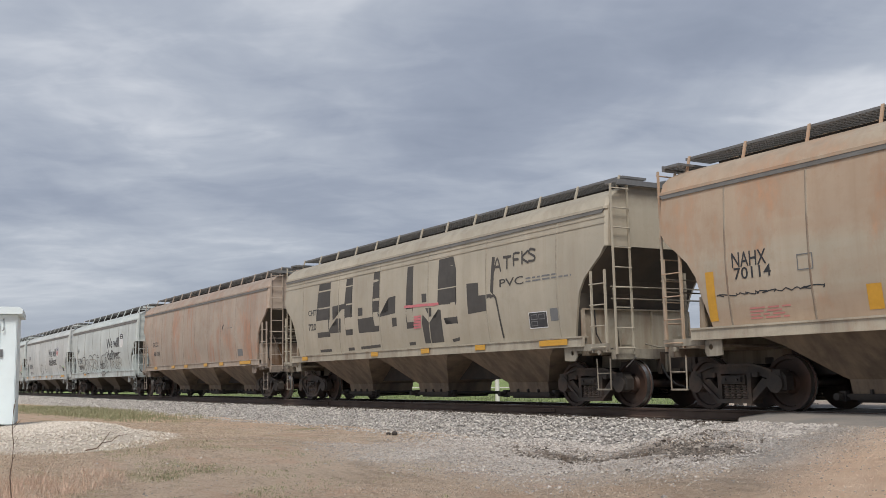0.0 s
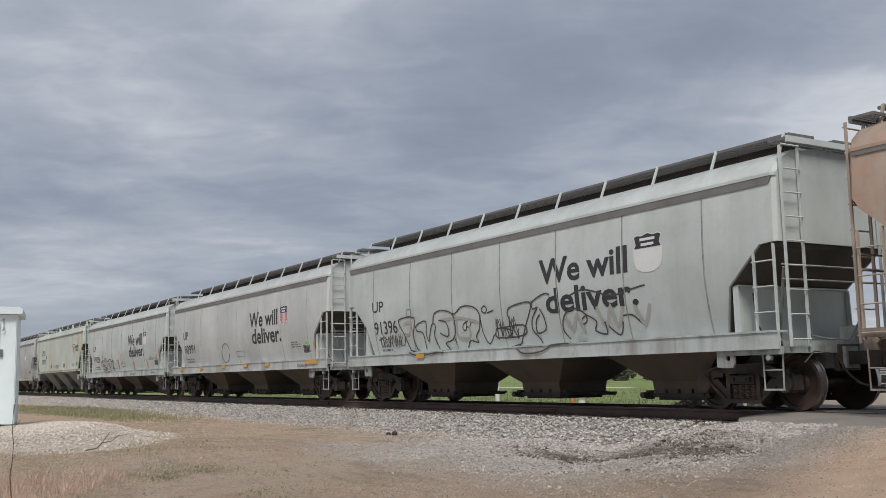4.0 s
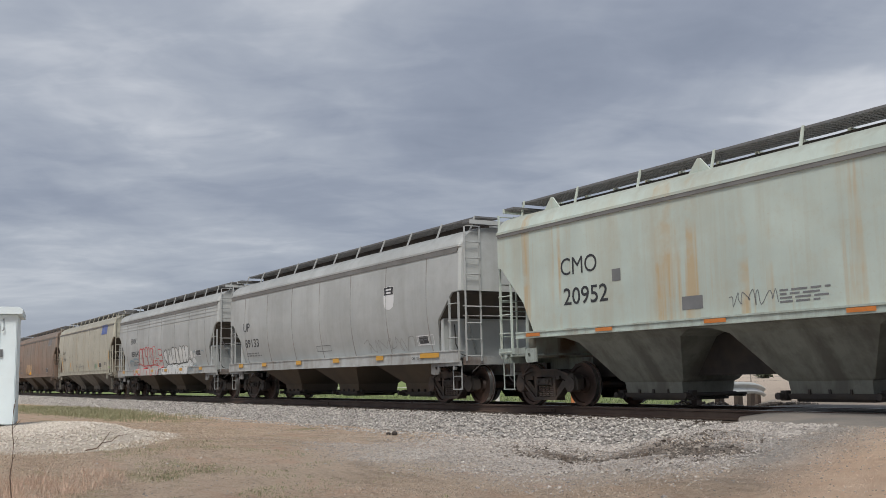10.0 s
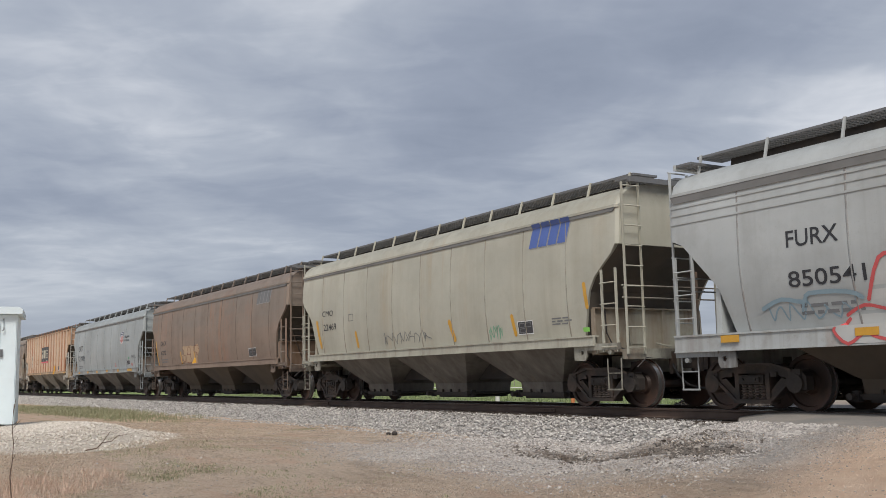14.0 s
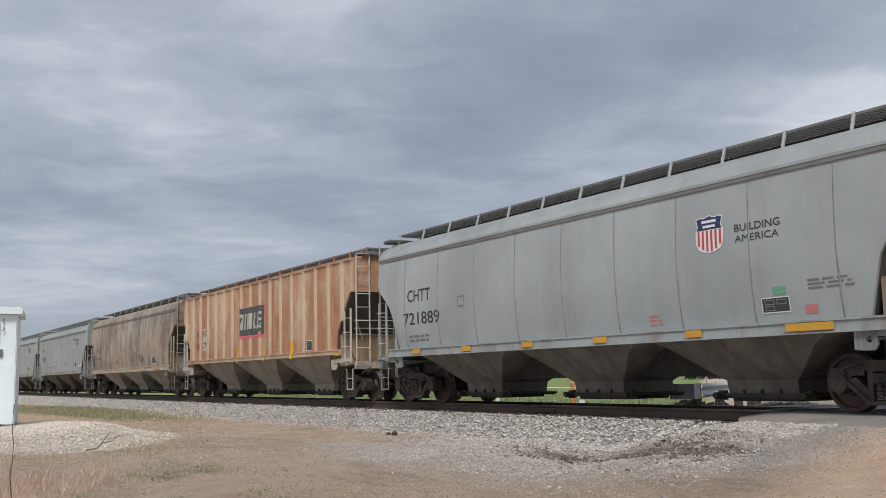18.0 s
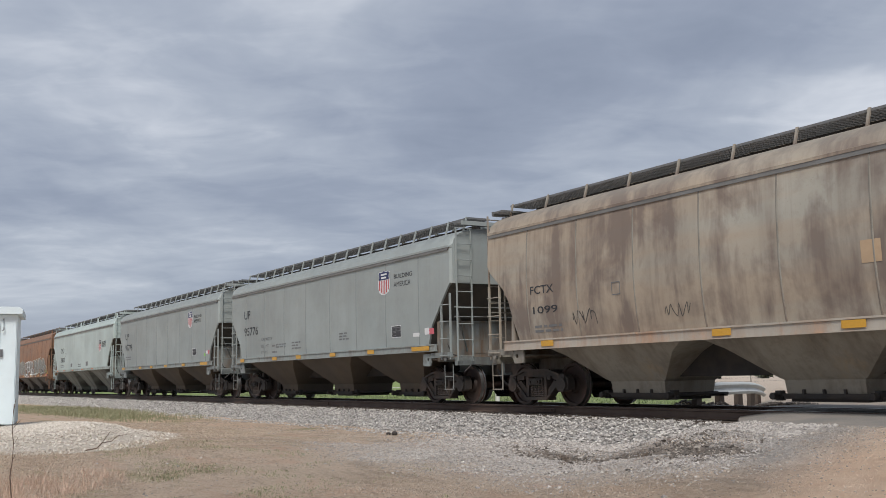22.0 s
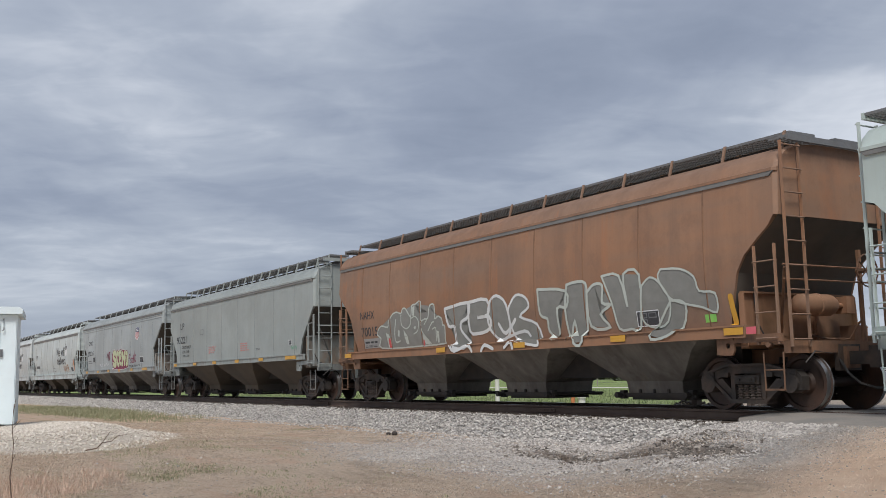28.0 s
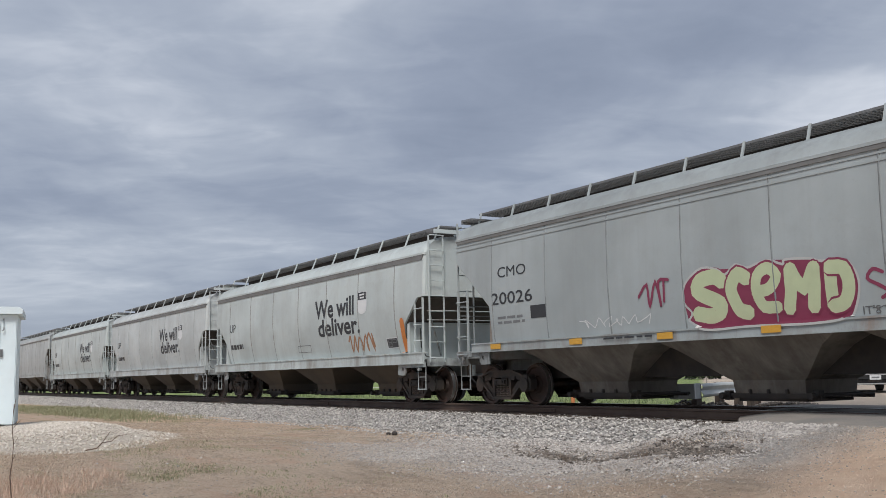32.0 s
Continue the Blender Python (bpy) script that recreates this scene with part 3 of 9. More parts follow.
def reservoir_mesh(bm):
    lathe(bm, [(0.02, -1.10), (0.12, -1.08), (0.18, -1.02), (0.19, -0.95), (0.19, -0.62), (0.205, -0.61), (0.205, -0.57), (0.19, -0.56), (0.19, -0.25), (0.16, -0.16), (0.05, -0.12)], 18)
    rod(bm, (0, -0.14, 0), (0, 0.25, 0), 0.05, 10)
    box(bm, -0.12, 0.12, 0.10, 0.32, -0.14, 0.16)


def brake_wheel_mesh(bm):
    n = 20
    pts = [(0.12, 0.28 * math.cos(2 * math.pi * i / n), 0.28 * math.sin(2 * math.pi * i / n)) for i in range(n + 1)]
    chain(bm, pts, 0.016, 5)
    for i in range(5):
        a = 2 * math.pi * i / 5
        rod(bm, (0.10, 0, 0), (0.12, 0.28 * math.cos(a), 0.28 * math.sin(a)), 0.012, 5)
    rod(bm, (-0.1, 0, 0), (0.12, 0, 0), 0.04, 8)


def hose_mesh(bm):
    pts = [(0.05, -0.28, 0.85), (0.18, -0.27, 0.62), (0.35, -0.20, 0.45), (0.55, -0.1, 0.38), (0.75, 0.0, 0.36)]
    chain(bm, pts, 0.024, 6)
    chain(bm, [(0.0, -0.42, 0.95), (0.28, -1.20, 0.98), (0.26, -1.42, 0.80)], 0.013, 5)


def seam_mesh(bm, st, h, z0):
    ze = st["eave"]
    zs = [z0 + (ze - z0) * k / 12 for k in range(13)]
    prev = None
    for z in zs:
        y = -side_y(st, z) - 0.005
        cur = [bm.verts.new((dx, y + (0.012 if abs(dx) > 0.012 else -0.004), z)) for dx in (-0.030, -0.009, 0.009, 0.030)]
        if prev:
            for i in range(3):
                bm.faces.new((prev[i], prev[i + 1], cur[i + 1], cur[i]))
        prev = cur


def rung_mesh(bm, w):
    rod(bm, (0, -w / 2, 0), (0, w / 2, 0), 0.014, 6)


def side_rung_mesh(bm, w):
    chain(bm, [(-w / 2, 0.09, 0), (-w / 2, 0, 0), (w / 2, 0, 0), (w / 2, 0.09, 0)], 0.013, 6)


def add_ladder_end(car, x, y, z0, z1, mat, out):
    """Ladder on the car's end, its rungs across the train."""
    w = 0.44

    def stiles(bm):
        for s_ in (-1, 1):
            box(bm, -0.024, 0.024, s_ * w / 2 - 0.013, s_ * w / 2 + 0.013, 0.0, z1 - z0)
    lad = part("end_ladder", shared(("end_ladder", round(z1 - z0, 2)), stiles), mat, car, "", pose(x, y, z0))
    n = int((z1 - z0) / 0.40)
    for i in range(n + 1):
        part("rung", shared("rung", lambda bm: rung_mesh(bm, w)), mat, lad, "", pose(out * 0.045, 0, 0.12 + i * 0.40))
    return lad


def add_ladder_side(car, x, y, z0, z1, mat):
    w = 0.42

    def stiles(bm):
        for s_ in (-1, 1):
            box(bm, s_ * w / 2 - 0.014, s_ * w / 2 + 0.014, -0.02, 0.03, 0.0, z1 - z0)
    lad = part("side_ladder", shared(("side_ladder", round(z1 - z0, 2)), stiles), mat, car, "", pose(x, y, z0))
    n = int((z1 - z0) / 0.42)
    for i in range(n + 1):
        part("rung", shared("side_rung", lambda bm: side_rung_mesh(bm, w)), mat, lad, "", pose(0, -0.05, 0.10 + i * 0.42))
    return lad


CARS = []
SET_BACK = 0.12      # the marks on the sides are laid out from a point this far ahead of the middle


def hopper_car(style, left, right, mat, label, hop_mat=None, trim=None, web_mat=None, end_mat=None, grime=None, sill_mat=None, reach=0.80):
    """One covered hopper; left and right are the ends of its body at zero travel."""
    st = STYLES[style]
    h = (right - left) / 2
    h = round(h, 2)
    hk = h
    trim = trim or mat
    hop_mat = hop_mat or HOPPER_DIRT_SHADE
    web_mat = web_mat or mat
    end_mat = end_mat or mat
    grime = grime or mat
    sill_mat = sill_mat or mat
    deep = style.startswith("deep")
    left, right = left - SET_BACK, right - SET_BACK
    car = thing("covered_hopper_car", pose((left + right) / 2, TRACK_Y, 0), label, "rail car", "cars of the freight train")
    part("body", shared(("body", style, hk), lambda bm: body_mesh(bm, st, h), True), mat, car)
    zb, zt = st["sill"]
    deck = 1.16
    for s_ in (-1, 1):
        def sill(bm):
            # outer web with its two flanges, one bent plate
            end = h - (0.05 if deep else 0.75)
            fl = 0.03 + st["bulge"][0]
            prof = [(-0.05, zb - 0.012), (0.05, zb - 0.012), (0.05, zb + 0.01), (0.03, zb + 0.01), (0.03, zt - 0.02), (fl, zt - 0.02), (fl, zt + 0.012), (-0.05, zt + 0.012), (-0.05, zt - 0.02), (-0.03, zt - 0.02), (-0.03, zb + 0.01), (-0.05, zb + 0.01)]
            a = [bm.verts.new((-end, y, z)) for y, z in prof]
            b = [bm.verts.new((end, y, z)) for y, z in prof]
            for i in range(len(prof)):
                j = (i + 1) % len(prof)
                bm.faces.new((a[i], a[j], b[j], b[i]))
            bm.faces.new(a)
            bm.faces.new(b)
        part("side_sill", shared(("side_sill", style, hk), sill), sill_mat, car, "", pose(0, s_ * (HALF_W + 0.012), 0, 0, 0, 0 if s_ < 0 else 180))
    # hopper bays with their outlet gates
    steep = deep or style == "flat_side_late"
    bay = 4.38 / 0.985 if steep else (2 * h - 2 * (st["cut"][-1][0] + 0.55)) / 3
    shift = 0.23 if deep else 0.0
    for i in (-1, 0, 1):
        bl = 0.70 if steep else 0.80
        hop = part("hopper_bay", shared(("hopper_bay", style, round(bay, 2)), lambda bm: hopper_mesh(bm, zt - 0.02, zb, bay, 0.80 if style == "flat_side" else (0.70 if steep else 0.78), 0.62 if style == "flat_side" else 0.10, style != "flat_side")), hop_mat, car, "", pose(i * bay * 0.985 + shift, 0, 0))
        part("outlet_gate", shared(("outlet_gate", round(bl, 2)), lambda bm: gate_mesh(bm, bl)), BLACK_GEAR, hop)
    part("centre_sill", shared(("centre_sill", style, hk), lambda bm: ridge_mesh(bm, h - 1.9, st["ridge"], zt - 0.03)), BLACK_GEAR, car)
    for s_ in (-1, 1):
        turn = pose(s_ * h, 0, 0, 0, 0, 0 if s_ > 0 else 180)
        part("slope_sheet", shared(("slope_sheet", style), lambda bm: slope_sheet_mesh(bm, st)), SLOPE_SHADE, car, "sooty black sloped end sheet", turn)
        part("bolster_web", shared(("bolster_web", style), lambda bm: web_mesh(bm, st)), web_mat, car, "stained bulkhead over the truck", turn)
        part("end_frame", shared("end_frame", lambda bm: end_frame_mesh(bm, deck)), grime, car, "", turn)
        part("coupler", shared("coupler", coupler_mesh), TRUCK_STEEL, car, "", pose(s_ * (h + reach - 0.06), 0, 0, 0, 0, 0 if s_ > 0 else 180))
        part("air_hose", shared("air_hose", hose_mesh), RUBBER, car, "", turn)
        for y in (-1, 1):
            # corner post, gusset over the truck, ladder, steps
            if y > 0:
                part("corner_post", shared(("corner_post", style), lambda bm: post_mesh(bm, deck, st["cut"][0][1] + 0.05)), end_mat, car, "", pose(s_ * (h - 0.05), y * 1.50, 0))

            part("bolster_pad", shared(("bolster_pad", round(min(zb, 1.26), 2)), lambda bm: bolster_pad_mesh(bm, min(zb, 1.26))), grime, car, "", pose(s_ * h, y * (HALF_W - 0.02), 0, 0, 0, 0) if s_ > 0 else pose(s_ * h, y * (HALF_W - 0.02), 0, 0, 0, 180))
            part("stirrup_step", shared("stirrup", stirrup_mesh), grime, car, "", pose(s_ * (h - 0.28), y * 1.52, 0.36))
        # each end carries a ladder at its left-hand corner, seen from the end, and a side ladder beside it
        ylad = -1.26 if s_ > 0 else 1.26
        add_ladder_end(car, s_ * (h + 0.06), -1.24, deck - 0.1, (st["eave"] + 0.50 if st["eave"] < 4.1 else 4.35), end_mat, s_)
        add_ladder_end(car, s_ * (h + 0.06), 1.24, deck - 0.1, (st["eave"] + 0.50 if st["eave"] < 4.1 else 4.35), end_mat, s_)
        add_ladder_side(car, s_ * (h - 0.30), -HALF_W + 0.02, deck - 0.05, 2.75, end_mat)

        def brace(bm):
            chain(bm, [(-0.05, -1.4, deck + 1.2), (-0.9, -0.55, deck + 0.1)], 0.025)
            rod(bm, (0.0, -1.5, deck + 1.0), (0.0, 1.5, deck + 1.0), 0.016)
            rod(bm, (0.0, -1.5, 2.4), (0.0, 1.5, 2.4), 0.016)
        part("end_brace", shared("end_brace", brace), grime, car, "", turn)
        add_truck(car, s_ * (h - st["truck"]))
    turn = pose(h, 0, 0)
    part("brake_mast", shared("brake_mast", lambda bm: box(bm, -0.16, -0.10, 0.62, 0.68, 1.12, 2.75)), grime, car, "", turn)
    part("brake_pipe", shared("brake_pipe", lambda bm: chain(bm, [(-0.9, 0.2, 1.3), (-0.6, 0.3, 1.22), (-0.3, 0.5, 1.2), (-0.15, 0.6, 1.5)], 0.022)), grime, car, "", turn)
    part("brake_pipe", shared("brake_pipe_near", lambda bm: chain(bm, [(-0.88, -1.2, 2.0), (-0.84, -1.2, 1.5), (-0.78, -1.1, 1.25), (-0.6, -0.9, 1.16)], 0.016)), RUBBER, car, "", turn)
    part("valve_box", shared("valve_box", lambda bm: box(bm, -0.75, -0.45, 0.85, 1.2, 1.16, 1.45)), grime, car, "", turn)
    if style == "flat_side" or mat.name.startswith("orange"):
        part("air_reservoir", shared("air_reservoir", reservoir_mesh, True), sill_mat, car, "stained air reservoir and brake cylinder", pose(h - 0.55, 0.55, 1.80))
        part("brake_wheel", shared("brake_wheel", brake_wheel_mesh), grime, car, "", pose(h + 0.05, 0.45, 2.35))
    # roof: walkways, their posts, hatches
    top = 4.72 if style in ("round_side", "round_side_banded", "angular_banded") else (st["eave"] + 0.82 if st["eave"] < 4.1 else st["eave"] + 0.44)
    length = 2 * h - 0.30
    light_top = deep or style.startswith("flat")
    for s_ in (-1, 1):
        part("roof_walkway", shared(("roof_walkway", hk), lambda bm: board_mesh(bm, length, 0.66)), GALVANISED, car, "", pose(0, -0.93, top) if s_ < 0 else pose(0, 0.93, top, 0, 0, 180))
        n = st["posts"]
        for i in range(n):
            x = -h + 0.25 + (2 * h - 0.5) * i / (n - 1)

            def wpost(bm):
                lean = st["post"] == "lean"
                z0 = st["eave"] + (0.30 if st["eave"] < 4.1 else 0.12) - top
                ya = -0.24 if lean else (-0.16 if st["eave"] < 4.1 else -0.05)
                a = [(-0.024, ya, z0), (0.024, ya, z0), (0.024, -0.01, 0.02), (-0.024, -0.01, 0.02)]
                va = [bm.verts.new(p) for p in a]
                vb = [bm.verts.new((p[0], p[1] + 0.035, p[2])) for p in a]
                bm.faces.new(va)
                bm.faces.new(vb[::-1])
                for k in range(4):
                    bm.faces.new((va[(k + 1) % 4], va[k], vb[k], vb[(k + 1) % 4]))
            part("walkway_post", shared(("walkway_post", style), wpost), mat, car, "", pose(x, -0.93, top) if s_ < 0 else pose(x, 0.93, top, 0, 0, 180))
    for s_ in (-1, 1):
        def cross(bm):
            lattice(bm, -0.19, 0.19, -1.28, 1.28, 4, 24, 0.022, -0.045, 0.0)
        part("cross_walkway", shared("cross_walkway", cross), GALVANISED, car, "", pose(s_ * (h - 0.12), 0, top - 0.15))
        part("walkway_beam", shared("walkway_beam", lambda bm: box(bm, -0.025, 0.025, -1.30, 1.30, -0.09, 0.015)), mat if light_top else GALVANISED, car, "", pose(s_ * (h + 0.09), 0, top - 0.16))
    rise = 0.36 if deep else 0.28
    def trough(bm):
        z = st["eave"] + (0.40 if st["eave"] < 4.1 else 0.16)
        prism(bm, [(-h + 0.5, z), (h - 0.5, z), (h - 0.55, z + rise), (-h + 0.55, z + rise)], -0.46, 0.46)
    # black here stands for the shaded gap between walkway and roof
    part("hatch_coaming", shared(("hatch_coaming", style, hk), trough), BLACK_GEAR, car)
    for i in range(8):
        part("roof_hatch", shared("roof_hatch", hatch_mesh), mat, car, "", pose(-h + 1.3 + (2 * h - 2.6) * i / 7, 0, st["eave"] + (0.60 if st["eave"] < 4.1 else 0.36)))
    if style == "flat_side":
        for i in range(4):
            part("walkway_bracket", shared("walkway_bracket", lambda bm: prism(bm, [(-0.28, 0.0), (0.28, 0.0), (0.03, 0.27), (-0.03, 0.27)], -0.02, 0.02)), mat, car, "", pose(-h + 1.5 + (2 * h - 3.0) * i / 3, -1.08, st["eave"] + 0.44))
    # added strip below the eave, its dark colour standing for shade
    strip_h = 0.13 if deep else 0.07
    for s_ in (-1, 1) if style != "ribbed" else ():
        def eave(bm):
            ze = st["eave"]
            y = side_y(st, ze)
            prism(bm, [(-h + 0.12, ze - strip_h), (h - 0.12, ze - strip_h), (h - 0.04, ze + 0.004), (-h + 0.04, ze + 0.004)], -y - 0.028, -y + 0.01)
        part("eave_strip", shared(("eave_strip", style, hk), eave), EAVE_SHADE, car, "grimy shadowed eave rail", FLIP if s_ > 0 else None)
    for zband in st["bands"]:
        def moulding(bm):
            y = -side_y(st, min(zband, st["eave"]))
            if zband > st["eave"]:
                y = -HALF_W + 0.06
            prism(bm, [(-h + 0.05, zband - 0.022), (h - 0.05, zband - 0.022), (h - 0.05, zband + 0.012), (-h + 0.05, zband + 0.012)], y - 0.014, y + 0.01)
        part("side_moulding", shared(("side_moulding", style, hk, zband), moulding), mat, car)
    if style == "ribbed":
        for i in range(17):
            z0 = 1.56 if 1 <= i <= 15 else 2.4
            part("side_rib", shared(("side_rib", z0), lambda bm: rib_mesh(bm, z0, st["eave"])), trim, car, "", pose(-h + 0.55 + (2 * h - 1.1) * i / 16, -HALF_W, 0))
    # welded seams on the near side
    for i in range(st["seams"]):
        x = -h + 1.6 + (2 * h - 3.2) * i / (st["seams"] - 1)
        part("weld_seam", shared(("weld_seam", style), lambda bm: seam_mesh(bm, st, h, st["cut"][-1][1])), grime, car, "", pose(x, 0, 0))
    CARS.append((car, (left + right) / 2))
    car["half"] = h
    return car, st, h


# ---- the train ----
BASE = {}
GRIME = {}
SILLS = {}
P = {}


def livery(key, base, stain, stain_amt, rust, rust_col, rough, seed, streak=0.3, **more):
    """A car's paint, the same paint under road grime for its ends, its stained bulkheads and the scuffed paint of its sills."""
    P[key] = paint(key + "_paint", base, stain, stain_amt, rust, rust_col, rough, seed, streak, **more)
    GRIME[key] = paint(key + "_grimy", tuple(c * 0.72 for c in base), (0.07, 0.05, 0.038), 0.75, max(0.30, rust * 0.8), (0.14, 0.07, 0.04), 0.75, seed + 40, 0.95)
    SILLS[key] = paint(key + "_sill", tuple(c * 0.95 for c in base), (0.17, 0.12, 0.085), 0.5, max(0.12, rust * 0.6), (0.26, 0.15, 0.09), 0.7, seed + 80, 0.6)
    WEBS[key] = paint(key + "_bulkhead", tuple(c * 0.92 for c in base), (0.20, 0.12, 0.07), 0.35, max(0.3, rust * 0.7), (0.20, 0.115, 0.06), 0.7, seed + 60, 0.8, runs=1.0, run_col=(0.15, 0.085, 0.045), blotch=0.6, blotch_col=(0.17, 0.10, 0.055))


WEBS = {}
livery("beige_rust", (0.49, 0.44, 0.35), (0.33, 0.22, 0.14), 0.35, 0.46, (0.36, 0.185, 0.10), 0.6, 1, tone=0.45, tone_col=(0.40, 0.24, 0.15))
livery("tan", (0.45, 0.41, 0.33), (0.28, 0.22, 0.15), 0.25, 0.0, (0.3, 0.15, 0.08), 0.55, 2, runs=0.25, run_col=(0.28, 0.2, 0.13))
livery("pink_rust", (0.42, 0.355, 0.295), (0.31, 0.20, 0.14), 0.4, 0.26, (0.40, 0.19, 0.11), 0.65, 3, 0.4, runs=0.55, run_col=(0.42, 0.17, 0.09), tone=0.3, tone_col=(0.30, 0.24, 0.20))
livery("white_grey", (0.545, 0.595, 0.585), (0.30, 0.28, 0.25), 0.22, 0.0, (0.3, 0.2, 0.1), 0.55, 4, 0.2)
livery("white_grey_b", (0.55, 0.58, 0.575), (0.30, 0.28, 0.25), 0.24, 0.0, (0.3, 0.2, 0.1), 0.55, 5, 0.22)
livery("mint_rust", (0.515, 0.595, 0.545), (0.42, 0.34, 0.22), 0.22, 0.0, (0.50, 0.33, 0.15), 0.6, 6, 0.35, runs=0.75, run_col=(0.50, 0.36, 0.19))
livery("grey", (0.465, 0.488, 0.482), (0.24, 0.23, 0.21), 0.25, 0.0, (0.3, 0.2, 0.1), 0.55, 7, 0.25, tone=0.18, tone_col=(0.33, 0.34, 0.335))
livery("cream", (0.46, 0.45, 0.375), (0.29, 0.25, 0.18), 0.22, 0.0, (0.3, 0.2, 0.1), 0.55, 8, runs=0.2)
livery("brown", (0.285, 0.215, 0.168), (0.15, 0.11, 0.085), 0.4, 0.2, (0.30, 0.145, 0.09), 0.65, 9, tone=0.55, tone_col=(0.215, 0.20, 0.175), runs=0.5, run_col=(0.34, 0.17, 0.095))
livery("blue_grey", (0.375, 0.41, 0.412), (0.26, 0.255, 0.245), 0.2, 0.0, (0.3, 0.2, 0.1), 0.55, 10, 0.25)
livery("ribbed_rust", (0.58, 0.435, 0.29), (0.42, 0.185, 0.088), 0.6, 0.66, (0.34, 0.125, 0.052), 0.7, 11, 0.9, runs=0.9, run_col=(0.38, 0.14, 0.065), blotch=0.4, blotch_col=(0.60, 0.53, 0.41))
livery("dusty", (0.40, 0.38, 0.325), (0.20, 0.16, 0.13), 0.4, 0.0, (0.42, 0.27, 0.15), 0.7, 12, 0.4, blotch=0.8, blotch_col=(0.165, 0.125, 0.105), tone=0.6, tone_col=(0.42, 0.31, 0.21), runs=0.5, run_col=(0.20, 0.15, 0.12))
livery("mid_grey", (0.335, 0.372, 0.362), (0.23, 0.225, 0.21), 0.22, 0.0, (0.3, 0.2, 0.1), 0.55, 13, 0.25, tone=0.15, tone_col=(0.29, 0.28, 0.25))
livery("mint", (0.475, 0.555, 0.53), (0.36, 0.35, 0.30), 0.15, 0.0, (0.3, 0.2, 0.1), 0.55, 14, 0.15)
livery("orange_brown", (0.33, 0.175, 0.098), (0.17, 0.10, 0.07), 0.5, 0.0, (0.3, 0.2, 0.1), 0.65, 15, 0.4, tone=0.65, tone_col=(0.235, 0.165, 0.12), runs=0.6, run_col=(0.37, 0.155, 0.07), blotch=0.3, blotch_col=(0.19, 0.125, 0.09))
#        style, left, right, paint, label
TRAIN = [
    ("round_side", -16.56, 0.25, "beige_rust", "beige covered hopper car blotched with brown rust"),
    ("round_side_banded", -34.55, -18.03, "tan", "tan covered hopper car with black block graffiti"),
    ("round_side", -52.62, -36.13, "pink_rust", "faded pinkish rust-stained covered hopper car"),
    ("deep_sill", -69.74, -54.00, "white_grey", "white-grey covered hopper car with slogan and black scrawled graffiti"),
    ("deep_sill", -87.55, -71.23, "white_grey_b", "clean white-grey covered hopper car with slogan and shield"),
    ("deep_sill", -105.35, -88.92, "white_grey", "white-grey covered hopper car with slogan, shield and orange marks"),
    ("flat_side", -122.97, -106.72, "mint_rust", "pale mint covered hopper car with rust stains"),
    ("deep_sill", -141.07, -124.58, "grey", "plain pale grey covered hopper car with scuffed side"),
    ("deep_sill_banded", -158.57, -142.59, "grey", "pale grey covered hopper car with red and white bubble graffiti"),
    ("round_side", -175.38, -160.02, "cream", "cream covered hopper car with blue slanted emblem"),
    ("round_side", -193.38, -176.67, "brown", "dull brown covered hopper car with orange graffiti"),
    ("round_side", -211.70, -195.05, "blue_grey", "cool grey covered hopper car with shield and slogan"),
    ("ribbed", -229.86, -213.33, "ribbed_rust", "heavily rusted ribbed covered hopper car with black panel"),
    ("round_side", -248.22, -231.30, "dusty", "dusty taupe covered hopper car with dark stains"),
    ("flat_side_late", -265.74, -249.77, "mid_grey", "mid-grey covered hopper car with red striped shield"),
    ("flat_side_late", -283.20, -267.25, "mid_grey", "mid-grey covered hopper car with shield and slogan"),
    ("flat_side", -301.99, -284.73, "mint", "clean pale mint covered hopper car with shield"),
    ("round_side", -320.04, -303.59, "orange_brown", "orange-brown covered hopper car with white and grey graffiti"),
    ("flat_side_late", -337.70, -321.83, "mid_grey", "grey covered hopper car with plain dented side"),
    ("angular_banded", -356.45, -339.10, "blue_grey", "pale grey covered hopper car with green and magenta graffiti"),
    ("deep_sill", -374.36, -357.99, "white_grey", "white-grey covered hopper car with slogan and rust scuffs"),
    ("deep_sill", -392.10, -375.70, "white_grey_b", "white-grey covered hopper car with slogan"),
    ("deep_sill", -409.90, -393.40, "white_grey", "white-grey covered hopper car with black slogan"),
    ("round_side", -427.70, -411.30, "grey", "pale grey covered hopper car far down the train"),
    ("round_side", -445.50, -429.10, "cream", "cream covered hopper car far down the train"),
    ("deep_sill", -463.30, -446.90, "white_grey", "white-grey covered hopper car at the tail of the train"),
    ("round_side", -481.10, -464.70, "grey", "grey covered hopper car at the tail of the train"),
]
# mint base darkened for the shade below the sill; blotches are stains
MINT_HOPPER_SHADE = paint("mint_hopper_shaded", (0.22, 0.235, 0.205), (0.07, 0.06, 0.05), 0.6, 0.1, (0.2, 0.14, 0.08), 0.7, 21, 0.3, blotch=0.55, blotch_col=(0.06, 0.055, 0.048))
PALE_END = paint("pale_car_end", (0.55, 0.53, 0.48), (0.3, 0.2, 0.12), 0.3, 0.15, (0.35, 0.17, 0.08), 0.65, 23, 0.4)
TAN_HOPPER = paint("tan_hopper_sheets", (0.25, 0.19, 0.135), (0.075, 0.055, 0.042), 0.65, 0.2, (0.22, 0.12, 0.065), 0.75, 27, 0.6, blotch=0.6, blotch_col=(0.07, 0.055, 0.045))
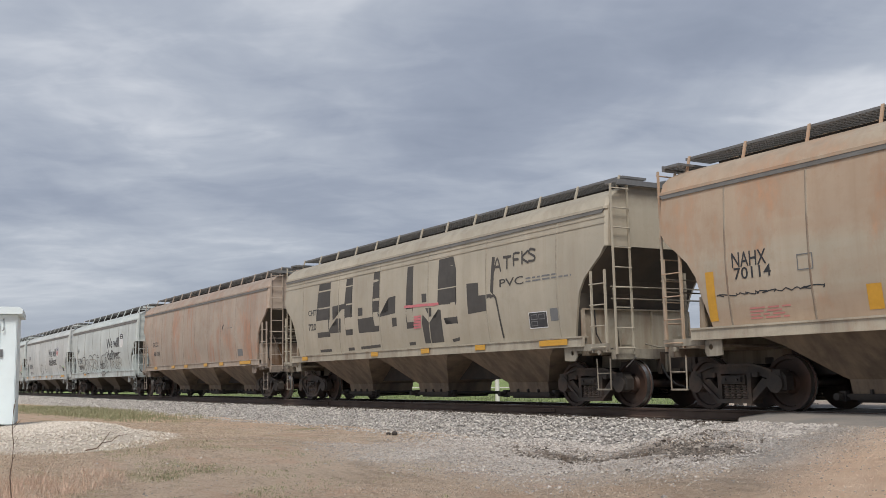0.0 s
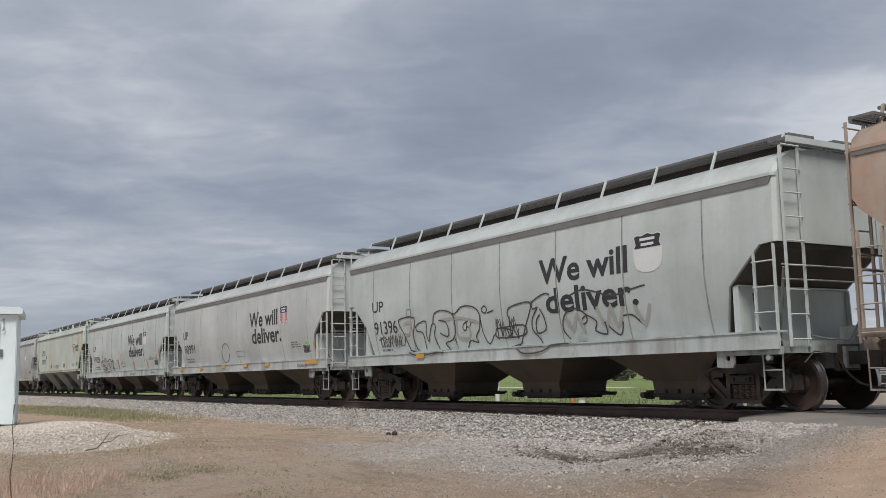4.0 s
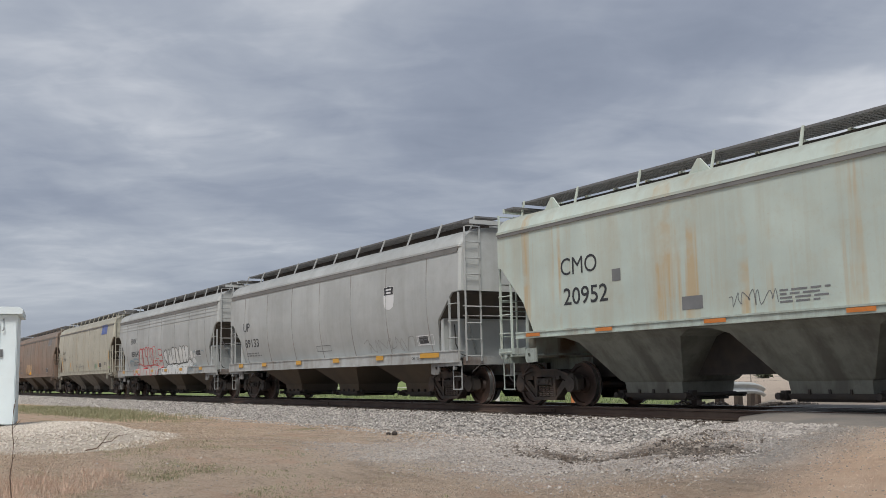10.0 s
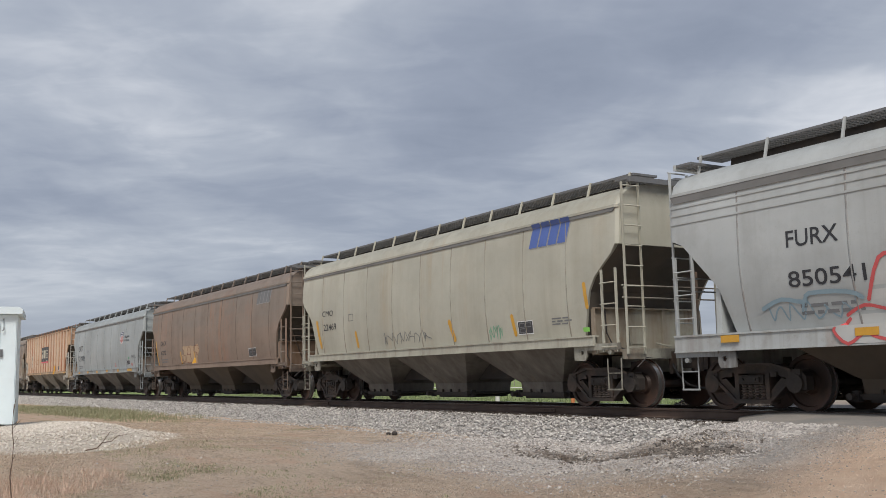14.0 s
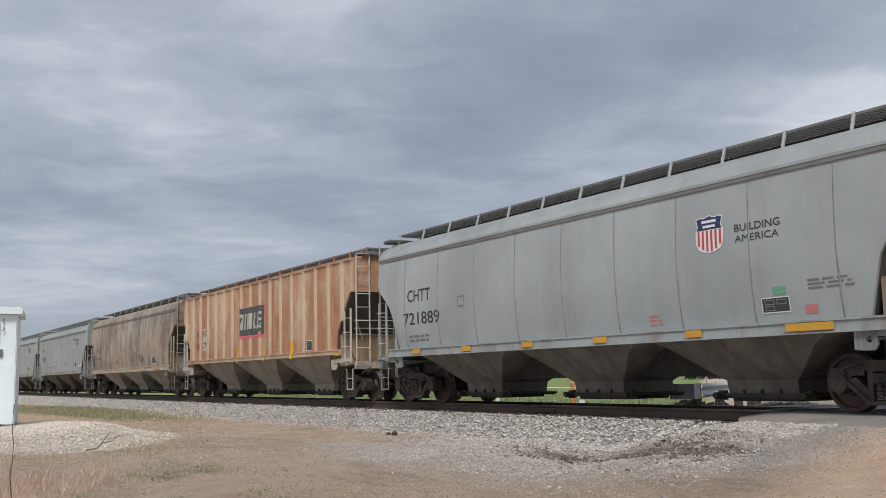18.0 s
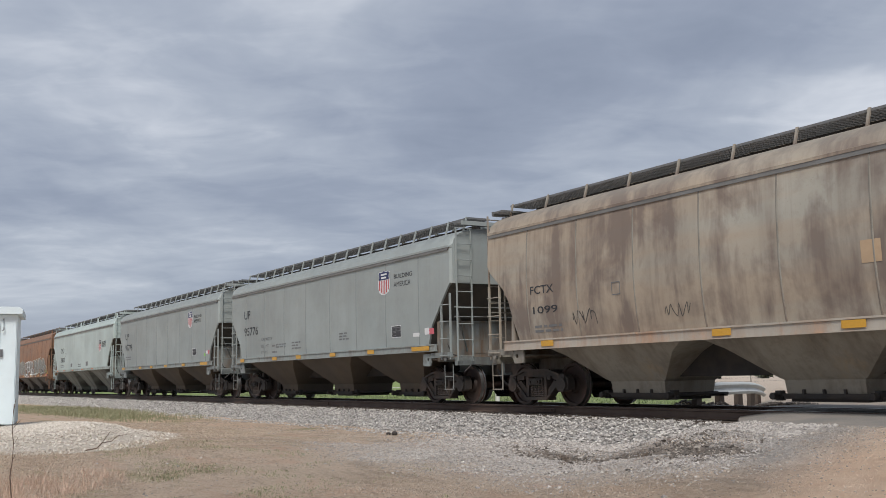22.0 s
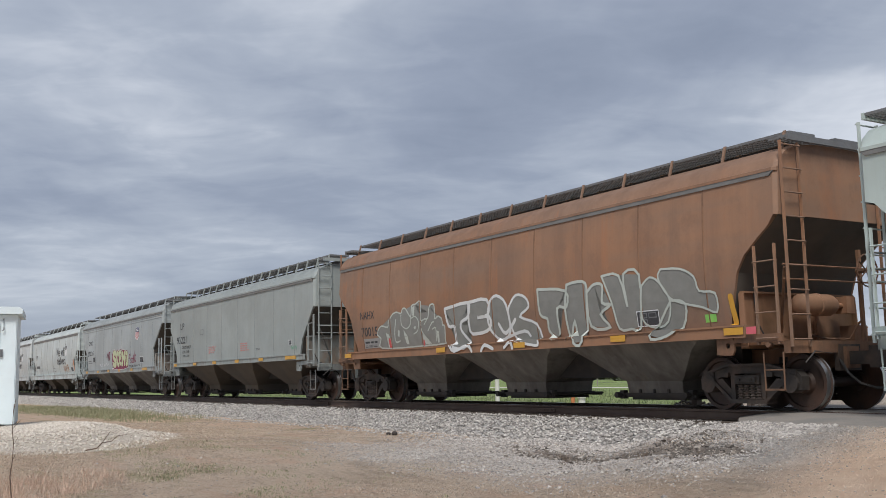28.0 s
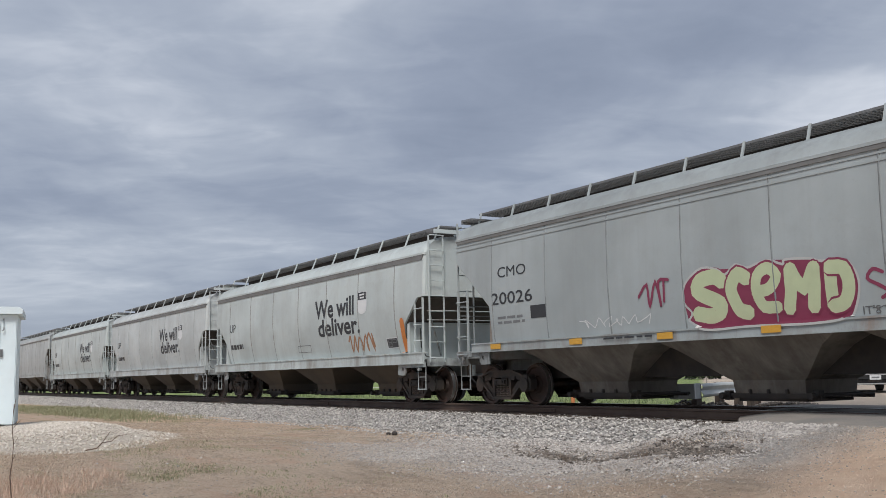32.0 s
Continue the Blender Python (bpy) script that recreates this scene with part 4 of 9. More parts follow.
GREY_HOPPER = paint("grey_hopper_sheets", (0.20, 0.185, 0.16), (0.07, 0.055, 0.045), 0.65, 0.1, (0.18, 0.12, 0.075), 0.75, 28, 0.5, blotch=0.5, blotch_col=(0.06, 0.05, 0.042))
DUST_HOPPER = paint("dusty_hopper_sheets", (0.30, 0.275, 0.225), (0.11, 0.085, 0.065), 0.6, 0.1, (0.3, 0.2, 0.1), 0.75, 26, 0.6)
RIB_RUST = paint("rusting_rib", (0.60, 0.53, 0.43), (0.40, 0.22, 0.12), 0.5, 0.40, (0.38, 0.17, 0.085), 0.7, 24, 0.8)
GRIME["ribbed_rust"] = paint("pale_rusty_end", (0.48, 0.45, 0.38), (0.2, 0.12, 0.075), 0.5, 0.3, (0.24, 0.12, 0.06), 0.7, 25, 0.7)
SILLS["dusty"] = paint("rusting_dusty_sill", (0.46, 0.42, 0.36), (0.30, 0.18, 0.11), 0.5, 0.5, (0.42, 0.24, 0.14), 0.7, 93, 0.6)
HOPPERS = {"mint": MINT_HOPPER_SHADE, "mint_rust": MINT_HOPPER_SHADE, "dusty": DUST_HOPPER, "ribbed_rust": DUST_HOPPER, "tan": TAN_HOPPER, "beige_rust": TAN_HOPPER, "pink_rust": TAN_HOPPER, "orange_brown": GREY_HOPPER, "cream": GREY_HOPPER, "blue_grey": GREY_HOPPER}
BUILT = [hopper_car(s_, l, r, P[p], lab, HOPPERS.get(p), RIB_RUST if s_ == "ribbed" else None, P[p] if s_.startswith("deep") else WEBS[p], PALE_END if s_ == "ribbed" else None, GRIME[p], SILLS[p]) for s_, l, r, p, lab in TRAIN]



# ---- lettering, emblems and spray paint on the near sides ----
FACES = {}


def surf(st, z, off):
    """Outer face of the near side at height z."""
    if z < st["sill"][1] + 0.02:
        return -(HALF_W + 0.062 + off)
    if z > st["eave"]:
        return -(HALF_W + 0.01)
    return -(side_y(st, z) + 0.0015 + off)


def over_ribs(i, bm, off):
    """Cuts a coat of paint at the pressed ribs of car i and lays it over them."""
    h = BUILT[i][2]
    us = [v.co.x for v in bm.verts]
    ribs = [-h + 0.55 + (2 * h - 1.1) * k / 16 for k in range(17)]
    for c in ribs:
        for e in (-0.070, -0.066, -0.042, 0.042, 0.066, 0.070):
            if min(us) < c + e < max(us):
                bmesh.ops.bisect_plane(bm, geom=bm.verts[:] + bm.edges[:] + bm.faces[:], plane_co=(c + e, 0, 0), plane_no=(1, 0, 0))
    for v in bm.verts:
        d = min(abs(v.co.x - c) for c in ribs)
        rise = 0.0 if d > 0.068 else (0.076 if d < 0.044 else 0.076 * (0.068 - d) / 0.024)
        v.co.y = surf(STYLES["ribbed"], v.co.z, off) - rise


def on_side(i, name, verts, faces, mat, off=0.0, label=""):
    """A thin coat of paint that follows the side of car i; verts are (along the car, height)."""
    car, st, h = BUILT[i]
    me = bpy.data.meshes.new(name)
    me.from_pydata([(u + SET_BACK, surf(st, z, off), z) for u, z in verts], [], faces)
    low, high = min(z for u, z in verts), max(z for u, z in verts)
    if st is STYLES["ribbed"]:
        bm = bmesh.new()
        bm.from_mesh(me)
        over_ribs(i, bm, off)
        bm.to_mesh(me)
        bm.free()
    elif high - low > 0.18 and len(faces) > 0 and name in ("lettering", "shield", "shield_chief", "shield_stripe", "emblem_block"):
        # cut level, so that the coat bends with the side
        bm = bmesh.new()
        bm.from_mesh(me)
        n = int((high - low) / 0.12)
        for k in range(1, n + 1):
            bmesh.ops.bisect_plane(bm, geom=bm.verts[:] + bm.edges[:] + bm.faces[:], plane_co=(0, 0, low + (high - low) * k / (n + 1)), plane_no=(0, 0, 1))
        for v in bm.verts:
            v.co.y = surf(st, v.co.z, off)
        bm.to_mesh(me)
        bm.free()
    me.materials.append(mat)
    return part(name, me, mat, car, label)


def lettering(i, text, u, z, w, hgt, mat):
    pts, faces = GLYPHS[text]
    x0, x1 = min(p[0] for p in pts), max(p[0] for p in pts)
    y0, y1 = min(p[1] for p in pts), max(p[1] for p in pts)
    verts = [(u + (x - x0) / (x1 - x0) * w, z + (y - y0) / (y1 - y0) * hgt) for x, y in pts]
    on_side(i, "lettering", verts, faces, mat, 0.004, "stencilled lettering")


def panel(i, name, u0, z0, u1, z1, mat):
    verts, faces = [], []
    n = 4
    for k in range(n + 1):
        z = z0 + (z1 - z0) * k / n
        verts += [(u0, z), (u1, z)]
        if k:
            a = 2 * k
            faces.append((a - 2, a - 1, a + 1, a))
    on_side(i, name, verts, faces, mat, 0.003)
    if name == "data_panel" and mat is PANEL:
        w, hh = u1 - u0, z1 - z0
        outline_box(i, u0, z0, u1, z1, MARK_WHITE)
        for a, b, c, d in ((0.12, 0.55, 0.45, 0.85), (0.55, 0.55, 0.88, 0.85), (0.12, 0.15, 0.45, 0.42)):
            outline_box(i, u0 + a * w, z0 + b * hh, u0 + c * w, z0 + d * hh, MARK_GREY)


def ribbon(pts, w):
    """A painted line in one piece: mitred at its corners, round at its ends."""
    clean = [pts[0]]
    for p in pts[1:]:
        if math.hypot(p[0] - clean[-1][0], p[1] - clean[-1][1]) > 1e-4:
            clean.append(p)
    if len(clean) < 2:
        clean.append((clean[0][0] + 1e-3, clean[0][1]))
    pts = []
    for (x0, y0), (x1, y1) in zip(clean, clean[1:]):
        n = max(1, min(8, int(math.hypot(x1 - x0, y1 - y0) / 0.35)))
        pts += [(x0 + (x1 - x0) * k / n, y0 + (y1 - y0) * k / n) for k in range(n)]
    pts.append(clean[-1])
    d = [((x1 - x0) / math.hypot(x1 - x0, y1 - y0), (y1 - y0) / math.hypot(x1 - x0, y1 - y0)) for (x0, y0), (x1, y1) in zip(pts, pts[1:])]
    verts, faces = [], []
    r = w / 2
    for k, (x, y) in enumerate(pts):
        a, b = d[max(k - 1, 0)], d[min(k, len(d) - 1)]
        mx, my = a[0] + b[0], a[1] + b[1]
        l = math.hypot(mx, my)
        if l < 0.3:
            mx, my, l = b[0], b[1], 1.0
        mx, my = mx / l, my / l
        g = min(1.6, 1 / max(0.4, mx * b[0] + my * b[1])) * r
        if k == 0 or k == len(pts) - 1:
            s_ = -1 if k == 0 else 1
            tip = (x + s_ * mx * r * 0.7, y + s_ * my * r * 0.7)
            half = [(tip[0] - my * r * 0.5, tip[1] + mx * r * 0.5), (tip[0] + my * r * 0.5, tip[1] - mx * r * 0.5)]
            rows = [half, [(x - my * r, y + mx * r), (x + my * r, y - mx * r)]]
            if k:
                rows.reverse()
            for row in rows:
                verts += row
        else:
            verts += [(x - my * g, y + mx * g), (x + my * g, y - mx * g)]
    for k in range(len(verts) // 2 - 1):
        faces.append((2 * k, 2 * k + 1, 2 * k + 3, 2 * k + 2))
    return verts, faces


def fill(i, pts, mat, name="graffiti"):
    """A sprayed field with its outline rounded, cut into level strips so that it follows the side."""
    from_z, to_z = min(p[1] for p in pts), max(p[1] for p in pts)
    bm = bmesh.new()
    bm.faces.new([bm.verts.new((u + SET_BACK, 0, z)) for u, z in pts])
    bmesh.ops.triangulate(bm, faces=bm.faces)
    sill = BUILT[i][1]["sill"][1] + 0.02
    for z in [from_z + (to_z - from_z) * k / 4 for k in (1, 2, 3)] + [sill - 0.001, sill + 0.001]:
        if from_z + 0.01 < z < to_z - 0.01:
            bmesh.ops.bisect_plane(bm, geom=bm.verts[:] + bm.edges[:] + bm.faces[:], plane_co=(0, 0, z), plane_no=(0, 0, 1))
    st = BUILT[i][1]
    for v in bm.verts:
        v.co.y = surf(st, v.co.z, 0.001)
    if st is STYLES["ribbed"]:
        over_ribs(i, bm, 0.001)
    part(name, bm, mat, BUILT[i][0], "spray-painted field" if name == "graffiti" else "")


def smooth_line(pts, n=4):
    """A rounded run through the points."""
    if len(pts) < 3:
        return pts
    p = [pts[0]] + list(pts) + [pts[-1]]
    out = []
    for a, b, c, d in zip(p, p[1:], p[2:], p[3:]):
        for k in range(n):
            t = k / n
            out.append(tuple(0.5 * (2 * b[i] + (c[i] - a[i]) * t + (2 * a[i] - 5 * b[i] + 4 * c[i] - d[i]) * t * t + (3 * b[i] - a[i] - 3 * c[i] + d[i]) * t ** 3) for i in (0, 1)))
    return out + [pts[-1]]


COATS = itertools.count()


def stroke(i, pts, w, mat, name="graffiti"):
    # hand-held edges waver a little
    pts = smooth_line(pts, 3) if name == "graffiti" else pts
    line = []
    for (x0, y0), (x1, y1) in zip(pts, pts[1:]):
        for k in range(2):
            f = k / 2
            x, y = x0 + (x1 - x0) * f, y0 + (y1 - y0) * f
            line.append((x + 0.12 * w * noise.noise((x * 3, y * 3, i)), y + 0.12 * w * noise.noise((y * 3, x * 3, i + 9))))
    line.append(pts[-1])
    v, f = ribbon(line, w)
    on_side(i, name, v, f, mat, 0.003 + 0.0005 * (next(COATS) % 18))


def outline_box(i, u0, z0, u1, z1, mat):
    v, f = ribbon([(u0, z0), (u1, z0), (u1, z1), (u0, z1), (u0, z0)], 0.018)
    on_side(i, "stencil_frame", v, f, mat, 0.006)


def text_bars(i, u0, z0, u1, z1, n, mat):
    """Small print, too worn to read."""
    verts, faces = [], []
    rnd = random.Random(int(u0 * 100) + i)
    step = (z1 - z0) / n
    for k in range(n):
        za = z0 + k * step
        x = u0
        end = u1 - rnd.random() * 0.25 * (u1 - u0)
        while x < end - 0.04:
            w = min(rnd.uniform(0.10, 0.32), end - x)
            a = len(verts)
            verts += [(x, za), (x + w, za), (x + w, za + step * 0.5), (x, za + step * 0.5)]
            faces.append((a, a + 1, a + 2, a + 3))
            x += w + 0.06
    on_side(i, "small_print", verts, faces, mat, 0.003)


def reflectors(i, us, w, mat):
    car, st, h = BUILT[i]
    zb, zt = st["sill"]
    z1 = zt - 0.03
    z0 = max(zb + 0.02, z1 - 0.12)
    for u in us:
        def strip(bm):
            box(bm, -w / 2, w / 2, -0.004, 0.0, z0, z1)
        part("reflector", shared(("reflector", w, round(z0, 2), round(z1, 2), mat.name), strip), mat, car, "", pose(u + SET_BACK, -(HALF_W + 0.071), 0))


def shield(i, u0, z0, u1, z1, kind):
    """Railway emblem as plain colour fields."""
    w, hh = u1 - u0, z1 - z0
    if kind == "dot":
        v, f = ribbon([(u0, z0), (u1, z1)], 0.09)
        return on_side(i, "rust_spot", v, f, MARK_BLACK, 0.004)
    outline = [(0.5, 0.0), (0.72, 0.03), (0.90, 0.11), (0.99, 0.28), (1.0, 0.60), (0.93, 0.72), (0.97, 0.86), (1.0, 0.92), (0.86, 0.97), (0.7, 0.94), (0.5, 1.0), (0.3, 0.94), (0.14, 0.97), (0.0, 0.92), (0.03, 0.86), (0.07, 0.72), (0.0, 0.60), (0.01, 0.28), (0.10, 0.11), (0.28, 0.03)]
    verts = [(u0 + a * w, z0 + b * hh) for a, b in outline]
    on_side(i, "shield", verts, [tuple(range(len(verts)))], MARK_WHITE, 0.004, "white shield emblem")
    top = [(0.04, 0.62), (0.96, 0.62), (0.90, 0.72), (0.94, 0.86), (0.96, 0.91), (0.85, 0.945), (0.7, 0.92), (0.5, 0.975), (0.3, 0.92), (0.15, 0.945), (0.04, 0.91), (0.06, 0.86), (0.10, 0.72)]
    verts = [(u0 + a * w, z0 + b * hh) for a, b in top]
    on_side(i, "shield_chief", verts, [tuple(range(len(verts)))], MARK_BLUE if kind == "bright" else MARK_BLACK, 0.008)
    for k, (a, b) in enumerate(((0.24, 0.76), (0.28, 0.72))):
        v = [(u0 + a * w, z0 + (0.80 - 0.13 * k) * hh), (u0 + b * w, z0 + (0.80 - 0.13 * k) * hh), (u0 + b * w, z0 + (0.87 - 0.13 * k) * hh), (u0 + a * w, z0 + (0.87 - 0.13 * k) * hh)]
        on_side(i, "shield_bar", v, [(0, 1, 2, 3)], MARK_WHITE, 0.011)
    if kind in ("bright", "red"):
        for k in range(6):
            a = 0.08 + k * 0.155
            low = 0.30 - 0.26 * math.sin(math.pi * (a + 0.035))
            v = [(u0 + a * w, z0 + low * hh), (u0 + (a + 0.075) * w, z0 + low * hh), (u0 + (a + 0.075) * w, z0 + 0.60 * hh), (u0 + a * w, z0 + 0.60 * hh)]
            on_side(i, "shield_stripe", v, [(0, 1, 2, 3)], MARK_RED, 0.008)


def slant_emblem(i, u0, z0, u1, z1, mat):
    """Owner's emblem as four plain slanted blocks."""
    w, hh = u1 - u0, z1 - z0
    for k in range(4):
        a, b = k * 0.25, k * 0.25 + 0.215
        for dx, dz, m_, off in ((0.02, -0.06, SCUFF, 0.003), (0.0, 0.0, mat, 0.005)):
            v = [(u0 + (x * 0.90 + dx) * w, z0 + (y + dz) * hh) for x, y in ((a, 0.0), (b, 0.0), (b + 0.12, 1.08), (a + 0.12, 1.08))]
            on_side(i, "emblem_block", v, [(0, 1, 2, 3)], m_, off)


def scrawl(i, u0, z0, u1, z1, mat, seed, w, n):
    """A fast unreadable tag: loops running along the side."""
    rnd = random.Random(seed)
    pts = []
    for k in range(n):
        f = k / (n - 1)
        pts.append((u0 + (u1 - u0) * min(1, max(0, f + rnd.uniform(-0.06, 0.06))), z0 + (z1 - z0) * (0.5 + 0.48 * math.sin(k * 2.3 + rnd.uniform(-0.7, 0.7)))))
    v, f = ribbon(smooth_line(pts, 3), w)
    on_side(i, "graffiti_tag", v, f, mat, 0.003, "scrawled spray-paint tag")


lettering(0, 'NAHX', -6.78, 2.43, 0.73, 0.25, MARK_BLACK)
lettering(0, '70114', -6.75, 2.22, 0.78, 0.20, MARK_BLACK)
outline_box(0, -5.44, 2.26, -5.16, 2.50, MARK_GREY)
scrawl(0, -7.17, 1.95, -4.98, 2.00, MARK_BLACK, 3, 0.018, 40)
text_bars(0, -6.50, 1.54, -5.65, 1.76, 4, MARK_FADED_RED)
panel(0, 'stencil_mark', -7.40, 1.55, -7.21, 2.41, MARK_YELLOW)
panel(0, 'stencil_mark', -4.27, 1.55, -4.02, 1.93, MARK_YELLOW)
lettering(1, 'CHTT', -6.35, 2.70, 0.80, 0.18, MARK_BLACK)
lettering(1, '720', -6.34, 2.23, 0.59, 0.21, MARK_BLACK)
stroke(1, [(4.22, 3.10), (4.35, 3.38), (4.49, 3.07)], 0.050, SPRAY_BLACK, 'graffiti')
stroke(1, [(4.26, 3.19), (4.45, 3.18)], 0.060, SPRAY_BLACK, 'graffiti')
stroke(1, [(4.74, 3.10), (4.74, 3.37)], 0.050, SPRAY_BLACK, 'graffiti')
stroke(1, [(4.60, 3.38), (4.89, 3.37)], 0.060, SPRAY_BLACK, 'graffiti')
stroke(1, [(5.01, 3.14), (5.00, 3.41), (5.22, 3.41)], 0.050, SPRAY_BLACK, 'graffiti')
stroke(1, [(5.00, 3.28), (5.18, 3.27)], 0.060, SPRAY_BLACK, 'graffiti')
stroke(1, [(5.33, 3.15), (5.32, 3.43)], 0.050, SPRAY_BLACK, 'graffiti')
stroke(1, [(5.54, 3.42), (5.33, 3.29), (5.56, 3.15)], 0.050, SPRAY_BLACK, 'graffiti')
stroke(1, [(5.81, 3.41), (5.64, 3.45), (5.58, 3.37), (5.79, 3.27), (5.77, 3.18), (5.58, 3.19)], 0.050, SPRAY_BLACK, 'graffiti')
lettering(1, 'PVC', 4.44, 2.70, 0.93, 0.18, SPRAY_BLACK)
text_bars(1, 5.45, 2.72, 7.05, 2.86, 2, MARK_GREY)
stroke(1, [(4.05, 2.50), (4.28, 2.46), (4.45, 1.56)], 0.060, SPRAY_BLACK, 'graffiti')
panel(1, 'data_panel', 5.50, 1.70, 6.14, 2.04, PANEL)
panel(1, 'data_panel', 6.26, 1.82, 6.56, 2.09, MARK_GREY)
reflectors(1, (-6.48, -1.66, 1.13, 3.68,), 0.42, MARK_YELLOW)
reflectors(1, (6.45,), 0.95, MARK_YELLOW)
lettering(2, 'GCCX', -6.51, 2.34, 0.93, 0.22, MARK_BLACK)
lettering(2, '68109', -6.40, 1.91, 0.95, 0.21, MARK_BLACK)
panel(2, 'data_panel', 5.04, 1.61, 5.58, 1.87, MARK_GREY)
text_bars(2, 4.02, 2.71, 4.59, 2.76, 1, MARK_GREY)
reflectors(2, (-5.73, -2.95, -1.05, 1.58, 3.52,), 0.45, MARK_YELLOW)
reflectors(2, (6.15,), 1.15, MARK_YELLOW)
shield(2, 3.40, 2.71, 3.52, 2.87, 'dot')
lettering(4, 'UP', -6.80, 2.48, 0.65, 0.34, MARK_BLACK)
lettering(4, '90991', -6.75, 1.87, 1.46, 0.37, MARK_BLACK)
lettering(4, 'We will', 1.27, 2.59, 2.71, 0.55, MARK_BLACK)
lettering(4, 'deliver.', 1.49, 1.99, 2.76, 0.56, MARK_BLACK)
shield(4, 4.19, 2.54, 4.88, 3.21, 'bright')
outline_box(4, -0.33, 1.60, 0.53, 1.79, MARK_GREY)
stroke(4, [(-1.10, 1.75), (-1.24, 1.57), (-1.47, 1.44), (-1.71, 1.41), (-1.91, 1.48), (-1.99, 1.64), (-1.95, 1.84), (-1.80, 2.02), (-1.57, 2.12), (-1.34, 2.12), (-1.15, 2.02), (-1.08, 1.85)], 0.030, SPRAY_BLACK, 'graffiti')
panel(4, 'data_panel', 5.98, 1.54, 6.52, 1.82, PANEL)
panel(4, 'paper_tag', 6.18, 1.75, 6.46, 1.91, MARK_GREEN)
stroke(4, [(6.87, 1.84), (6.88, 1.42)], 0.090, MARK_YELLOW, 'stencil_mark')
lettering(4, 'CH-100-121', 5.86, 1.08, 0.72, 0.12, MARK_BLACK)
reflectors(4, (-6.83, -4.05, -1.38, 1.08, 3.21,), 0.40, MARK_YELLOW)
reflectors(4, (6.95,), 0.95, MARK_YELLOW)
text_bars(4, 5.02, 1.75, 5.82, 1.98, 3, MARK_GREY)
lettering(5, 'UP', -6.69, 2.50, 0.63, 0.31, MARK_BLACK)
lettering(5, '91029', -6.70, 1.86, 1.43, 0.36, MARK_BLACK)
lettering(5, 'We will', 1.25, 2.55, 2.76, 0.58, MARK_BLACK)
lettering(5, 'deliver.', 1.45, 1.99, 2.89, 0.54, MARK_BLACK)
shield(5, 4.25, 2.53, 4.85, 3.21, 'faded')
outline_box(5, -0.39, 1.55, 0.50, 1.73, MARK_GREY)
stroke(5, [(2.12, 1.77), (2.14, 1.39)], 0.150, MARK_ORANGE, 'stencil_mark')
stroke(5, [(4.67, 1.80), (4.71, 1.36)], 0.120, MARK_ORANGE, 'stencil_mark')
stroke(5, [(6.93, 2.27), (7.05, 1.38)], 0.090, MARK_ORANGE, 'stencil_mark')
stroke(5, [(-1.00, 1.88), (-0.97, 1.48)], 0.190, MARK_ORANGE, 'stencil_mark')
panel(5, 'data_panel', 6.01, 1.51, 6.61, 1.74, PANEL)
panel(5, 'paper_tag', 6.63, 1.63, 6.83, 1.78, MARK_GREEN)
panel(5, 'placard', 6.21, 1.79, 6.42, 1.90, MARK_FADED_RED)
lettering(5, 'CH-100-121', 5.96, 1.13, 0.76, 0.07, MARK_BLACK)
scrawl(5, 2.20, 1.06, 3.26, 1.21, SPRAY_BLACK, 8, 0.020, 22)
text_bars(5, 5.08, 1.79, 5.92, 1.95, 3, MARK_GREY)
lettering(3, 'UP', -6.45, 2.51, 0.66, 0.30, MARK_BLACK)
lettering(3, '91396', -6.39, 1.88, 1.31, 0.37, MARK_BLACK)
outline_box(3, -4.50, 2.30, -4.26, 2.48, MARK_GREY)
lettering(20, 'UP', -6.69, 2.50, 0.63, 0.31, MARK_BLACK)
text_bars(20, -6.70, 1.86, -5.27, 2.22, 1, MARK_BLACK)
lettering(20, 'We will', 1.25, 2.55, 2.76, 0.58, MARK_BLACK)
lettering(20, 'deliver.', 1.45, 1.99, 2.89, 0.54, MARK_BLACK)
shield(20, 4.25, 2.53, 4.85, 3.21, 'faded')
lettering(21, 'UP', -6.69, 2.50, 0.63, 0.31, MARK_BLACK)
text_bars(21, -6.70, 1.86, -5.27, 2.22, 1, MARK_BLACK)
lettering(21, 'We will', 1.25, 2.55, 2.76, 0.58, MARK_BLACK)
lettering(21, 'deliver.', 1.45, 1.99, 2.89, 0.54, MARK_BLACK)
shield(21, 4.25, 2.53, 4.85, 3.21, 'faded')
lettering(22, 'UP', -6.69, 2.50, 0.63, 0.31, MARK_BLACK)
text_bars(22, -6.70, 1.86, -5.27, 2.22, 1, MARK_BLACK)
lettering(22, 'We will', 1.25, 2.55, 2.76, 0.58, MARK_BLACK)
lettering(22, 'deliver.', 1.45, 1.99, 2.89, 0.54, MARK_BLACK)
shield(22, 4.25, 2.53, 4.85, 3.21, 'faded')
scrawl(3, -6.22, 1.57, -4.88, 1.86, SPRAY_BLACK, 11, 0.020, 24)
scrawl(3, -0.42, 1.49, 0.46, 2.02, SPRAY_BLACK, 12, 0.025, 24)
reflectors(3, (-3.68,), 0.40, MARK_YELLOW)
panel(20, 'data_panel', 5.87, 1.50, 6.47, 1.77, PANEL)
stroke(20, [(6.85, 2.21), (6.89, 1.39)], 0.220, MARK_ORANGE, 'stencil_mark')
outline_box(20, -0.30, 1.56, 0.71, 1.77, MARK_GREY)
scrawl(20, 3.51, 1.45, 5.19, 1.98, RUST_SCUFF, 21, 0.070, 16)
lettering(6, 'CMO', -5.87, 2.74, 1.16, 0.36, MARK_BLACK)
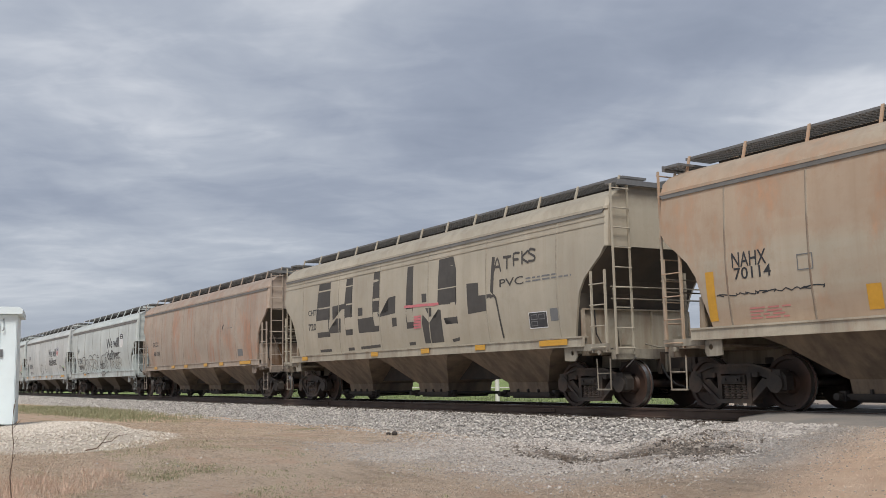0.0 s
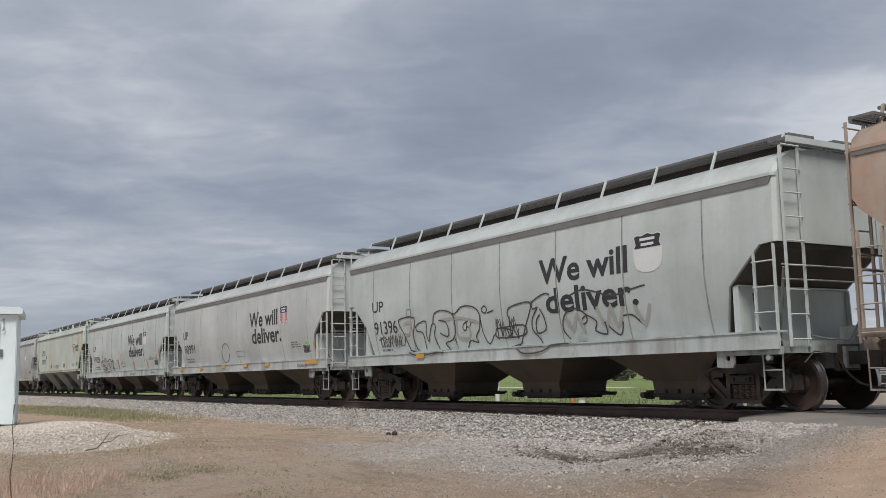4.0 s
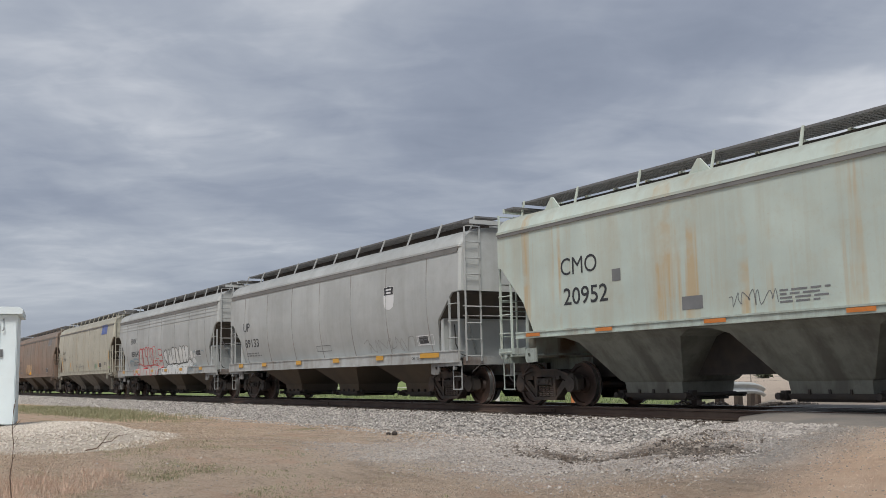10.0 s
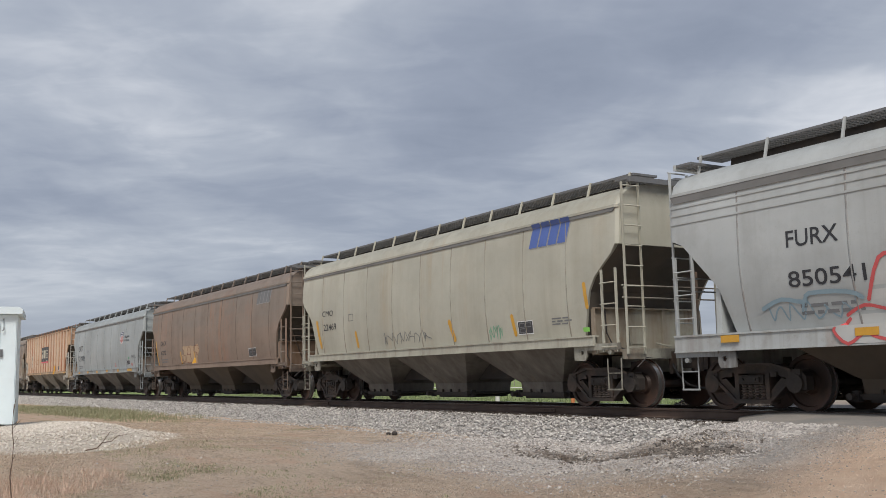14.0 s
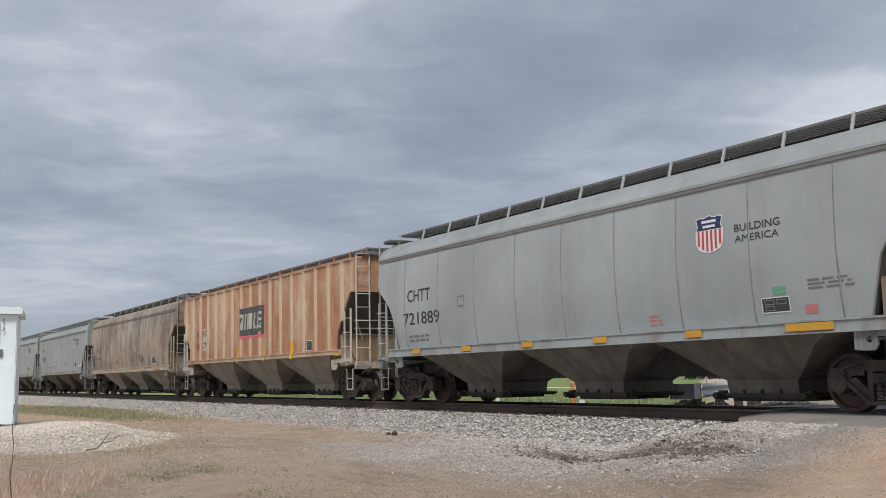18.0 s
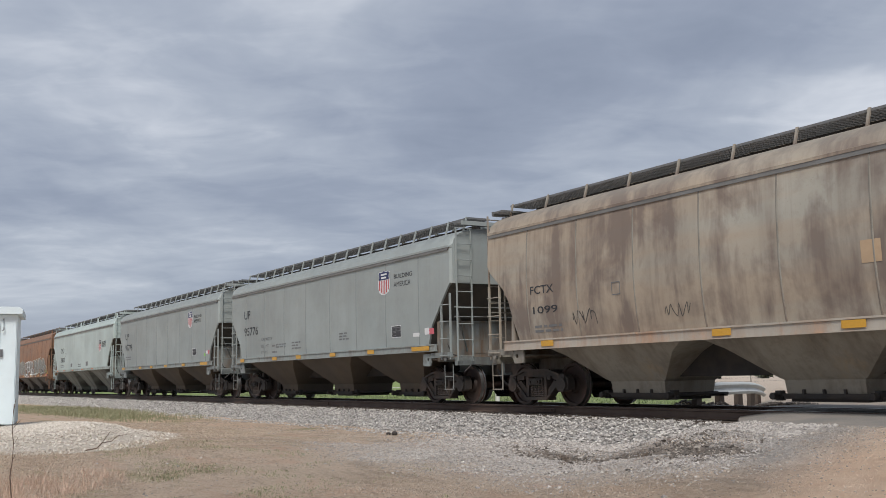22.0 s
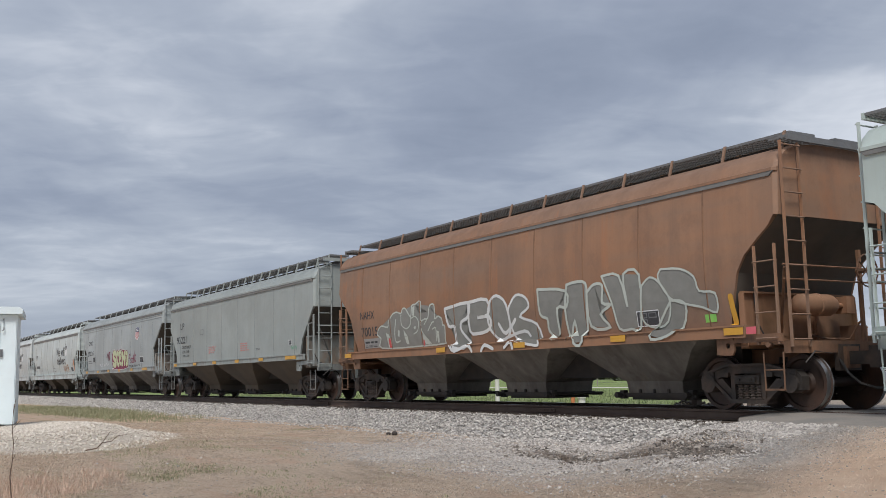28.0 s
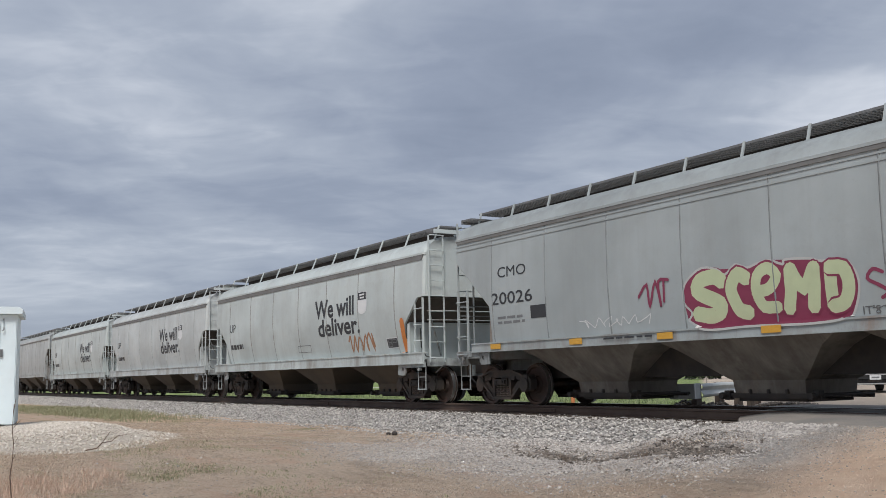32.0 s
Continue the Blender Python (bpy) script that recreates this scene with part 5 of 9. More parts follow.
lettering(6, '20952', -5.80, 2.11, 1.39, 0.36, MARK_BLACK)
shield(6, 4.92, 2.57, 5.58, 3.25, 'red')
lettering(6, 'BUILDING', 5.75, 2.95, 0.97, 0.17, MARK_BLACK)
lettering(6, 'AMERICA', 5.77, 2.75, 0.91, 0.16, MARK_BLACK)
panel(6, 'data_panel', -2.42, 1.79, -1.92, 2.03, MARK_GREY)
panel(6, 'data_panel', 2.01, 1.78, 2.60, 2.04, MARK_GREY)
panel(6, 'data_panel', 6.16, 1.83, 6.54, 2.04, MARK_GREY)
panel(6, 'data_panel', -4.27, 2.48, -4.02, 2.72, MARK_GREY)
panel(6, 'paper_tag', 6.71, 1.75, 6.95, 1.90, MARK_GREEN)
scrawl(6, -1.32, 1.75, -0.25, 2.04, MARK_GREY, 14, 0.015, 20)
text_bars(6, 5.00, 1.80, 5.67, 2.01, 4, MARK_GREY)
text_bars(6, -0.26, 1.76, 0.73, 2.01, 4, MARK_GREY)
reflectors(6, (-6.83, -4.50, -1.61, 1.25, 4.01, 6.62,), 0.50, MARK_ORANGE)
lettering(7, 'UP', -6.89, 2.47, 0.64, 0.31, MARK_BLACK)
lettering(7, '89133', -6.82, 1.89, 1.38, 0.29, MARK_BLACK)
shield(7, 4.20, 2.54, 4.79, 3.21, 'faded')
outline_box(7, -0.53, 1.55, 0.51, 1.72, MARK_GREY)
outline_box(7, 5.85, 1.52, 6.69, 1.76, MARK_WHITE)
panel(7, 'data_panel', 5.93, 1.54, 6.42, 1.75, PANEL)
scrawl(7, 2.78, 1.39, 5.79, 1.80, SCUFF, 17, 0.020, 26)
reflectors(7, (-6.95, -4.63, -1.58, 1.23, 4.06,), 0.42, MARK_YELLOW)
reflectors(7, (6.75,), 0.95, MARK_YELLOW)
lettering(7, 'CH-100-115', 5.83, 1.14, 0.61, 0.07, MARK_BLACK)
text_bars(7, -6.82, 1.56, -5.26, 1.73, 2, MARK_GREY)
lettering(8, 'FURX', -5.52, 2.63, 0.97, 0.27, MARK_BLACK)
lettering(8, '850541', -5.55, 1.99, 1.41, 0.26, MARK_BLACK)
panel(8, 'data_panel', 4.98, 1.77, 5.58, 2.00, PANEL)
scrawl(8, -6.15, 1.47, -4.34, 1.77, SPRAY_BLUE, 19, 0.030, 18)
reflectors(8, (-6.74, -4.13, -1.33, 0.93, 3.27, 6.00,), 0.40, MARK_YELLOW)
lettering(9, 'CMO', -6.17, 2.61, 0.76, 0.17, MARK_BLACK)
lettering(9, '22469', -6.10, 2.17, 0.91, 0.20, MARK_BLACK)
slant_emblem(9, 4.67, 3.45, 6.16, 3.93, EMBLEM_BLUE)
panel(9, 'data_panel', 4.15, 1.59, 4.70, 1.87, PANEL)
outline_box(9, -4.32, 2.38, -4.03, 2.57, MARK_GREY)
stroke(9, [(-6.57, 2.47), (-6.35, 1.68)], 0.140, MARK_YELLOW, 'stencil_mark')
stroke(9, [(1.29, 2.04), (1.46, 1.58)], 0.140, MARK_YELLOW, 'stencil_mark')
stroke(9, [(3.95, 2.02), (4.03, 1.59)], 0.110, MARK_YELLOW, 'stencil_mark')
stroke(9, [(6.53, 2.51), (6.59, 2.03)], 0.100, MARK_YELLOW, 'stencil_mark')
stroke(9, [(-3.91, 2.01), (-3.82, 1.61)], 0.130, MARK_YELLOW, 'stencil_mark')
scrawl(9, -2.33, 1.58, 0.37, 1.91, MARK_GREY, 23, 0.020, 36)
scrawl(9, 2.99, 1.51, 3.55, 1.84, SPRAY_GREEN, 24, 0.020, 18)
panel(9, 'paper_tag', 6.38, 1.54, 6.58, 1.63, MARK_GREEN)
text_bars(9, 5.39, 1.73, 6.08, 1.91, 3, MARK_GREY)
lettering(10, 'GACX', -6.86, 2.37, 0.89, 0.19, MARK_BLACK)
lettering(10, '6272', -6.84, 1.93, 0.78, 0.20, MARK_BLACK)
slant_emblem(10, 5.38, 3.44, 6.84, 3.89, MARK_GREY)
stroke(10, [(-3.84, 1.96), (-3.75, 1.49)], 0.140, MARK_YELLOW, 'stencil_mark')
stroke(10, [(-1.92, 1.96), (-1.82, 1.47)], 0.120, MARK_YELLOW, 'stencil_mark')
stroke(10, [(-7.66, 2.58), (-7.34, 1.51)], 0.110, MARK_YELLOW, 'stencil_mark')
panel(10, 'data_panel', 4.56, 1.57, 5.30, 1.86, PANEL)
lettering(11, 'CHTT', -6.69, 2.66, 1.18, 0.32, MARK_BLACK)
lettering(11, '721889', -6.92, 2.06, 1.84, 0.32, MARK_BLACK)
shield(11, 3.73, 2.74, 4.37, 3.41, 'bright')
lettering(11, 'BUILDING', 4.62, 3.03, 0.95, 0.13, MARK_BLACK)
lettering(11, 'AMERICA', 4.62, 2.85, 0.92, 0.12, MARK_BLACK)
panel(11, 'data_panel', 5.08, 1.62, 5.63, 1.86, PANEL)
panel(11, 'paper_tag', 5.32, 1.90, 5.58, 2.03, SPRAY_GREEN)
panel(11, 'placard', 5.91, 1.56, 6.15, 1.70, MARK_FADED_RED)
outline_box(11, -4.19, 2.40, -3.91, 2.63, MARK_GREY)
text_bars(11, 6.02, 1.94, 6.91, 2.13, 3, MARK_GREY)
text_bars(11, 2.40, 1.55, 2.78, 1.79, 3, MARK_FADED_RED)
reflectors(11, (-6.13, -3.75, -1.30, 1.12, 3.62,), 0.40, MARK_YELLOW)
reflectors(11, (6.06,), 0.90, MARK_YELLOW)
panel(12, 'data_panel', 4.90, 1.61, 5.33, 1.92, PANEL)
panel(12, 'stencil_mark', 7.07, 1.38, 7.51, 1.48, MARK_YELLOW)
panel(12, 'paper_tag', 6.44, 1.66, 6.62, 1.90, MARK_GREEN)
lettering(13, 'FCTX', -6.85, 2.43, 0.82, 0.18, MARK_BLACK)
lettering(13, '1099', -6.79, 2.00, 0.86, 0.16, MARK_BLACK)
outline_box(13, -4.18, 2.22, -3.95, 2.46, MARK_GREY)
panel(13, 'data_panel', 4.63, 1.59, 5.24, 1.89, PANEL)
panel(13, 'paper_tag', 4.90, 1.94, 5.14, 2.04, SPRAY_GREEN)
panel(13, 'bare_patch', 1.38, 2.24, 1.72, 2.58, SPRAY_TAN)
scrawl(13, 2.29, 1.66, 3.16, 2.10, SPRAY_BLACK, 29, 0.020, 20)
scrawl(13, -2.80, 1.70, -2.13, 1.95, SPRAY_BLACK, 31, 0.015, 12)
reflectors(13, (-6.21, -1.36, 1.22, 3.47,), 0.42, MARK_YELLOW)
reflectors(13, (5.67,), 0.90, MARK_YELLOW)
text_bars(13, -6.79, 1.60, -5.70, 1.80, 2, MARK_GREY)
scrawl(13, -5.45, 1.68, -4.71, 2.03, SPRAY_BLACK, 30, 0.020, 14)
lettering(14, 'UP', -6.67, 2.93, 0.61, 0.31, MARK_BLACK)
lettering(14, '95776', -6.65, 2.32, 1.38, 0.30, MARK_BLACK)
shield(14, 4.03, 2.97, 4.70, 3.66, 'bright')
lettering(14, 'BUILDING', 4.94, 3.37, 1.00, 0.12, MARK_BLACK)
lettering(14, 'AMERICA', 4.93, 3.14, 0.92, 0.14, MARK_BLACK)
panel(14, 'data_panel', 4.78, 1.77, 5.29, 2.08, PANEL)
panel(14, 'placard', 6.54, 1.77, 6.78, 1.94, MARK_WHITE)
panel(14, 'placard', 6.76, 1.77, 7.01, 1.92, MARK_PINK)
panel(14, 'placard', 5.93, 1.74, 6.29, 1.84, MARK_WHITE)
lettering(14, 'CAPACITY', -4.95, 2.08, 1.05, 0.10, MARK_GREY)
lettering(14, 'LD LMT', -4.95, 1.84, 0.70, 0.10, MARK_GREY)
text_bars(14, -3.95, 1.84, -3.45, 1.96, 1, MARK_GREY)
lettering(14, 'LT WT', -4.95, 1.62, 0.60, 0.10, MARK_GREY)
text_bars(14, -3.95, 1.62, -3.45, 1.74, 1, MARK_GREY)
text_bars(4, -6.6, 1.5, -5.40, 1.72, 2, MARK_GREY)
text_bars(5, -6.55, 1.48, -5.35, 1.70, 2, MARK_GREY)
text_bars(10, -6.8, 1.58, -5.60, 1.80, 2, MARK_GREY)
text_bars(11, -6.7, 1.62, -5.50, 1.84, 2, MARK_GREY)
text_bars(15, -6.8, 1.86, -5.60, 2.08, 2, MARK_GREY)
text_bars(8, -5.4, 1.55, -4.20, 1.77, 2, MARK_GREY)
text_bars(19, -7.0, 1.86, -5.80, 2.08, 2, MARK_GREY)
text_bars(16, -6.1, 1.78, -4.90, 2.00, 2, MARK_GREY)
reflectors(14, (-6.68, -3.54, -1.48, 1.13, 3.65,), 0.40, MARK_YELLOW)
reflectors(14, (6.43,), 0.90, MARK_YELLOW)
text_bars(14, 1.46, 1.84, 2.14, 2.10, 3, MARK_GREY)
text_bars(14, -3.57, 1.79, -2.69, 1.96, 2, MARK_GREY)
text_bars(14, -2.20, 1.70, -1.43, 1.98, 3, MARK_GREY)
lettering(15, 'UP', -6.91, 2.89, 0.64, 0.33, MARK_BLACK)
lettering(15, '95775', -6.88, 2.33, 1.37, 0.31, MARK_BLACK)
shield(15, 3.87, 2.98, 4.50, 3.70, 'bright')
lettering(15, 'BUILDING', 4.69, 3.36, 0.99, 0.13, MARK_BLACK)
lettering(15, 'AMERICA', 4.69, 3.16, 0.90, 0.15, MARK_BLACK)
panel(15, 'data_panel', 4.54, 1.80, 5.05, 2.08, PANEL)
panel(15, 'placard', 6.31, 1.81, 6.54, 1.94, MARK_WHITE)
panel(15, 'placard', 6.54, 1.80, 6.76, 1.94, MARK_PINK)
panel(15, 'paper_tag', 6.06, 1.73, 6.28, 1.85, MARK_GREEN)
reflectors(15, (-6.93, -3.64, -1.62, 0.79, 3.47,), 0.42, MARK_YELLOW)
reflectors(15, (6.25,), 0.95, MARK_YELLOW)
lettering(16, 'CMO', -6.18, 2.72, 1.12, 0.33, MARK_BLACK)
lettering(16, '20820', -6.14, 2.12, 1.36, 0.31, MARK_BLACK)
panel(16, 'data_panel', -2.80, 1.76, -2.30, 1.99, MARK_GREY)
panel(16, 'data_panel', 1.69, 1.77, 2.23, 2.01, MARK_GREY)
outline_box(16, -4.60, 2.49, -4.34, 2.70, MARK_GREY)
shield(16, 5.06, 2.51, 5.66, 3.20, 'red')
lettering(16, 'BUILDING', 5.82, 2.91, 1.00, 0.17, MARK_BLACK)
lettering(16, 'AMERICA', 5.82, 2.73, 0.95, 0.18, MARK_BLACK)
text_bars(16, -0.52, 1.74, 0.37, 1.98, 2, MARK_GREY)
reflectors(16, (-6.72, -4.55, -1.84, 1.01, 3.81,), 0.45, MARK_ORANGE)
lettering(17, 'NAHX', -6.86, 2.36, 0.86, 0.22, MARK_BLACK)
lettering(17, '70015', -6.83, 1.87, 0.99, 0.26, MARK_BLACK)
panel(17, 'stencil_field', -6.72, 1.53, -5.72, 1.80, GREY_PATCH)
text_bars(17, -6.66, 1.56, -5.80, 1.78, 2, MARK_BLACK)
panel(17, 'data_panel', 4.70, 1.56, 5.28, 1.84, PANEL)
panel(17, 'paper_tag', 6.41, 1.54, 6.67, 1.68, MARK_GREEN)
stroke(17, [(7.04, 1.96), (7.10, 1.50)], 0.110, MARK_YELLOW, 'stencil_mark')
panel(17, 'placard', 7.42, 1.29, 7.63, 1.41, MARK_PINK)
reflectors(17, (-7.55, -2.31, 1.02, 4.26, 7.15,), 0.42, MARK_YELLOW)
lettering(18, 'UP', -6.53, 2.94, 0.59, 0.29, MARK_BLACK)
lettering(18, '93221', -6.96, 2.34, 1.36, 0.31, MARK_BLACK)
lettering(18, 'CAPACITY 5188 CUFT', -6.18, 2.11, 1.27, 0.12, MARK_BLACK)
lettering(18, 'LD LMT  224400', -6.15, 1.92, 0.94, 0.11, MARK_BLACK)
lettering(18, 'LT WT   61690', -6.12, 1.74, 0.91, 0.10, MARK_BLACK)
text_bars(18, -2.61, 1.81, -1.72, 2.11, 4, MARK_FADED_RED)
text_bars(18, 1.09, 1.79, 2.06, 2.12, 4, MARK_FADED_RED)
outline_box(18, -3.70, 2.62, -3.28, 2.82, MARK_GREY)
reflectors(18, (-6.96, -4.19, -1.68, 0.91, 3.39,), 0.42, MARK_YELLOW)
reflectors(18, (6.06,), 0.90, MARK_YELLOW)
panel(18, 'data_panel', 5.76, 1.84, 5.99, 2.00, PANEL)
scrawl(18, 5.91, 1.68, 6.40, 1.80, SPRAY_GREEN, 33, 0.030, 12)
text_bars(18, 2.70, 1.77, 3.18, 1.86, 2, MARK_GREY)
lettering(19, 'CMO', -6.95, 2.92, 1.09, 0.24, MARK_BLACK)
lettering(19, '20026', -7.22, 2.30, 1.58, 0.28, MARK_BLACK)
shield(19, 3.79, 2.82, 4.48, 3.49, 'bright')
panel(19, 'data_panel', -5.73, 1.92, -5.18, 2.20, MARK_BLACK)
panel(19, 'data_panel', 4.68, 1.68, 5.32, 1.97, PANEL)
scrawl(19, 2.61, 1.51, 4.65, 1.60, SPRAY_DARKGREY, 35, 0.015, 36)
scrawl(19, -4.09, 1.59, -2.01, 1.80, SPRAY_WHITE, 36, 0.020, 22)
text_bars(19, -3.27, 1.35, -1.77, 1.42, 1, MARK_BLACK)
reflectors(19, (-7.00, -4.12, -1.57, 0.84, 3.45,), 0.40, MARK_YELLOW)
reflectors(19, (5.88,), 0.90, MARK_YELLOW)
fill(1, [(-5.57, 3.66), (-4.71, 3.66), (-4.87, 2.30), (-4.77, 1.52), (-5.59, 1.52), (-5.75, 2.58), (-5.62, 3.35)], SPRAY_BLACK, 'graffiti')
fill(1, [(-3.60, 3.65), (-3.18, 3.65), (-3.32, 2.57), (-3.20, 1.51), (-3.59, 1.51), (-3.70, 2.35), (-3.70, 2.94)], SPRAY_BLACK, 'graffiti')
fill(1, [(-4.55, 2.89), (-3.59, 2.92), (-3.58, 2.76), (-4.33, 2.74), (-4.34, 2.53), (-4.53, 2.47)], SPRAY_BLACK, 'graffiti')
fill(1, [(-4.26, 2.51), (-3.96, 2.49), (-4.00, 2.07), (-4.84, 2.08), (-4.82, 2.20), (-4.26, 2.18)], SPRAY_BLACK, 'graffiti')
fill(1, [(-1.83, 3.69), (-1.44, 3.66), (-1.58, 2.48), (-1.56, 1.54), (-2.76, 1.52), (-2.83, 2.40), (-1.88, 2.41), (-1.90, 2.75)], SPRAY_BLACK, 'graffiti')
fill(1, [(-1.56, 2.47), (-0.95, 2.49), (-0.93, 2.88), (-0.52, 2.90), (-0.55, 2.43), (-1.52, 2.38)], SPRAY_BLACK, 'graffiti')
fill(1, [(-2.80, 2.72), (-2.51, 2.72), (-2.51, 2.49), (-2.80, 2.49)], SPRAY_BLACK, 'graffiti')
fill(1, [(-0.76, 2.31), (-0.49, 2.31), (-0.50, 2.08), (-0.75, 2.07)], SPRAY_BLACK, 'graffiti')
fill(1, [(0.11, 3.63), (0.43, 3.62), (0.36, 2.46), (0.41, 1.53), (0.09, 1.53), (0.03, 2.27)], SPRAY_BLACK, 'graffiti')
fill(1, [(1.74, 3.64), (2.42, 3.65), (2.38, 3.30), (2.57, 3.30), (2.50, 2.54), (2.58, 1.56), (2.28, 1.53), (2.28, 2.57), (1.68, 2.58)], SPRAY_BLACK, 'graffiti')
fill(1, [(0.91, 2.30), (1.22, 2.07), (1.53, 2.09), (1.69, 2.38), (1.82, 2.36), (1.85, 1.55), (0.92, 1.55), (0.85, 2.09)], SPRAY_BLACK, 'graffiti')
fill(1, [(0.88, 2.84), (1.13, 2.83), (1.13, 2.61), (0.90, 2.61)], SPRAY_BLACK, 'graffiti')
fill(1, [(1.06, 2.45), (1.37, 2.45), (1.35, 2.23), (1.24, 2.22)], SPRAY_BLACK, 'graffiti')
fill(1, [(3.04, 2.91), (3.55, 2.89), (3.56, 2.58), (4.08, 2.58), (4.10, 2.53), (3.88, 2.47), (3.86, 2.20), (3.07, 2.17)], SPRAY_BLACK, 'graffiti')
fill(1, [(4.13, 3.44), (4.25, 3.42), (4.17, 2.55), (4.05, 2.63)], SPRAY_BLACK, 'graffiti')
stroke(1, [(-0.02, 2.56), (0.86, 2.54), (1.71, 2.52)], 0.070, SPRAY_PINK, 'graffiti')
stroke(1, [(0.47, 2.26), (0.82, 2.26)], 0.050, SPRAY_PINK, 'graffiti')
stroke(1, [(0.46, 2.19), (0.81, 2.19)], 0.060, SPRAY_PINK, 'graffiti')
stroke(1, [(0.46, 2.12), (0.80, 2.12)], 0.050, SPRAY_PINK, 'graffiti')
stroke(1, [(0.44, 2.05), (0.79, 2.05)], 0.060, SPRAY_PINK, 'graffiti')
stroke(1, [(0.43, 1.98), (0.78, 1.98)], 0.050, SPRAY_PINK, 'graffiti')
fill(8, [(-4.58, 1.49), (-4.17, 1.70), (-3.91, 2.30), (-3.61, 2.33), (-3.38, 2.33), (-2.85, 2.39), (-2.34, 2.39), (-1.74, 2.31), (-1.46, 2.39), (-1.14, 2.33), (-1.06, 1.82), (-0.70, 1.80), (-0.52, 2.00), (-0.69, 2.23), (-0.15, 2.19), (-0.17, 1.96), (-0.08, 1.90), (-0.14, 1.56), (-0.34, 1.09), (-0.64, 1.02), (-2.32, 1.05), (-4.50, 1.06), (-4.70, 1.27)], SPRAY_PALE, 'graffiti')
stroke(8, [(-4.17, 1.70), (-3.91, 2.30), (-3.61, 2.32), (-3.40, 2.22), (-3.51, 1.49)], 0.060, SPRAY_RED, 'graffiti')
stroke(8, [(-3.62, 1.49), (-3.43, 2.25), (-3.15, 2.33), (-2.93, 2.23), (-2.93, 1.98), (-2.73, 1.92), (-2.69, 1.58)], 0.050, SPRAY_RED, 'graffiti')
stroke(8, [(-2.97, 1.98), (-2.93, 2.32), (-2.70, 2.39), (-2.50, 2.29), (-2.64, 1.62), (-2.38, 1.49), (-1.95, 1.51)], 0.050, SPRAY_RED, 'graffiti')
stroke(8, [(-2.47, 2.28), (-2.27, 2.37), (-2.09, 2.26), (-2.08, 1.97), (-1.88, 1.63), (-1.81, 1.54)], 0.050, SPRAY_RED, 'graffiti')
stroke(8, [(-2.08, 2.13), (-1.94, 2.31), (-1.71, 2.29), (-1.58, 2.10), (-1.76, 1.58)], 0.050, SPRAY_RED, 'graffiti')
stroke(8, [(-1.79, 1.58), (-1.59, 2.30), (-1.39, 2.39), (-1.17, 2.33), (-1.12, 2.06), (-1.13, 1.82), (-0.70, 1.79)], 0.040, SPRAY_RED, 'graffiti')
stroke(8, [(-0.69, 2.22), (-0.15, 2.18), (-0.17, 1.98), (-0.65, 1.97), (-0.69, 2.22)], 0.040, SPRAY_RED, 'graffiti')
stroke(8, [(-0.62, 1.95), (-0.10, 1.91), (-0.12, 1.69), (-0.69, 1.71)], 0.040, SPRAY_RED, 'graffiti')
stroke(8, [(-0.78, 1.53), (-0.49, 1.67), (-0.12, 1.55), (-0.33, 1.13)], 0.040, SPRAY_RED, 'graffiti')
stroke(8, [(-1.45, 1.71), (-0.92, 1.68), (-1.21, 1.53), (-1.45, 1.71)], 0.040, SPRAY_RED, 'graffiti')
stroke(8, [(-4.59, 1.49), (-4.27, 1.63), (-3.91, 1.55), (-3.47, 1.49), (-2.80, 1.50), (-2.24, 1.48), (-1.68, 1.52), (-0.93, 1.46)], 0.050, SPRAY_RED, 'graffiti')
stroke(8, [(-4.55, 1.44), (-4.70, 1.27), (-4.46, 1.06), (-4.17, 1.21), (-3.94, 1.13), (-3.55, 1.08), (-3.43, 1.40)], 0.050, SPRAY_RED, 'graffiti')
stroke(8, [(-3.44, 1.05), (-3.41, 1.36), (-2.92, 1.38), (-2.92, 1.06)], 0.050, SPRAY_RED, 'graffiti')
stroke(8, [(-2.25, 1.46), (-2.32, 1.05)], 0.050, SPRAY_RED, 'graffiti')
stroke(8, [(-1.72, 1.42), (-1.71, 1.09), (-1.39, 1.04), (-1.27, 1.32)], 0.040, SPRAY_RED, 'graffiti')
stroke(8, [(-0.62, 1.47), (-0.70, 1.04)], 0.040, SPRAY_RED, 'graffiti')
stroke(8, [(-0.20, 1.47), (-0.37, 1.05)], 0.040, SPRAY_RED, 'graffiti')
stroke(8, [(-3.71, 2.20), (-3.70, 1.67)], 0.020, SPRAY_DARKGREY, 'graffiti')
stroke(8, [(-1.84, 2.16), (-1.88, 1.71)], 0.020, SPRAY_DARKGREY, 'graffiti')
stroke(8, [(-1.38, 2.24), (-1.41, 1.84)], 0.020, SPRAY_DARKGREY, 'graffiti')
stroke(8, [(-6.15, 1.69), (-5.74, 1.82), (-5.32, 1.75), (-5.19, 1.88), (-4.52, 1.85), (-4.27, 1.74)], 0.070, SPRAY_BLUE, 'graffiti')
stroke(8, [(-5.30, 1.80), (-5.37, 1.61)], 0.050, SPRAY_BLUE, 'graffiti')
fill(8, [(0.15, 2.00), (0.65, 2.16), (0.68, 1.58), (0.55, 1.56), (0.46, 1.66), (0.40, 1.59)], SPRAY_WHITE, 'graffiti')
stroke(8, [(0.15, 2.00), (0.65, 2.16), (0.68, 1.58), (0.55, 1.56), (0.46, 1.66), (0.40, 1.59), (0.15, 2.00)], 0.040, SPRAY_BLACK, 'graffiti')
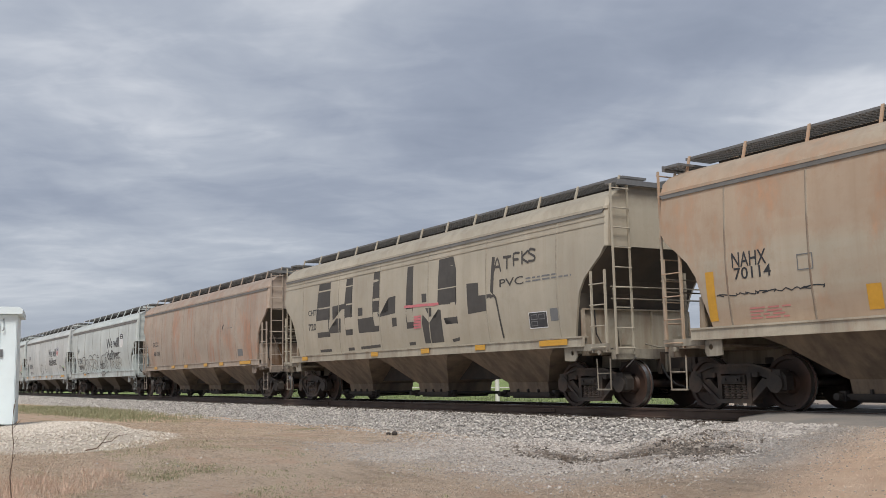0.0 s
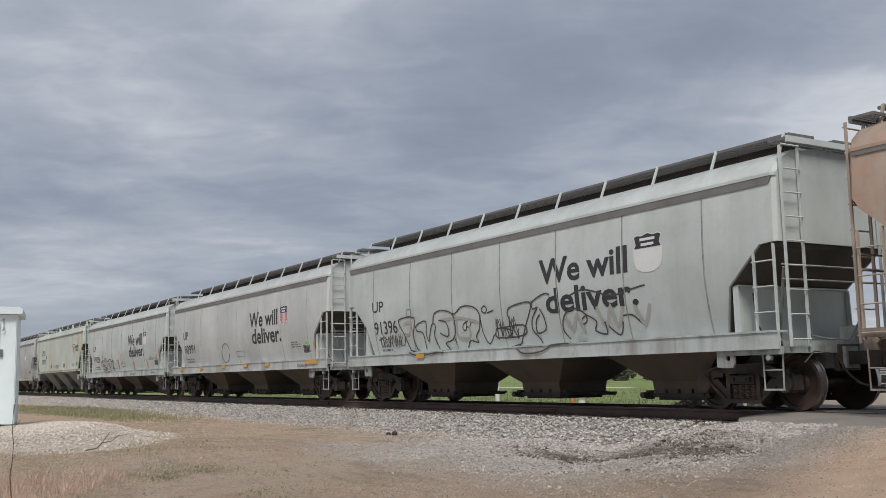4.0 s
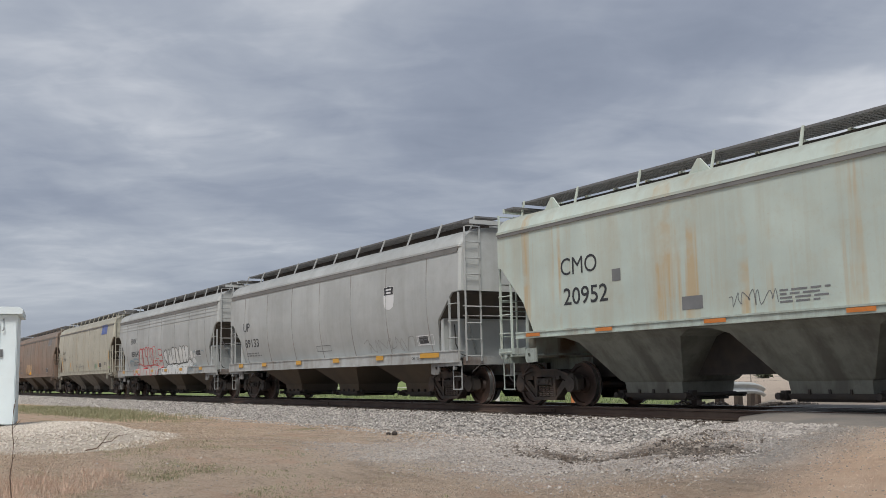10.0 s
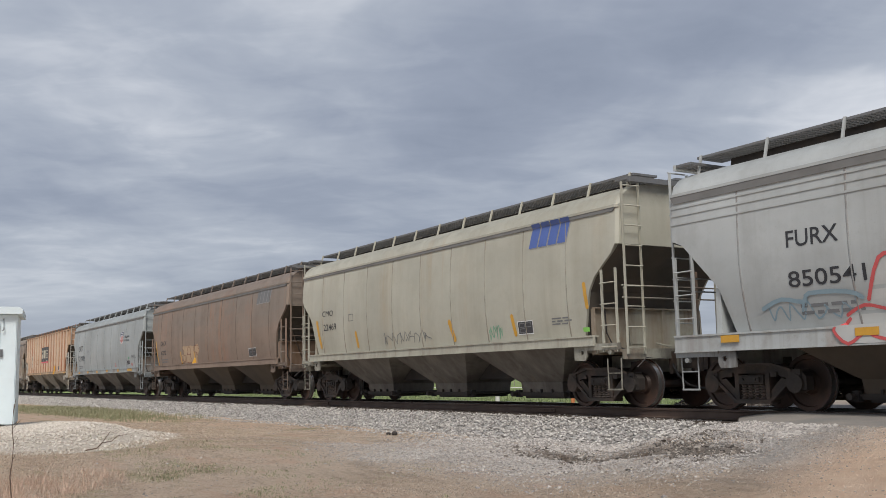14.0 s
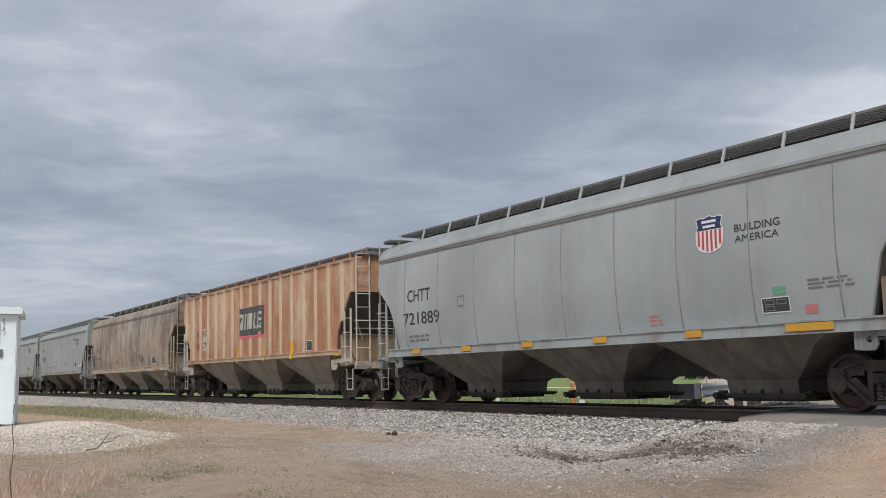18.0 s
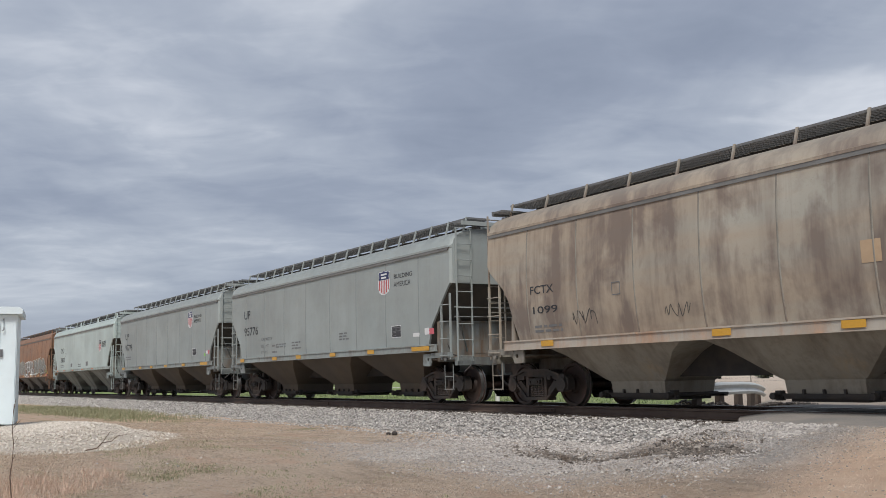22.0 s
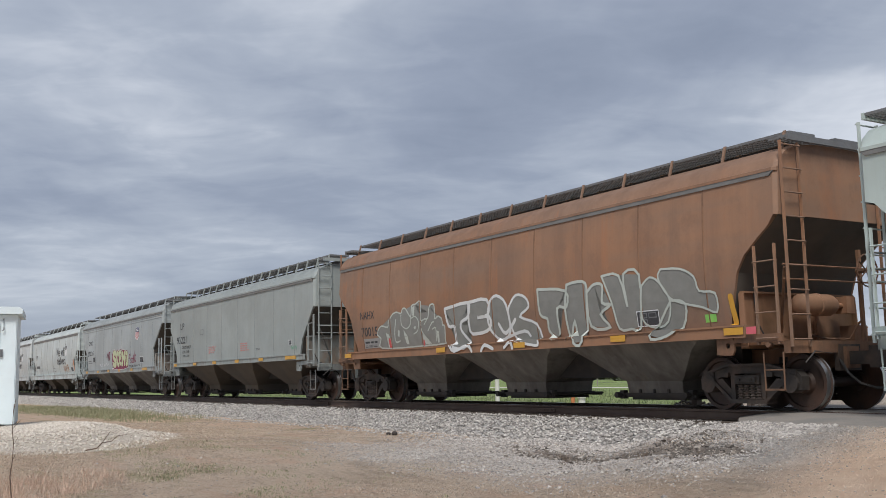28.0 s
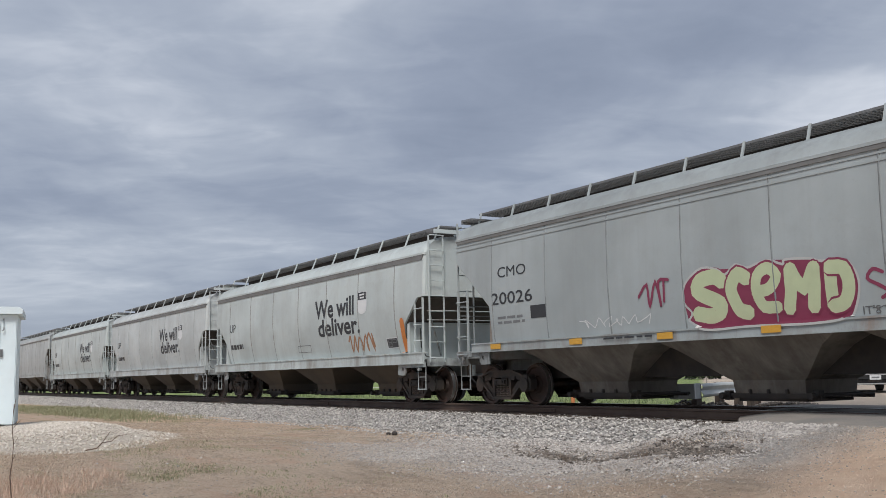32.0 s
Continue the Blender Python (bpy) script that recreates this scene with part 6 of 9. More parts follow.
fill(8, [(0.83, 1.52), (1.01, 2.20), (1.16, 1.83), (1.32, 2.21), (1.47, 1.50)], SPRAY_WHITE, 'graffiti')
stroke(8, [(0.83, 1.52), (1.01, 2.20), (1.16, 1.83), (1.32, 2.21), (1.47, 1.50), (0.83, 1.52)], 0.030, SPRAY_BLACK, 'graffiti')
fill(8, [(1.52, 2.21), (1.97, 2.19), (1.91, 1.57), (1.65, 1.49), (1.48, 1.54)], SPRAY_WHITE, 'graffiti')
stroke(8, [(1.52, 2.21), (1.97, 2.19), (1.91, 1.57), (1.65, 1.49), (1.48, 1.54), (1.52, 2.21)], 0.030, SPRAY_BLACK, 'graffiti')
fill(8, [(2.10, 2.20), (2.30, 2.18), (2.47, 1.97), (2.43, 1.66), (2.58, 1.50), (2.01, 1.51)], SPRAY_WHITE, 'graffiti')
stroke(8, [(2.10, 2.20), (2.30, 2.18), (2.47, 1.97), (2.43, 1.66), (2.58, 1.50), (2.01, 1.51), (2.10, 2.20)], 0.030, SPRAY_BLACK, 'graffiti')
fill(8, [(2.57, 2.10), (2.72, 2.25), (2.94, 2.22), (3.07, 2.00), (3.02, 1.59), (2.82, 1.52), (2.58, 1.57)], SPRAY_WHITE, 'graffiti')
stroke(8, [(2.57, 2.10), (2.72, 2.25), (2.94, 2.22), (3.07, 2.00), (3.02, 1.59), (2.82, 1.52), (2.58, 1.57), (2.57, 2.10)], 0.030, SPRAY_BLACK, 'graffiti')
fill(8, [(2.99, 1.56), (3.14, 2.16), (3.29, 2.25), (3.43, 2.18), (3.50, 1.62), (3.27, 1.53)], SPRAY_WHITE, 'graffiti')
stroke(8, [(2.99, 1.56), (3.14, 2.16), (3.29, 2.25), (3.43, 2.18), (3.50, 1.62), (3.27, 1.53), (2.99, 1.56)], 0.030, SPRAY_BLACK, 'graffiti')
fill(8, [(3.48, 2.20), (3.70, 2.24), (3.96, 2.17), (3.94, 1.99), (3.62, 1.54), (3.50, 1.62)], SPRAY_WHITE, 'graffiti')
stroke(8, [(3.48, 2.20), (3.70, 2.24), (3.96, 2.17), (3.94, 1.99), (3.62, 1.54), (3.50, 1.62), (3.48, 2.20)], 0.020, SPRAY_BLACK, 'graffiti')
fill(8, [(0.22, 1.30), (0.44, 1.46), (1.34, 1.51), (2.01, 1.51), (2.58, 1.50), (3.05, 1.51), (3.62, 1.52), (3.87, 1.66), (4.28, 1.55), (4.26, 1.26), (4.21, 1.03), (3.19, 1.03), (1.36, 1.03), (0.29, 1.04)], SPRAY_WHITE, 'graffiti')
stroke(8, [(0.22, 1.30), (0.44, 1.46), (1.34, 1.51), (2.01, 1.51), (2.58, 1.50), (3.05, 1.51), (3.62, 1.52), (3.87, 1.66), (4.28, 1.55), (4.26, 1.26), (4.21, 1.03), (3.19, 1.03), (1.36, 1.03), (0.29, 1.04), (0.22, 1.30)], 0.030, SPRAY_BLACK, 'graffiti')
stroke(8, [(0.89, 1.53), (0.92, 1.31), (1.03, 1.06), (1.24, 1.37)], 0.020, SPRAY_BLACK, 'graffiti')
stroke(8, [(1.43, 1.47), (1.40, 1.03)], 0.020, SPRAY_BLACK, 'graffiti')
stroke(8, [(1.85, 1.48), (1.97, 1.33), (1.92, 1.03)], 0.020, SPRAY_BLACK, 'graffiti')
stroke(8, [(2.58, 1.48), (2.49, 1.03)], 0.020, SPRAY_BLACK, 'graffiti')
stroke(8, [(2.65, 1.42), (2.91, 1.24), (2.78, 1.04)], 0.020, SPRAY_BLACK, 'graffiti')
stroke(8, [(3.30, 1.33), (3.25, 1.04)], 0.010, SPRAY_BLACK, 'graffiti')
stroke(8, [(3.47, 1.33), (3.63, 1.13), (3.58, 1.03)], 0.020, SPRAY_BLACK, 'graffiti')
stroke(8, [(0.38, 1.26), (0.60, 1.26)], 0.020, SPRAY_BLACK, 'graffiti')
stroke(8, [(0.50, 1.36), (0.48, 1.15)], 0.030, SPRAY_BLACK, 'graffiti')
stroke(8, [(1.72, 1.87), (1.73, 1.70)], 0.020, SPRAY_BLACK, 'graffiti')
stroke(8, [(3.64, 1.29), (3.81, 1.45), (4.08, 1.42)], 0.010, SPRAY_BLACK, 'graffiti')
fill(8, [(3.98, 1.77), (4.14, 1.85), (4.23, 2.00), (4.41, 1.99), (4.48, 1.82), (4.38, 1.69), (4.20, 1.68)], SPRAY_WHITE, 'graffiti')
fill(8, [(4.56, 1.78), (4.70, 1.80), (4.74, 1.89), (4.86, 1.85), (4.85, 1.75), (4.72, 1.72)], SPRAY_WHITE, 'graffiti')
fill(8, [(4.33, 1.58), (4.52, 1.69), (4.71, 1.68), (4.83, 1.50), (4.51, 1.47)], SPRAY_WHITE, 'graffiti')
stroke(8, [(4.65, 1.93), (4.80, 1.98), (4.92, 1.88), (5.02, 1.73)], 0.040, SPRAY_BLUE, 'graffiti')
stroke(8, [(5.46, 1.55), (5.63, 1.91), (5.85, 1.97), (6.01, 1.92), (5.98, 1.79)], 0.030, SPRAY_BLUE, 'graffiti')
stroke(8, [(4.40, 1.13), (4.62, 1.37), (4.70, 1.37), (4.56, 1.19), (4.75, 1.24), (4.86, 1.24), (5.00, 1.11)], 0.030, SPRAY_BLUE, 'graffiti')
stroke(8, [(5.50, 1.09), (5.75, 1.28), (5.80, 1.08), (6.04, 1.15)], 0.030, SPRAY_BLUE, 'graffiti')
fill(17, [(-2.20, 2.36), (-1.14, 2.45), (-1.16, 2.11), (-1.47, 2.00), (-1.49, 1.78), (-1.10, 1.42), (-1.74, 1.39), (-1.79, 1.89), (-2.06, 1.93)], SPRAY_GREY, 'graffiti')
stroke(17, [(-2.20, 2.36), (-1.14, 2.45), (-1.16, 2.11), (-1.47, 2.00), (-1.49, 1.78), (-1.10, 1.42), (-1.74, 1.39), (-1.79, 1.89), (-2.06, 1.93), (-2.20, 2.36)], 0.080, SPRAY_WHITE, 'graffiti')
fill(17, [(-1.10, 2.45), (-0.32, 2.46), (-0.29, 2.11), (-0.75, 2.06), (-0.25, 2.05), (-0.28, 1.78), (-0.73, 1.69), (-1.12, 1.77)], SPRAY_GREY, 'graffiti')
stroke(17, [(-1.10, 2.45), (-0.32, 2.46), (-0.29, 2.11), (-0.75, 2.06), (-0.25, 2.05), (-0.28, 1.78), (-0.73, 1.69), (-1.12, 1.77), (-1.10, 2.45)], 0.080, SPRAY_WHITE, 'graffiti')
fill(17, [(-0.32, 1.95), (-0.21, 2.38), (0.10, 2.52), (0.46, 2.28), (0.53, 1.68), (0.15, 1.49), (-0.22, 1.72)], SPRAY_GREY, 'graffiti')
stroke(17, [(-0.32, 1.95), (-0.21, 2.38), (0.10, 2.52), (0.46, 2.28), (0.53, 1.68), (0.15, 1.49), (-0.22, 1.72), (-0.32, 1.95)], 0.070, SPRAY_WHITE, 'graffiti')
fill(17, [(0.56, 2.22), (0.84, 2.47), (1.20, 2.39), (1.30, 2.17), (0.96, 1.98), (1.54, 1.79), (1.70, 1.37), (1.53, 1.33), (0.84, 1.46), (0.63, 1.68), (0.52, 2.06)], SPRAY_GREY, 'graffiti')
stroke(17, [(0.56, 2.22), (0.84, 2.47), (1.20, 2.39), (1.30, 2.17), (0.96, 1.98), (1.54, 1.79), (1.70, 1.37), (1.53, 1.33), (0.84, 1.46), (0.63, 1.68), (0.52, 2.06), (0.56, 2.22)], 0.060, SPRAY_WHITE, 'graffiti')
fill(17, [(1.66, 2.53), (2.61, 2.42), (2.62, 2.08), (2.30, 2.07), (2.29, 1.45), (1.96, 1.61), (1.94, 1.87), (1.70, 1.99)], SPRAY_GREY, 'graffiti')
stroke(17, [(1.66, 2.53), (2.61, 2.42), (2.62, 2.08), (2.30, 2.07), (2.29, 1.45), (1.96, 1.61), (1.94, 1.87), (1.70, 1.99), (1.66, 2.53)], 0.060, SPRAY_MIST, 'graffiti')
fill(17, [(2.67, 2.54), (2.95, 2.57), (3.28, 2.51), (3.28, 2.13), (3.17, 1.34), (2.90, 1.32), (2.84, 1.77), (2.64, 1.43), (2.57, 2.03)], SPRAY_GREY, 'graffiti')
stroke(17, [(2.67, 2.54), (2.95, 2.57), (3.28, 2.51), (3.28, 2.13), (3.17, 1.34), (2.90, 1.32), (2.84, 1.77), (2.64, 1.43), (2.57, 2.03), (2.67, 2.54)], 0.060, SPRAY_MIST, 'graffiti')
fill(17, [(3.30, 2.32), (3.54, 2.47), (3.79, 2.42), (3.75, 2.09), (3.99, 2.03), (3.67, 1.86), (3.90, 1.59), (3.34, 1.64)], SPRAY_GREY, 'graffiti')
stroke(17, [(3.30, 2.32), (3.54, 2.47), (3.79, 2.42), (3.75, 2.09), (3.99, 2.03), (3.67, 1.86), (3.90, 1.59), (3.34, 1.64), (3.30, 2.32)], 0.060, SPRAY_MIST, 'graffiti')
fill(17, [(3.78, 2.61), (4.29, 2.57), (4.47, 1.95), (4.43, 2.59), (4.86, 2.54), (4.78, 1.56), (4.51, 1.53), (4.17, 1.55), (4.03, 2.07)], SPRAY_GREY, 'graffiti')
stroke(17, [(3.78, 2.61), (4.29, 2.57), (4.47, 1.95), (4.43, 2.59), (4.86, 2.54), (4.78, 1.56), (4.51, 1.53), (4.17, 1.55), (4.03, 2.07), (3.78, 2.61)], 0.050, SPRAY_MIST, 'graffiti')
fill(17, [(4.91, 2.32), (5.14, 2.46), (5.38, 2.34), (5.61, 2.00), (5.51, 1.61), (5.15, 1.52), (4.84, 1.70)], SPRAY_GREY, 'graffiti')
stroke(17, [(4.91, 2.32), (5.14, 2.46), (5.38, 2.34), (5.61, 2.00), (5.51, 1.61), (5.15, 1.52), (4.84, 1.70), (4.91, 2.32)], 0.040, SPRAY_MIST, 'graffiti')
fill(17, [(5.44, 2.58), (5.92, 2.54), (6.25, 2.37), (6.35, 2.11), (6.71, 2.04), (6.71, 1.71), (6.40, 1.81), (5.96, 1.91), (5.62, 2.04), (5.36, 2.41)], SPRAY_GREY, 'graffiti')
stroke(17, [(5.44, 2.58), (5.92, 2.54), (6.25, 2.37), (6.35, 2.11), (6.71, 2.04), (6.71, 1.71), (6.40, 1.81), (5.96, 1.91), (5.62, 2.04), (5.36, 2.41), (5.44, 2.58)], 0.040, SPRAY_MIST, 'graffiti')
fill(17, [(5.64, 1.99), (5.99, 1.90), (5.87, 1.49), (5.43, 1.31), (5.13, 1.37)], SPRAY_GREY, 'graffiti')
stroke(17, [(5.64, 1.99), (5.99, 1.90), (5.87, 1.49), (5.43, 1.31), (5.13, 1.37), (5.64, 1.99)], 0.050, SPRAY_MIST, 'graffiti')
stroke(17, [(-1.90, 1.45), (-1.69, 1.30), (-1.10, 1.42), (-0.90, 1.27)], 0.080, SPRAY_WHITE, 'graffiti')
stroke(17, [(-0.50, 1.26), (-0.35, 1.40), (-0.01, 1.30)], 0.080, SPRAY_WHITE, 'graffiti')
stroke(17, [(0.42, 1.31), (0.65, 1.44), (0.74, 1.28)], 0.070, SPRAY_WHITE, 'graffiti')
stroke(17, [(0.31, 1.53), (1.07, 1.66), (1.26, 1.54)], 0.070, SPRAY_WHITE, 'graffiti')
stroke(17, [(0.10, 1.87), (0.34, 1.64), (0.77, 1.94)], 0.080, SPRAY_WHITE, 'graffiti')
fill(17, [(-5.87, 1.88), (-5.79, 2.03), (-5.58, 2.12), (-5.24, 2.07), (-5.17, 2.22), (-4.91, 2.41), (-4.67, 2.45), (-4.45, 2.40), (-4.34, 2.52), (-4.17, 2.50), (-3.93, 2.28), (-3.84, 2.57), (-3.65, 2.59), (-3.39, 2.64), (-3.42, 2.17), (-3.20, 2.18), (-3.04, 2.20), (-2.93, 2.50), (-2.70, 2.50), (-2.71, 2.17), (-2.54, 2.21), (-2.37, 2.13), (-2.35, 1.98), (-2.25, 1.94), (-2.31, 1.59), (-2.40, 1.51), (-3.73, 1.49), (-5.69, 1.51), (-5.68, 1.77)], SPRAY_GREY, 'graffiti')
stroke(17, [(-5.87, 1.88), (-5.79, 2.03), (-5.58, 2.12), (-5.24, 2.07), (-5.17, 2.22), (-4.91, 2.41), (-4.67, 2.45), (-4.45, 2.40), (-4.34, 2.52), (-4.17, 2.50), (-3.93, 2.28), (-3.84, 2.57), (-3.65, 2.59), (-3.39, 2.64), (-3.42, 2.17), (-3.20, 2.18), (-3.04, 2.20), (-2.93, 2.50), (-2.70, 2.50), (-2.71, 2.17), (-2.54, 2.21), (-2.37, 2.13), (-2.35, 1.98), (-2.25, 1.94), (-2.31, 1.59), (-2.40, 1.51), (-3.73, 1.49), (-5.69, 1.51), (-5.68, 1.77), (-5.87, 1.88)], 0.040, SPRAY_MIST, 'graffiti')
stroke(17, [(-4.74, 2.26), (-4.86, 1.89), (-4.84, 1.65), (-4.60, 1.67)], 0.040, SPRAY_MIST, 'graffiti')
stroke(17, [(-4.45, 2.36), (-4.44, 2.09), (-4.19, 1.98), (-3.96, 2.09), (-3.93, 2.28)], 0.030, SPRAY_MIST, 'graffiti')
stroke(17, [(-3.89, 2.24), (-3.68, 2.27), (-3.53, 2.12), (-3.61, 1.90), (-3.83, 1.82)], 0.030, SPRAY_MIST, 'graffiti')
stroke(17, [(-3.43, 2.11), (-3.40, 1.88), (-3.13, 1.64), (-2.99, 1.54)], 0.030, SPRAY_MIST, 'graffiti')
stroke(17, [(-3.26, 2.03), (-3.04, 2.20)], 0.030, SPRAY_MIST, 'graffiti')
stroke(17, [(-2.85, 1.90), (-2.69, 1.92), (-2.72, 1.59)], 0.030, SPRAY_MIST, 'graffiti')
stroke(17, [(-3.09, 1.86), (-2.86, 2.06), (-2.75, 2.08)], 0.030, SPRAY_MIST, 'graffiti')
fill(17, [(-5.38, 1.93), (-5.22, 1.87), (-5.09, 1.67), (-5.10, 1.51), (-5.29, 1.52), (-5.30, 1.72)], SPRAY_MIST, 'graffiti')
fill(17, [(-4.66, 1.98), (-4.58, 1.94), (-4.63, 1.77), (-4.71, 1.81)], SPRAY_MIST, 'graffiti')
fill(17, [(-4.37, 1.96), (-4.18, 1.78), (-4.14, 1.56), (-4.27, 1.57), (-4.35, 1.79)], SPRAY_MIST, 'graffiti')
fill(17, [(-2.67, 1.86), (-2.56, 1.82), (-2.59, 1.55), (-2.67, 1.55)], SPRAY_MIST, 'graffiti')
fill(17, [(-3.37, 1.82), (-3.09, 1.64), (-3.04, 1.52), (-3.27, 1.53), (-3.38, 1.66)], SPRAY_MIST, 'graffiti')
fill(17, [(-3.82, 2.53), (-3.71, 2.55), (-3.74, 2.29), (-3.84, 2.31)], SPRAY_MIST, 'graffiti')
fill(17, [(-3.82, 2.01), (-3.69, 2.02), (-3.75, 1.91)], SPRAY_MIST, 'graffiti')
stroke(17, [(-5.18, 1.72), (-5.17, 1.54)], 0.120, SPRAY_RED, 'graffiti')
stroke(17, [(-3.33, 1.62), (-3.35, 1.52)], 0.070, SPRAY_RED, 'graffiti')
fill(5, [(-4.68, 1.91), (-4.24, 1.97), (-4.03, 2.01), (-3.74, 2.08), (-3.57, 1.96), (-3.40, 1.87), (-3.13, 1.94), (-2.86, 2.02), (-2.63, 1.98), (-2.54, 1.86), (-2.10, 1.95), (-2.03, 1.79), (-2.14, 1.61), (-2.34, 1.54), (-2.12, 1.51), (-2.06, 1.36), (-2.48, 1.31), (-2.90, 1.33), (-3.40, 1.33), (-3.92, 1.34), (-4.13, 1.47), (-4.21, 1.64), (-4.44, 1.75)], SPRAY_PALE, 'graffiti')
stroke(5, [(-4.68, 1.91), (-4.24, 1.97), (-4.03, 2.01), (-3.74, 2.08), (-3.57, 1.96), (-3.40, 1.87), (-3.13, 1.94), (-2.86, 2.02), (-2.63, 1.98), (-2.54, 1.86), (-2.10, 1.95), (-2.03, 1.79), (-2.14, 1.61), (-2.34, 1.54), (-2.12, 1.51), (-2.06, 1.36), (-2.48, 1.31), (-2.90, 1.33), (-3.40, 1.33), (-3.92, 1.34), (-4.13, 1.47), (-4.21, 1.64), (-4.44, 1.75), (-4.68, 1.91)], 0.040, SPRAY_BLACK, 'graffiti')
stroke(5, [(-4.11, 1.96), (-3.88, 1.82), (-3.67, 1.97)], 0.040, SPRAY_BLACK, 'graffiti')
stroke(5, [(-4.44, 1.77), (-4.21, 1.64), (-4.00, 1.46), (-3.88, 1.62), (-4.10, 1.75)], 0.040, SPRAY_BLACK, 'graffiti')
stroke(5, [(-3.56, 1.88), (-3.62, 1.61), (-3.78, 1.36)], 0.030, SPRAY_BLACK, 'graffiti')
stroke(5, [(-3.13, 1.74), (-2.87, 1.76), (-2.74, 1.60), (-2.93, 1.57), (-3.13, 1.74)], 0.040, SPRAY_BLACK, 'graffiti')
stroke(5, [(-3.05, 1.58), (-2.88, 1.38), (-2.74, 1.52)], 0.030, SPRAY_BLACK, 'graffiti')
stroke(5, [(-3.38, 1.95), (-3.47, 1.88), (-3.27, 1.89)], 0.030, SPRAY_BLACK, 'graffiti')
stroke(5, [(-2.37, 1.81), (-2.24, 1.88), (-2.15, 1.76), (-2.37, 1.62)], 0.030, SPRAY_BLACK, 'graffiti')
stroke(5, [(-2.59, 1.52), (-2.43, 1.47), (-2.18, 1.52)], 0.030, SPRAY_BLACK, 'graffiti')
stroke(5, [(-3.94, 1.62), (-3.74, 1.45)], 0.030, SPRAY_BLACK, 'graffiti')
stroke(5, [(-3.27, 1.79), (-3.27, 1.59), (-3.17, 1.43)], 0.030, SPRAY_BLACK, 'graffiti')
stroke(5, [(-2.54, 1.84), (-2.64, 1.64), (-2.70, 1.37)], 0.030, SPRAY_BLACK, 'graffiti')
stroke(5, [(-5.06, 1.83), (-4.78, 1.79)], 0.050, SPRAY_DARKGREY, 'graffiti')
stroke(5, [(-4.88, 1.94), (-4.45, 1.96)], 0.050, SPRAY_DARKGREY, 'graffiti')
stroke(5, [(-4.76, 1.66), (-4.33, 1.66)], 0.060, SPRAY_DARKGREY, 'graffiti')
stroke(5, [(-4.75, 1.49), (-4.28, 1.43)], 0.060, SPRAY_DARKGREY, 'graffiti')
stroke(5, [(-1.95, 1.86), (-1.86, 1.78), (-1.96, 1.73)], 0.010, SPRAY_DARKGREY, 'graffiti')
stroke(5, [(-1.79, 1.85), (-1.65, 1.75)], 0.020, SPRAY_DARKGREY, 'graffiti')
stroke(5, [(-1.94, 1.62), (-1.83, 1.52), (-1.63, 1.45)], 0.020, SPRAY_DARKGREY, 'graffiti')
stroke(5, [(-1.45, 1.88), (-1.18, 1.88), (-0.86, 1.88)], 0.020, SPRAY_DARKGREY, 'graffiti')
stroke(5, [(-1.48, 1.76), (-1.16, 1.76)], 0.010, SPRAY_DARKGREY, 'graffiti')
stroke(5, [(-1.51, 1.65), (-1.38, 1.55), (-1.17, 1.56)], 0.010, SPRAY_DARKGREY, 'graffiti')
stroke(5, [(-1.52, 1.47), (-1.11, 1.43), (-0.74, 1.43)], 0.020, SPRAY_DARKGREY, 'graffiti')
fill(19, [(-1.06, 1.6), (-0.82, 1.47), (-0.44, 1.40), (0.37, 1.42), (1.17, 1.40), (1.86, 1.40), (2.22, 1.45), (2.33, 1.56), (2.43, 1.83), (2.43, 2.07), (2.31, 2.27), (2.11, 2.36), (1.83, 2.35), (1.59, 2.42), (1.14, 2.45), (1.09, 2.38), (0.81, 2.48), (0.53, 2.44), (0.35, 2.4), (0.1, 2.48), (-0.13, 2.33), (-0.31, 2.44), (-0.65, 2.5), (-0.97, 2.35), (-1.12, 2.17), (-1.13, 1.91), (-0.96, 1.73)], SPRAY_MAGENTA, 'graffiti')
stroke(19, [(-1.06, 1.6), (-0.82, 1.47), (-0.44, 1.40), (0.37, 1.42), (1.17, 1.40), (1.86, 1.40), (2.22, 1.45), (2.33, 1.56), (2.43, 1.83), (2.43, 2.07), (2.31, 2.27), (2.11, 2.36), (1.83, 2.35), (1.59, 2.42), (1.14, 2.45), (1.09, 2.38), (0.81, 2.48), (0.53, 2.44), (0.35, 2.4), (0.1, 2.48), (-0.13, 2.33), (-0.31, 2.44), (-0.65, 2.5), (-0.97, 2.35), (-1.12, 2.17), (-1.13, 1.91), (-0.96, 1.73), (-1.06, 1.6)], 0.04, SPRAY_PALE, 'graffiti')
# fat lime letters, each edged in magenta, laid one over the other
LIME_LETTERS = (
    (0.27, ((-0.20, 2.22), (-0.43, 2.33), (-0.71, 2.27), (-0.78, 2.10), (-0.56, 1.97), (-0.30, 1.84), (-0.30, 1.70), (-0.48, 1.66), (-0.84, 1.68)),),
    (0.25, ((0.33, 2.23), (0.16, 2.31), (0.00, 2.18), (0.00, 1.92), (0.12, 1.70), (0.34, 1.65)),),
    (0.20, ((0.56, 1.98), (0.80, 2.02), (0.93, 2.21), (0.76, 2.35), (0.55, 2.24), (0.53, 1.97), (0.66, 1.72), (0.94, 1.70)),),
    (0.23, ((1.15, 1.64), (1.20, 1.90), (1.22, 2.30)), ((1.22, 2.30), (1.46, 1.98), (1.68, 2.28)), ((1.68, 2.28), (1.66, 1.95), (1.62, 1.64))),
    (0.22, ((1.97, 1.64), (1.97, 2.24)), ((1.95, 2.25), (2.20, 2.20), (2.28, 1.98), (2.18, 1.70), (1.97, 1.64))),
)
